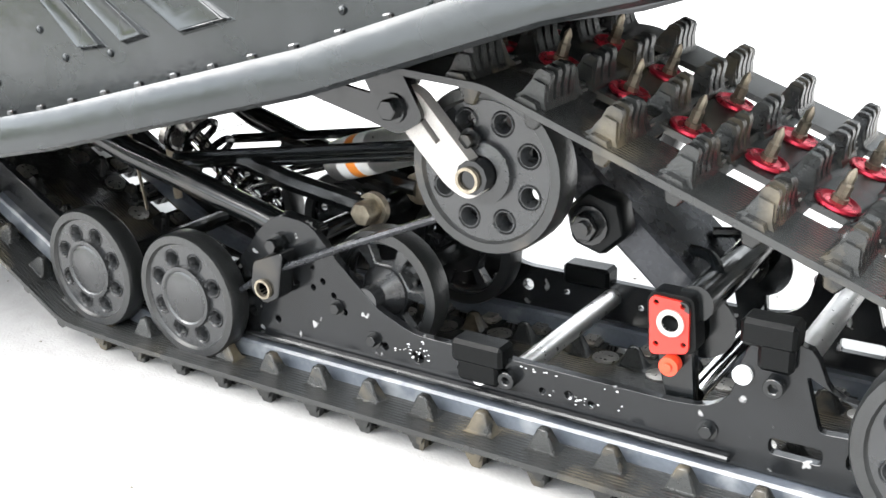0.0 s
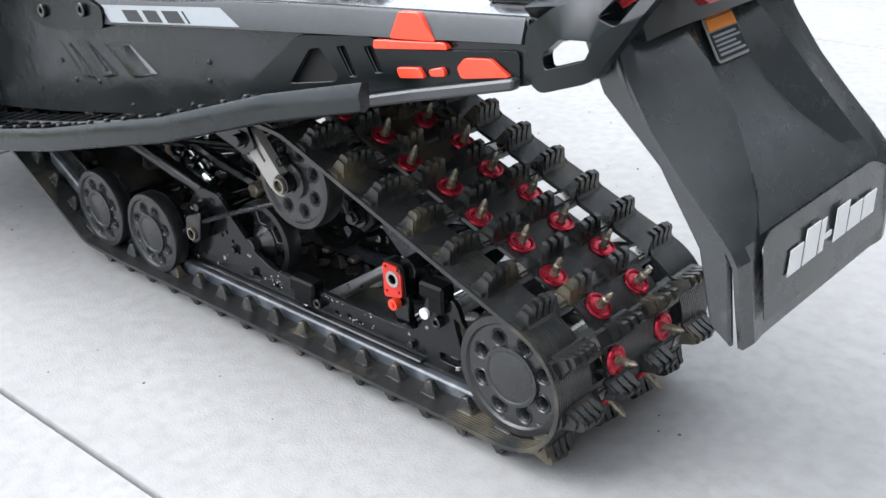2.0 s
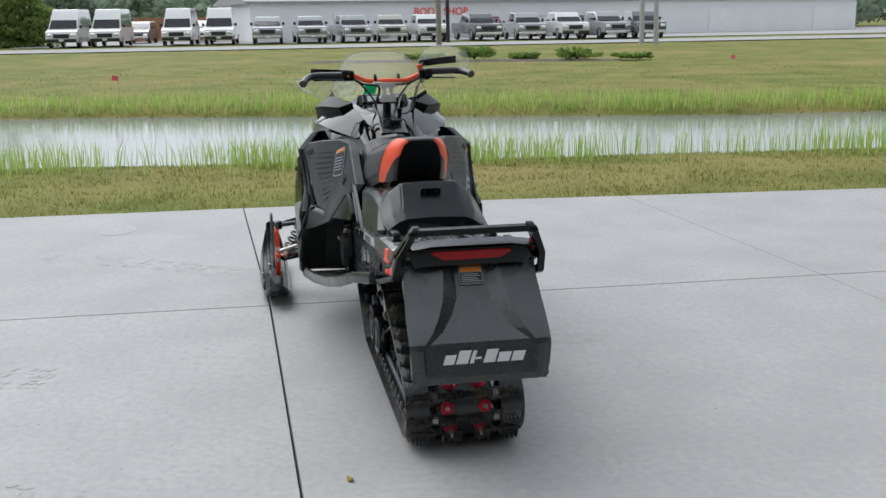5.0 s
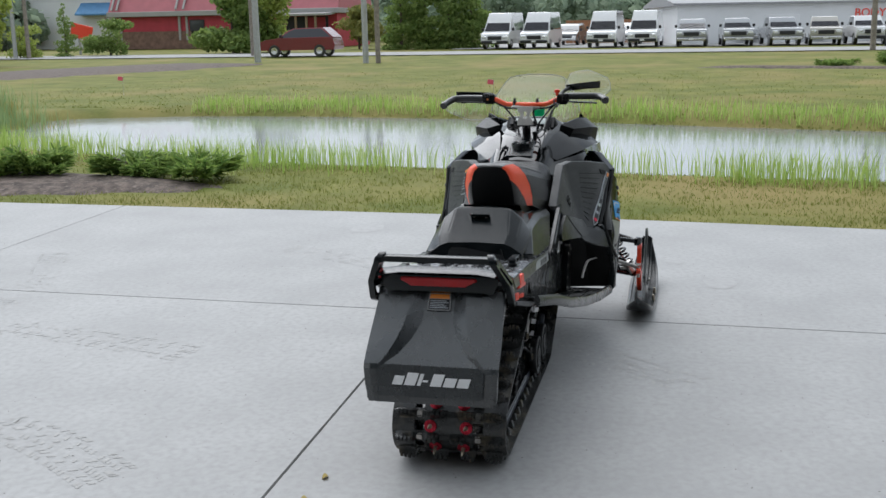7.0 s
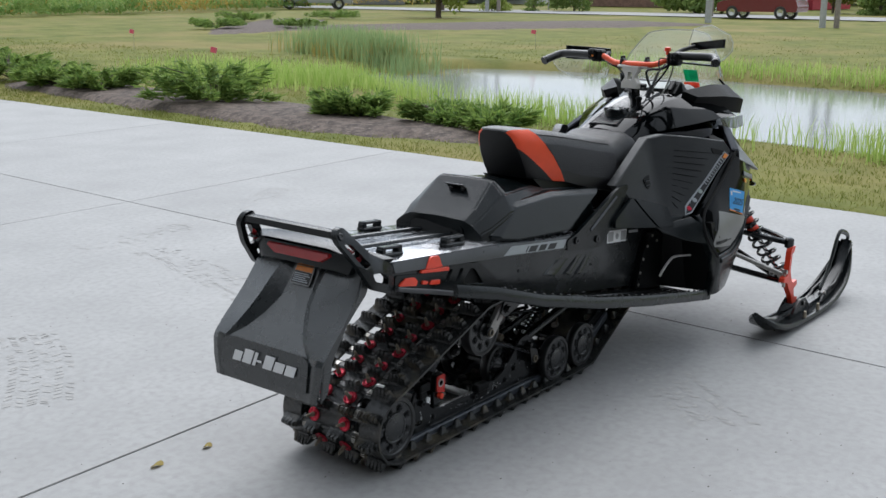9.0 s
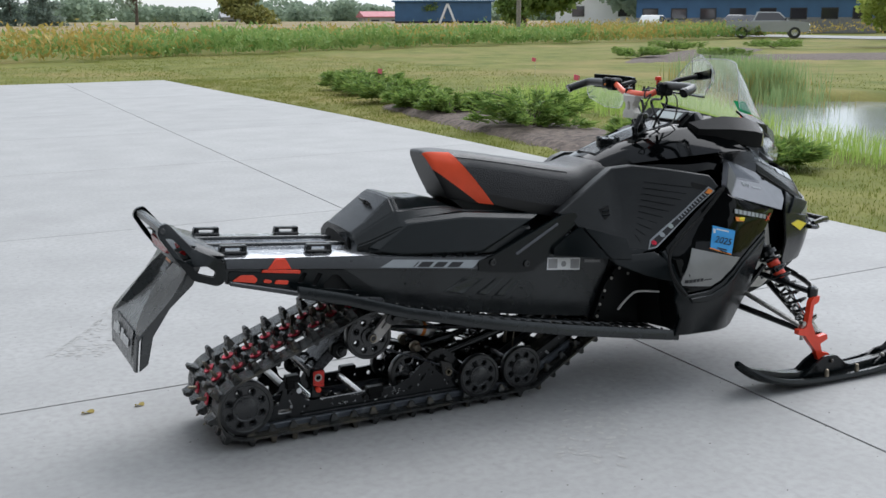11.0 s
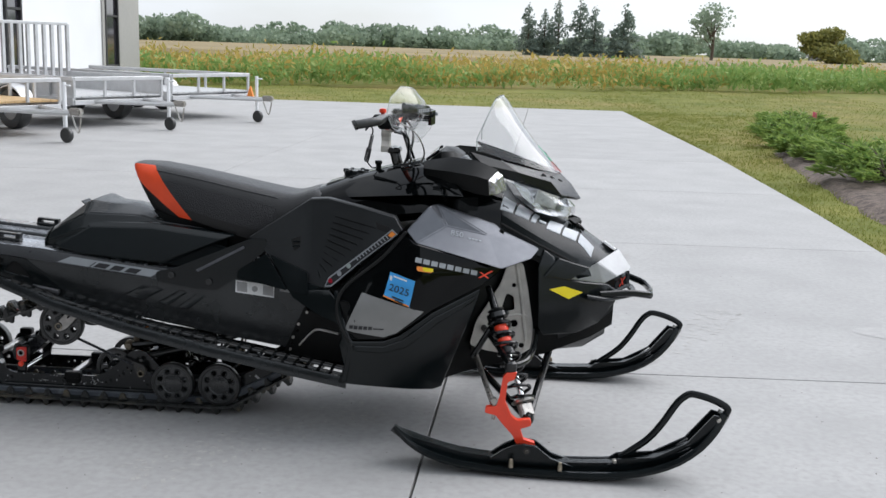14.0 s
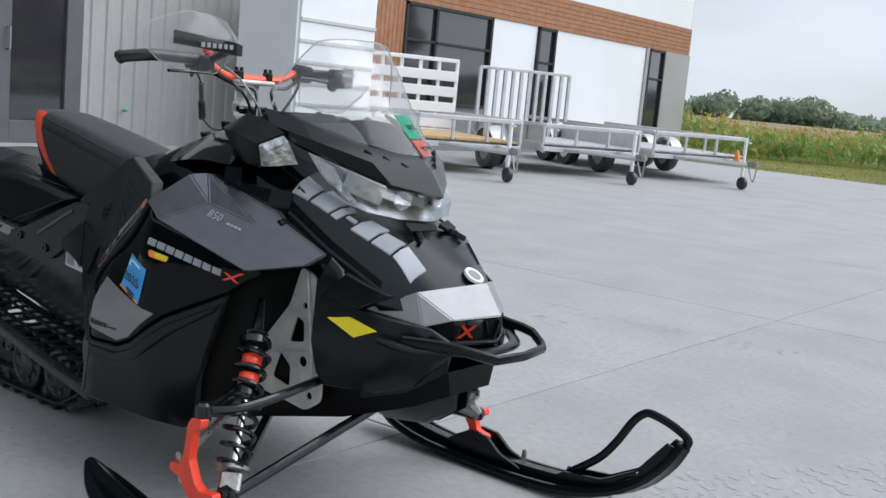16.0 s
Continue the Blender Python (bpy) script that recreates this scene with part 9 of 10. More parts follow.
def vehicle(name, label, category, at, turn, length, width, lower, cabin, colour, wheel_r, wheels, group):
    """lower and cabin: side outlines (x, z), the front towards +x; the cabin narrows to its roof."""
    v = thing(name, label, category, (at[0], at[1], GROUND_FAR), group)
    v.matrix_world = pose(at[0], at[1], GROUND_FAR, 0, 0, turn)
    arch = []
    part("body", prism(rounded(lower, 0.09, 3), -width / 2, width / 2, bevel=0.05), PAINT[colour], v)
    zt = max(z for _, z in cabin)
    zb = min(z for _, z in cabin)

    def tapered(y, k):
        bm = prism(rounded(cabin, 0.07, 3), -1, 1, bevel=0.0)
        for q in bm.verts:
            q.co.y = math.copysign(1, q.co.y) * (width / 2 - 0.04 - 0.16 * (q.co.z - zb) / max(0.1, zt - zb)) * k
        return bm
    part("cabin", bevelled(tapered(0, 1.0), 0.03), PAINT[colour], v)
    cx = sum(p[0] for p in cabin) / len(cabin)
    inner = [(cx + (x - cx) * 0.9, zb + 0.06 + (z - zb) * 0.84 - (0.02 if z > zb + 0.1 else 0)) for x, z in cabin]
    glass = prism(rounded(inner, 0.05, 2), -1, 1)
    for q in glass.verts:
        q.co.y = math.copysign(1, q.co.y) * (width / 2 - 0.034 - 0.16 * (q.co.z - zb) / max(0.1, zt - zb))
    part("side_window", glass, M_DARK_GLASS, v)
    fr = sorted([p for p in cabin], key=lambda p: -p[0])
    lo, hi = fr[0], max(cabin, key=lambda p: (p[1] > zt - 0.12) * 10 + p[0])
    w0, w1 = width / 2 - 0.12, width / 2 - 0.27
    bm = bmesh.new()
    bm.faces.new([bm.verts.new(p) for p in ((lo[0] + 0.012, -w0, lo[1] + 0.05), (lo[0] + 0.012, w0, lo[1] + 0.05), (hi[0] + 0.02, w1, hi[1] - 0.07), (hi[0] + 0.02, -w1, hi[1] - 0.07))])
    bmesh.ops.solidify(bm, geom=bm.faces[:], thickness=0.015)
    part("windscreen", bm, M_DARK_GLASS, v)
    xf = max(x for x, _ in lower)
    zf = max(z for x, z in lower if x > xf - 0.25)
    part("grille", box((xf, 0, zf - 0.28), (0.06, width * 0.5, 0.26), bevel=0.02), M_BRONZE, v)
    part("bumper", box((xf + 0.02, 0, 0.48), (0.12, width * 0.96, 0.2), bevel=0.04), M_CHROME2 if colour != "white" else M_BRONZE, v)
    for s in (-1, 1):
        part("headlight", box((xf - 0.03, s * width * 0.38, zf - 0.22), (0.12, width * 0.17, 0.18), bevel=0.03), M_REFLECT, v)
        part("mirror", box((lo[0] - 0.25, s * (width / 2 + 0.1), lo[1] + 0.16), (0.1, 0.18, 0.2), bevel=0.03), M_BRONZE, v)
        for x in wheels:
            w = part("wheel", lathe([(wheel_r * 0.6, -0.11), (wheel_r * 0.95, -0.11), (wheel_r, -0.06), (wheel_r, 0.06), (wheel_r * 0.95, 0.11), (wheel_r * 0.6, 0.11), (wheel_r * 0.6, -0.11)], (x, s * (width / 2 - 0.09), wheel_r), "y", 20), M_TYRE, v)
            part("rim", lathe([(0, 0.1 * s), (wheel_r * 0.55, 0.11 * s), (wheel_r * 0.62, 0.08 * s), (wheel_r * 0.62, -0.1 * s), (0, -0.1 * s)], (x, s * (width / 2 - 0.09), wheel_r), "y", 14), M_CHROME2, w)
    part("number_plate", box((xf + 0.085, 0, 0.5), (0.01, 0.3, 0.13), bevel=0.0), M_WHITE, v)
    return v


def van(at, turn):
    return vehicle("cargo_van", "tall white cargo van parked facing the road", "van", at, turn, 5.4, 2.0, [(-2.7, 0.35), (2.55, 0.35), (2.7, 0.6), (2.62, 1.05), (1.95, 1.22), (1.5, 1.3), (-2.7, 1.3)],
                   [(1.95, 1.2), (1.2, 2.15), (0.9, 2.5), (-2.6, 2.52), (-2.68, 1.2)], "white", 0.35, (-1.7, 1.75), "vans in the car lot")


def pickup(at, turn, colour):
    return vehicle("pickup_truck", colour + " pickup truck parked nose to the road", "truck", at, turn, 5.7, 2.0, [(-2.85, 0.5), (2.7, 0.45), (2.85, 0.75), (2.78, 1.12), (1.5, 1.22), (-0.9, 1.22), (-2.85, 1.2)],
                   [(1.45, 1.2), (0.75, 1.85), (-0.75, 1.88), (-1.05, 1.2)], colour, 0.41, (-1.75, 1.85), "trucks in the car lot")


def suv(at, turn, colour, label):
    return vehicle("suv", label, "car", at, turn, 4.7, 1.88, [(-2.3, 0.4), (2.25, 0.38), (2.35, 0.62), (2.3, 0.88), (1.9, 1.0), (1.15, 1.1), (-2.2, 1.12), (-2.35, 0.7)],
                   [(1.2, 1.05), (0.55, 1.52), (0.2, 1.66), (-1.6, 1.69), (-2.28, 1.1)], colour, 0.36, (-1.4, 1.4), "cars across the road")


for x, y in ((73.5, 12.3), (73.9, 9.6), (74.4, 5.0), (74.5, 2.2)):
    van((x, y), 176)
for k, (x, y) in enumerate(((74.4, -1.0), (74.3, -3.9), (74.1, -6.8), (73.8, -9.6), (73.4, -12.2), (72.8, -15.8), (72.0, -19.1), (71.3, -21.8), (70.5, -24.4), (69.6, -26.9))):
    pickup((x, y), 178 + 4 * (k % 3), ("silver", "silver", "silver", "sand", "white", "grey", "silver", "white", "silver", "grey")[k])
for k in range(9):
    suv((83 + (k % 3), 8.5 - 4.6 * k), 175 + 5 * (k % 3), ("grey", "white", "maroon", "silver")[k % 4], "%s car parked behind the row of trucks" % ("grey", "white", "maroon", "silver")[k % 4])
suv((57.5, 21.8), 91, "red", "dark red car on the far road")
tagged(pickup((55, 55.2), -42, "silver"), "silver pickup truck on the road beyond the weeds")
suv((58, 72), 40, "white", "white car parked by the distant building")
suv((63, 66), 10, "black", "black car parked by the distant building")


# ---- buildings in the distance ----
def shed(name, label, at, turn, length, depth, wall_h, roof_h, wall, roof, windows=0, overhang=0.4, base=GROUND_FAR, doors=0, wall2=None):
    """A plain gabled or low-roofed building, front towards -y of its own space."""
    b = thing(name, label, "building", (at[0], at[1], base))
    b.matrix_world = pose(at[0], at[1], base, 0, 0, turn)
    part("wall", box((0, 0, wall_h / 2), (length, depth, wall_h), bevel=0.02), wall, b)
    if wall2:
        part("wall_base", box((0, -depth / 2 - 0.03, wall_h * 0.22), (length, 0.06, wall_h * 0.44), bevel=0.01), wall2, b)
    d = depth / 2 + overhang
    part("roof", loft([[(x, -d, wall_h - 0.05), (x, d, wall_h - 0.05), (x, d, wall_h + 0.12), (x, 0, wall_h + roof_h), (x, -d, wall_h + 0.12)] for x in (-length / 2 - overhang, length / 2 + overhang)]), roof, b)
    for k in range(windows):
        x = -length / 2 + length * (k + 0.5) / windows
        w = part("window", box((x, -depth / 2 - 0.04, wall_h * 0.55), (min(1.6, length / windows * 0.55), 0.08, wall_h * 0.32), bevel=0.01), M_BRONZE, b)
        part("pane", box((x, -depth / 2 - 0.085, wall_h * 0.55), (min(1.4, length / windows * 0.48), 0.02, wall_h * 0.26), bevel=0.0), M_DARK_GLASS, w)
    for k in range(doors):
        x = -length / 2 + length * (k + 0.5) / doors + 2
        part("door", box((x, -depth / 2 - 0.04, wall_h * 0.36), (2.6, 0.08, wall_h * 0.72), bevel=0.01), M_SHEET, b)
    return b


M_GALV_SIGN = material("grey_sign_post", (0.35, 0.35, 0.35), 0.6, vary=0.1, scale=6)
M_RED_WALL = material("red_board_siding", (0.42, 0.04, 0.06), 0.6, vary=0.1, scale=1.5)
M_RED_ROOF = material("faded_red_roof", (0.47, 0.15, 0.17), 0.6, vary=0.08, scale=1.2)
M_BLUE_ROOF = material("blue_metal_roof", (0.05, 0.12, 0.235), 0.5, 0.1, vary=0.08, scale=1)
M_GREY_ROOF = material("grey_roof", (0.3, 0.3, 0.31), 0.6, vary=0.08, scale=1)
body_shop = shed("body_shop", "long low white workshop with a grey roof", (92.5, -27), -79, 58, 14, 2.9, 0.9, M_PANEL, M_GREY_ROOF, 0, doors=5)
sign = part("sign", lettering("BODY SHOP", 0.85, pose(-13.5, -7.06, 2.1, 90, 0, 0), 0.03), M_RED, body_shop, "red lettering")


def red_store():
    """A long low red building: stone foot, pale fascia, faded mansard and a timber porch."""
    b = thing("red_store", "long red building with a pale fascia and timber porch", "building", (90, 41.5, GROUND_FAR))
    part("wall", box((5.0, 0, 1.5), (10.0, 22.3, 3.0), bevel=0.02), M_RED_WALL, b)
    part("stone_foot", box((-0.06, 3.6, 0.82), (0.12, 15.1, 1.64), bevel=0.02), material("brown_stone_foot", (0.2, 0.12, 0.09), 0.85, vary=0.3, scale=3, bump=0.4, bump_scale=14), b)
    part("fascia", box((4.8, 0, 3.24), (11.0, 23.0, 0.46), bevel=0.03), M_SIDING, b, "pale grey fascia board")
    part("roof", loft([[(-0.55, y, 3.47), (10.2, y, 3.47), (9.4, y, 6.0), (1.0, y, 6.0)] for y in (-11.4, 11.4)]), M_RED_ROOF, b, "faded red mansard roof")
    for y in (10.95, 10.4, 4.35, 3.6):
        part("pilaster", box((-0.08, y, 1.9), (0.16, 0.22, 2.2), bevel=0.01), M_SIDING, b)
        part("roof_strip", box((-0.1, y, 4.6), (0.1, 0.2, 2.3), (0, 33, 0), bevel=0.01), M_SIDING, b)
    door = part("door", box((-0.05, 2.6, 1.6), (0.1, 1.5, 2.1), bevel=0.01), M_BRONZE, b)
    part("pane", box((-0.11, 2.6, 1.75), (0.02, 1.2, 1.6), bevel=0.0), M_DARK_GLASS, door)
    # dark panel standing for the shaded recess behind the porch posts
    part("porch_shade", box((-0.04, -7.8, 1.55), (0.08, 5.0, 2.4), bevel=0.01), M_BRONZE, b)
    part("porch_panel", box((-0.1, -9.1, 1.7), (0.06, 1.9, 1.9), bevel=0.01), M_RED_WALL, b)
    part("porch_floor", box((-1.3, -8.0, 0.3), (2.6, 5.6, 0.6), bevel=0.02), M_STONE, b)
    part("porch_roof", box((-1.4, -8.0, 2.95), (2.8, 6.0, 0.2), (0, -3, 0), bevel=0.02), M_SIDING, b)
    for y in (-5.9, -7.1, -8.1, -9.1, -9.95):
        part("porch_post", box((-2.5, y, 1.75), (0.18, 0.18, 2.3), bevel=0.01), M_TIMBER, b)
    part("porch_rail", box((-2.5, -7.9, 1.3), (0.08, 4.2, 0.1), bevel=0.01), M_TIMBER, b)
    return b


red_store()
white = shed("white_house", "long white building with a blue awning", (100, 66.5), -90, 21, 8, 5.4, 0.8, M_PANEL, M_GREY_ROOF, 0)
part("door", box((0.3, -4.05, 1.9), (2.6, 0.1, 2.2), bevel=0.01), M_BRONZE, white, "dark wide doorway")
part("door", box((-5.5, -4.05, 2.1), (1.2, 0.1, 2.4), bevel=0.01), M_SHEET, white)
part("awning", loft([[(x, -4.0, 4.6), (x, -5.4, 3.5), (x, -5.4, 3.35), (x, -4.0, 3.35)] for x in (6.9, 10.5)]), material("blue_awning_cloth", (0.1, 0.25, 0.45), 0.7, vary=0.1, scale=3), white, "blue cloth awning")
billboard = thing("roadside_sign", "red roadside sign on a grey post", "sign", (72, 45.2, GROUND_FAR))
part("panel", moved(box((0, 0, 0), (0.12, 1.7, 1.1), bevel=0.02), pose(0, 0, 1.7, 14, 0, 8)), M_RED, billboard, "red sign panel")
part("post", box((0.12, 0.3, 0.6), (0.12, 0.16, 1.3), bevel=0.01), M_GALV_SIGN, billboard)
blue_hall = shed("blue_hall", "low flat-roofed building clad in blue metal", (67, 130), -28, 13, 8, 3.7, 0.25, M_BLUE_ROOF, M_BLUE_ROOF, 0)
part("wall_base", box((0, -4.06, 0.55), (13, 0.12, 1.1), bevel=0.01), M_DARK_GLASS, blue_hall, "dark glazed ground floor")
for s in (-1, 1):
    part("gable_board", moved(box((0, 0, 0), (0.3, 0.14, 3.2), bevel=0.01), pose(0.6 + 0.62 * s, -4.15, 1.9, 0, -22 * s, 0)), M_PANEL, blue_hall, "white raking board")
shed("grey_warehouse", "long light grey warehouse", (89, 118), -38, 18, 14, 4.2, 1.2, M_PANEL, M_GREY_ROOF, 3)
shed("blue_roof_building", "showroom with a blue fascia and white roof edge", (75, 78), -45, 22, 9, 3.3, 0.9, M_BLUE_ROOF, M_PANEL, 8, wall2=M_STONE)
for k, (x, y, ln) in enumerate(((60, 205, 7), (84, 190, 8))):
    shed("far_house", "small pale building on the horizon", (x, y), -10, ln, 6, 1.7, 1.1, M_SIDING, (M_GREY_ROOF, M_RED_ROOF, M_BLUE_ROOF)[k % 3], 2, base=-0.1)
fence = thing("board_fence", "orange-brown board fence behind the vans", "fence", (88, 4, GROUND_FAR))
for k in range(30):
    part("board", box((0.1 * (k % 2), -4 + 0.32 * k, 1.0), (0.03, 0.3, 1.9), bevel=0.005), M_WOOD, fence)


# ---- poles ----
def pole(at, h, r, label, mat):
    p = thing("utility_pole", label, "pole", (at[0], at[1], GROUND_FAR))
    part("post", tube([(0, 0, 0), (0.02, 0.03, h * 0.5), (0, 0, h)], [r, r * 0.9, r * 0.75], 10), mat, p)
    part("crossarm", box((0, 0, h - 0.6), (0.1, 2.2, 0.12), bevel=0.01), mat, p)


M_POLE = material("weathered_pole", (0.25, 0.22, 0.19), 0.9, vary=0.25, scale=7)
M_GALV = material("galvanised_post", (0.42, 0.43, 0.43), 0.5, 0.6, vary=0.1, scale=7)
pole((60, 42.9), 9, 0.14, "grey weathered utility pole by the road", M_GALV)
pole((60, 41.9), 9, 0.14, "brown wooden utility pole by the road", M_POLE)
pole((47.3, 20.4), 9, 0.17, "grey weathered utility pole by the road", M_GALV)
pole((44.6, 13.9), 9, 0.14, "grey weathered utility pole by the road", M_GALV)
pole((44.6, 13.3), 9, 0.12, "brown wooden utility pole by the road", M_POLE)
pole((57.5, -10.3), 9, 0.16, "brown wooden utility pole by the car lot", M_POLE)
pole((65.3, -12.3), 9, 0.13, "dark lamp pole in the car lot", M_BRONZE)
pole((52.7, -20.7), 6, 0.14, "grey sign post by the road", M_GALV)
pole((52.4, -21.4), 6, 0.14, "grey sign post by the road", M_GALV)
pole((35, 56.5), 9, 0.16, "brown wooden utility pole behind the field", M_POLE)
pole((60, 26), 9, 0.14, "brown wooden utility pole by the road", M_POLE)


# ---- trees ----
def crown_mesh(name, blobs, n, size, mat, parent, seed, stray=0.12):
    """Leaf clumps through several uneven masses, thinner at their rims."""
    rs = np.random.default_rng(seed)
    v, f = [], []
    vol = np.array([b[3] ** 2 * b[4] for b in blobs])
    pick = rs.choice(len(blobs), n, p=vol / vol.sum())
    u = rs.normal(0, 1, (n, 3))
    u /= np.linalg.norm(u, axis=1)[:, None]
    rad = rs.uniform(0.25, 1, n) ** 0.45 * (1 + stray * rs.normal(0, 1, n))
    B = np.array(blobs)[pick]
    p = B[:, :3] + u * rad[:, None] * np.stack([B[:, 3], B[:, 3], B[:, 4]], -1)
    a = rs.normal(0, 1, (n, 3))
    b = rs.normal(0, 1, (n, 3))
    a /= np.linalg.norm(a, axis=1)[:, None]
    b -= (a * b).sum(1)[:, None] * a
    b /= np.linalg.norm(b, axis=1)[:, None]
    s = size * rs.uniform(0.5, 1.3, n)[:, None]
    quad = np.stack([p - a * s, p - b * s * 0.6, p + a * s * 0.9, p + b * s * 0.7], 1)
    k = np.arange(n)[:, None] * 4
    return raw_mesh(name, quad.reshape(-1, 3).tolist(), (k + np.arange(4)).tolist(), mat, parent)


def broadleaf(at, h, r, mat, seed, label, base=GROUND_FAR, n=1500, bole=0.25, name="tree"):
    rs = np.random.default_rng(seed)
    t = thing(name, label, "tree", (at[0], at[1], base))
    trunk = [(0, 0, 0), (0.05 * h * rs.normal(0, 0.3), 0, h * 0.3), (0.03 * h * rs.normal(), 0.03 * h * rs.normal(), h * 0.75)]
    bms = [tube(trunk, [h * 0.03, h * 0.022, h * 0.008], 8)]
    blobs = []
    for k in range(9):
        a = rs.uniform(0, 6.28)
        z = h * rs.uniform(bole + 0.1, 0.86)
        d = r * rs.uniform(0.25, 0.7)
        blobs.append((math.cos(a) * d, math.sin(a) * d, z, r * rs.uniform(0.35, 0.6), h * rs.uniform(0.12, 0.2)))
        bms.append(tube([(0, 0, z * 0.6), (math.cos(a) * d * 0.5, math.sin(a) * d * 0.5, z * 0.85), (math.cos(a) * d, math.sin(a) * d, z)], [h * 0.012, h * 0.008, h * 0.003], 5))
    blobs.append((0, 0, h * 0.84, r * 0.45, h * 0.15))
    part("trunk", join(*bms), M_BARK, t)
    crown_mesh("crown", blobs, int(n * 2.2), max(0.1, r * 0.07), mat, t, seed)
    return t


def conifer(at, h, r, mat, seed, label, base=GROUND_FAR, n=1300, name="conifer", bole=0.08, column=False):
    rs = np.random.default_rng(seed)
    t = thing(name, label, "tree", (at[0], at[1], base))
    part("trunk", tube([(0, 0, 0), (0, 0, h * 0.95)], [h * 0.022, h * 0.004], 7), M_BARK, t)
    blobs = []
    rows = 9
    for k in range(rows):
        q = k / (rows - 1)
        w = r * ((1 - q) ** 0.7 * 0.85 + 0.12) if not column else r * (0.95 - 0.75 * q ** 2.2)
        for j in range(3):
            a = rs.uniform(0, 6.28)
            blobs.append((math.cos(a) * w * 0.5, math.sin(a) * w * 0.5, h * (bole + (0.96 - bole) * q), w * 0.6, h * 0.065))
    crown_mesh("crown", blobs, int(n * 1.8), max(0.09, r * 0.085), mat, t, seed)
    return t


for k, (x, y, h, r) in enumerate(((76.2, 18.8, 7.5, 1.9), (76.6, 17.1, 8, 1.8), (77.0, 15.4, 6.5, 1.8), (74.8, 20.3, 6.0, 1.5))):
    conifer((x, y), h, r, L_TREE, 200 + k, "dense dark green columnar evergreen behind the road", n=2600, bole=0.02, column=True)
broadleaf((69.7, 31.6), 4.6, 3.0, L_TREE, 210, "broad rounded green shrub tree", n=2600, bole=0.05)
broadleaf((77.7, 24.5), 3.4, 2.2, L_YELLOW, 211, "rounded olive-brown shrub by the vans", n=1600, bole=0.05)
conifer((64.3, 41.8), 3.6, 0.9, L_TREE, 212, "small columnar dark green evergreen", n=900, bole=0.02, column=True)
broadleaf((65.7, 39.2), 2.6, 1.7, L_TREE, 213, "rounded green shrub beside the road", n=1200, bole=0.05)
broadleaf((60, 47), 7, 2.6, L_YELLOW, 214, "young yellow-green roadside tree", n=1600)
broadleaf((44, 34.6), 5.6, 2.3, L_LIME, 215, "young bright green tree on the lawn", n=2600, base=-0.2, bole=0.12)
broadleaf((71, 29.3), 6.4, 2.4, L_LIME, 216, "taller yellow-green shrub beside the red building", n=2400, bole=0.02)
broadleaf((62, 43.9), 2.2, 1.3, L_LIME, 217, "small pale green shrub by the road", n=900, bole=0.02)
for k, (x, y, h, r) in enumerate(((2.6, 115.7, 6.6, 1.9), (4.4, 116.5, 6.0, 1.6), (5.9, 115.4, 7.3, 1.8), (8.2, 115.4, 7.2, 2.0), (9.9, 116.3, 6.6, 1.8), (13.0, 115, 6.6, 2.4))):
    conifer((x, y), h, r, L_PINE, 220 + k, "tall dark pine at the field's far side", base=-0.1, bole=0.12)
broadleaf((45.6, 73.4), 9.5, 4.2, L_TREE, 230, "large dark green maple behind the field", base=-0.2, n=4200, bole=0.0)
broadleaf((39.4, 130), 5.2, 3.8, L_YELLOW, 231, "rounded yellow-green tree on the horizon", base=-0.1, bole=-0.05, n=2200)
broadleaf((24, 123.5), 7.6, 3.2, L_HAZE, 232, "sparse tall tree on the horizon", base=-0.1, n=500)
broadleaf((95, 110), 8.5, 4.0, L_TREE, 233, "green tree beside the warehouse", base=-0.2, n=2600)
broadleaf((65, 128), 4, 2.2, L_TREE, 234, "small green tree by the blue roof", base=-0.2)
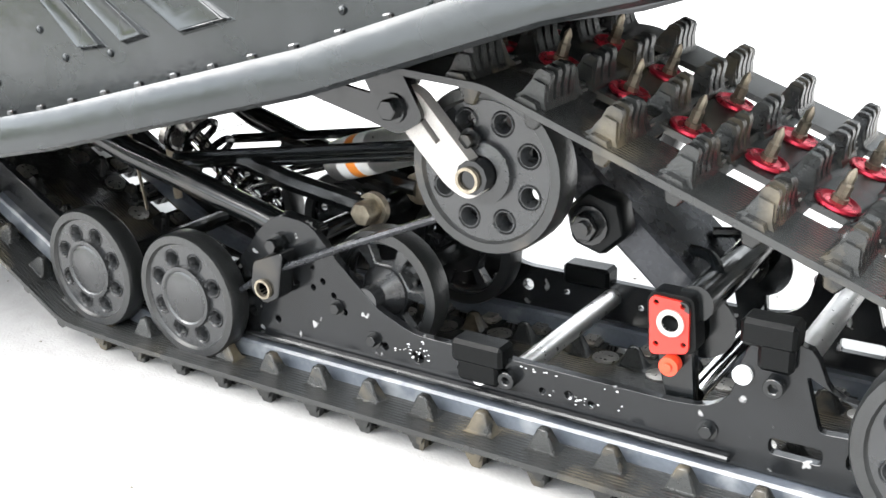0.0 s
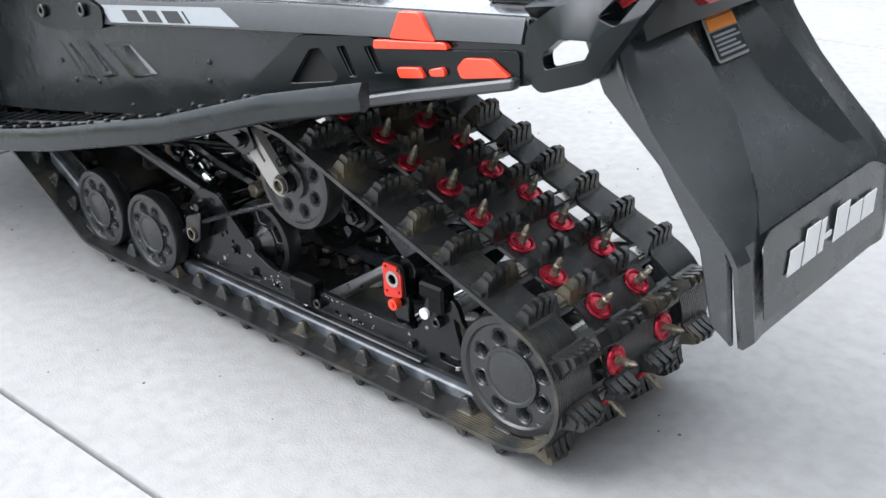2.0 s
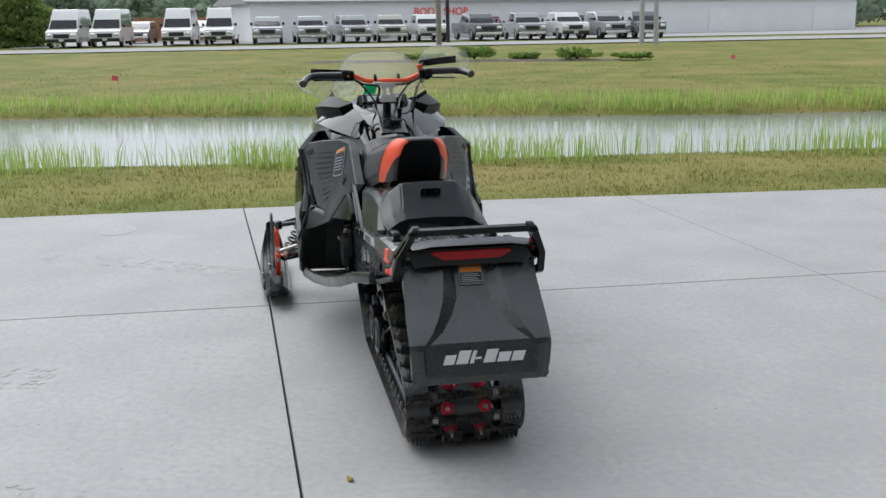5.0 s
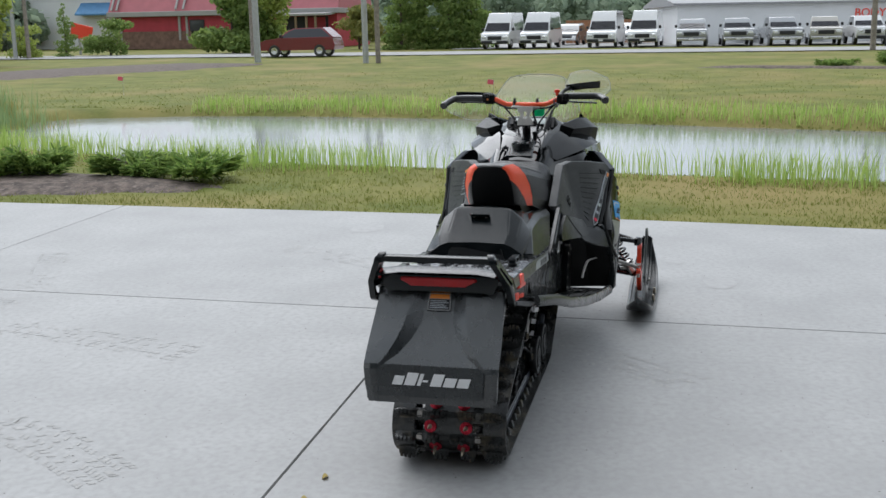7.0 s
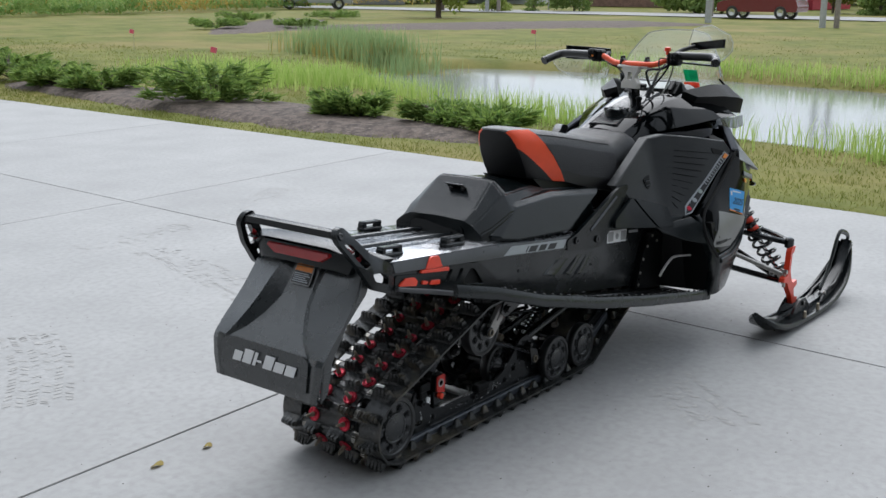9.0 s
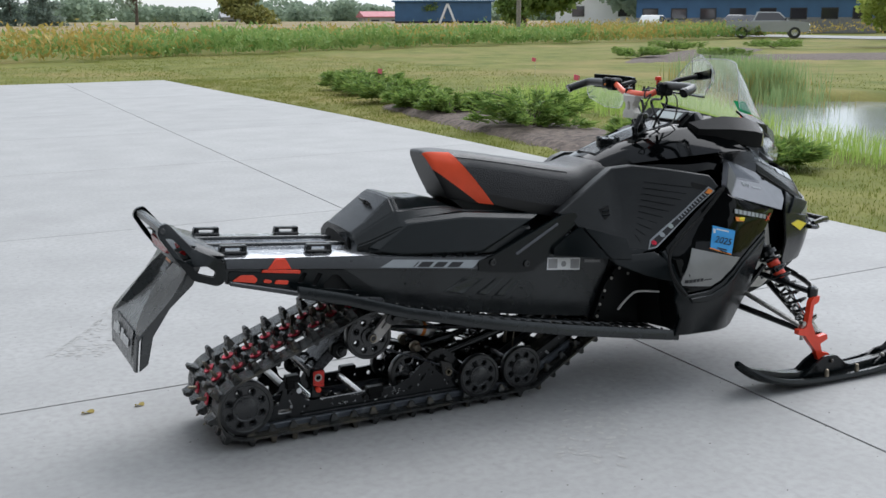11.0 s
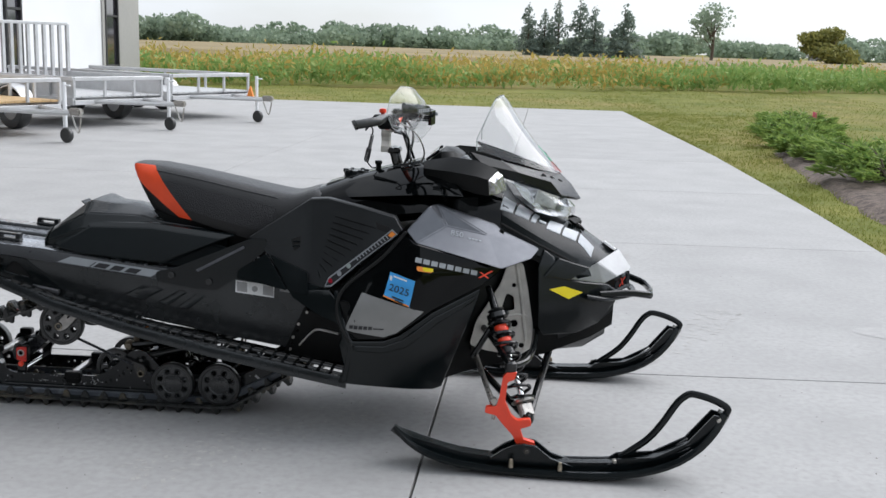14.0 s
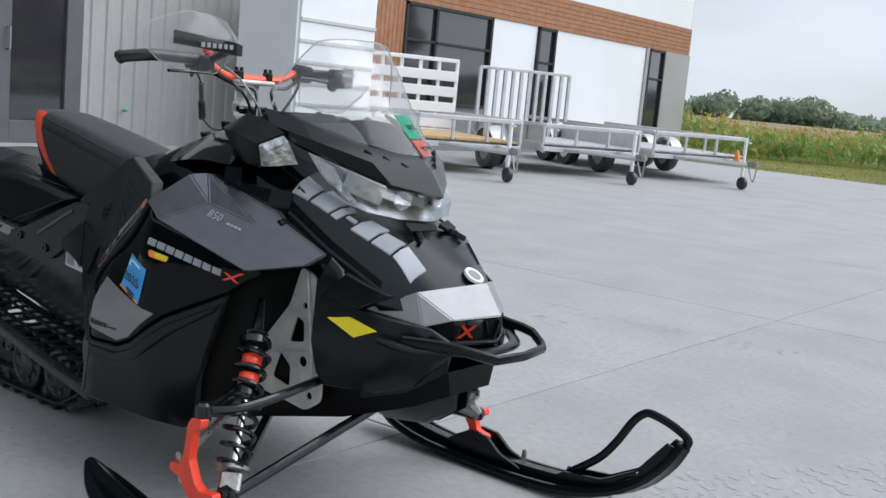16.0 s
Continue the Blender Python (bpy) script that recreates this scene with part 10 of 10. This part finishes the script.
# far woods along the horizon, haze put into their leaf colour
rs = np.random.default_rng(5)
woods = thing("far_woods", "line of distant woods on the horizon in haze-pale leaves", "woods", kind="stuff")
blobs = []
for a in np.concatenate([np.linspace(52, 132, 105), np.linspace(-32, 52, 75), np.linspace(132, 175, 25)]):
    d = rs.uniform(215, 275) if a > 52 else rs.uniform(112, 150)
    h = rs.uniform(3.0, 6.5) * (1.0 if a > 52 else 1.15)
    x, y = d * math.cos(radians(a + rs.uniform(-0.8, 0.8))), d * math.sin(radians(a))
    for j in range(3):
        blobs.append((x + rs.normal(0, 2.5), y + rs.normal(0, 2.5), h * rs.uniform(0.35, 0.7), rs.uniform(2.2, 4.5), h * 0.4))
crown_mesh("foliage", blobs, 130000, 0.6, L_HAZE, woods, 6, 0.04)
# the ripe field behind the weeds
M_FIELD = material("ripe_field", (0.24, 0.185, 0.09), 0.95, vary=0.25, scale=0.08, bump=0.5, bump_scale=3)
edge = [(-250, 58, 190), (-60, 58, 205), (-20, 66, 210), (30, 76, 205), (62, 92, 200), (120, 150, 195)]
crop = raw_mesh("field", [(x, y + d, z) for x, y, far in edge for d, z in ((0, -0.2), (3, 0.66), (far - y, 0.8))], [(3 * k + j, 3 * k + 3 + j, 3 * k + 4 + j, 3 * k + 1 + j) for k in range(5) for j in (0, 1)], M_FIELD)
tagged(crop, "ripe brown crop standing in the far field", "field", kind="structure")
for k, (x, y) in enumerate(((7.4, 15.6), (13.0, 19.0), (9.4, 11.8), (17.5, 3.0), (21, -11), (20, 12.5))):
    fl = thing("marker_flag", "small pink marking flag in the lawn", "flag", (x, y, float(ground_height(np.array(x), np.array(y)))))
    part("wire", rod((0, 0, 0), (0, 0, 0.45), 0.004, 5), M_STEEL, fl)
    part("flag", box((0.0, 0.06, 0.41), (0.004, 0.12, 0.09), (8, 0, 20), bevel=0), material("pink_plastic", (0.8, 0.12, 0.2), 0.5), fl)
for k, (x, y) in enumerate(((-0.42, 0.40), (-0.24, 0.39))):
    lf = thing("dry_leaf", "small dry yellow leaf on the concrete", "leaf", (x, y, 0.002))
    bm = bmesh.new()
    pts = [(0.018 * math.cos(t) * (1.3 if k != 1 else 1), 0.010 * math.sin(t), 0.004 + 0.006 * math.sin(2 * t)) for t in np.linspace(0, 2 * math.pi, 11)[:-1]]
    bm.faces.new([bm.verts.new(p) for p in pts])
    bmesh.ops.solidify(bm, geom=bm.faces[:], thickness=0.0008)
    part("blade", bm, L_GOLD, lf)
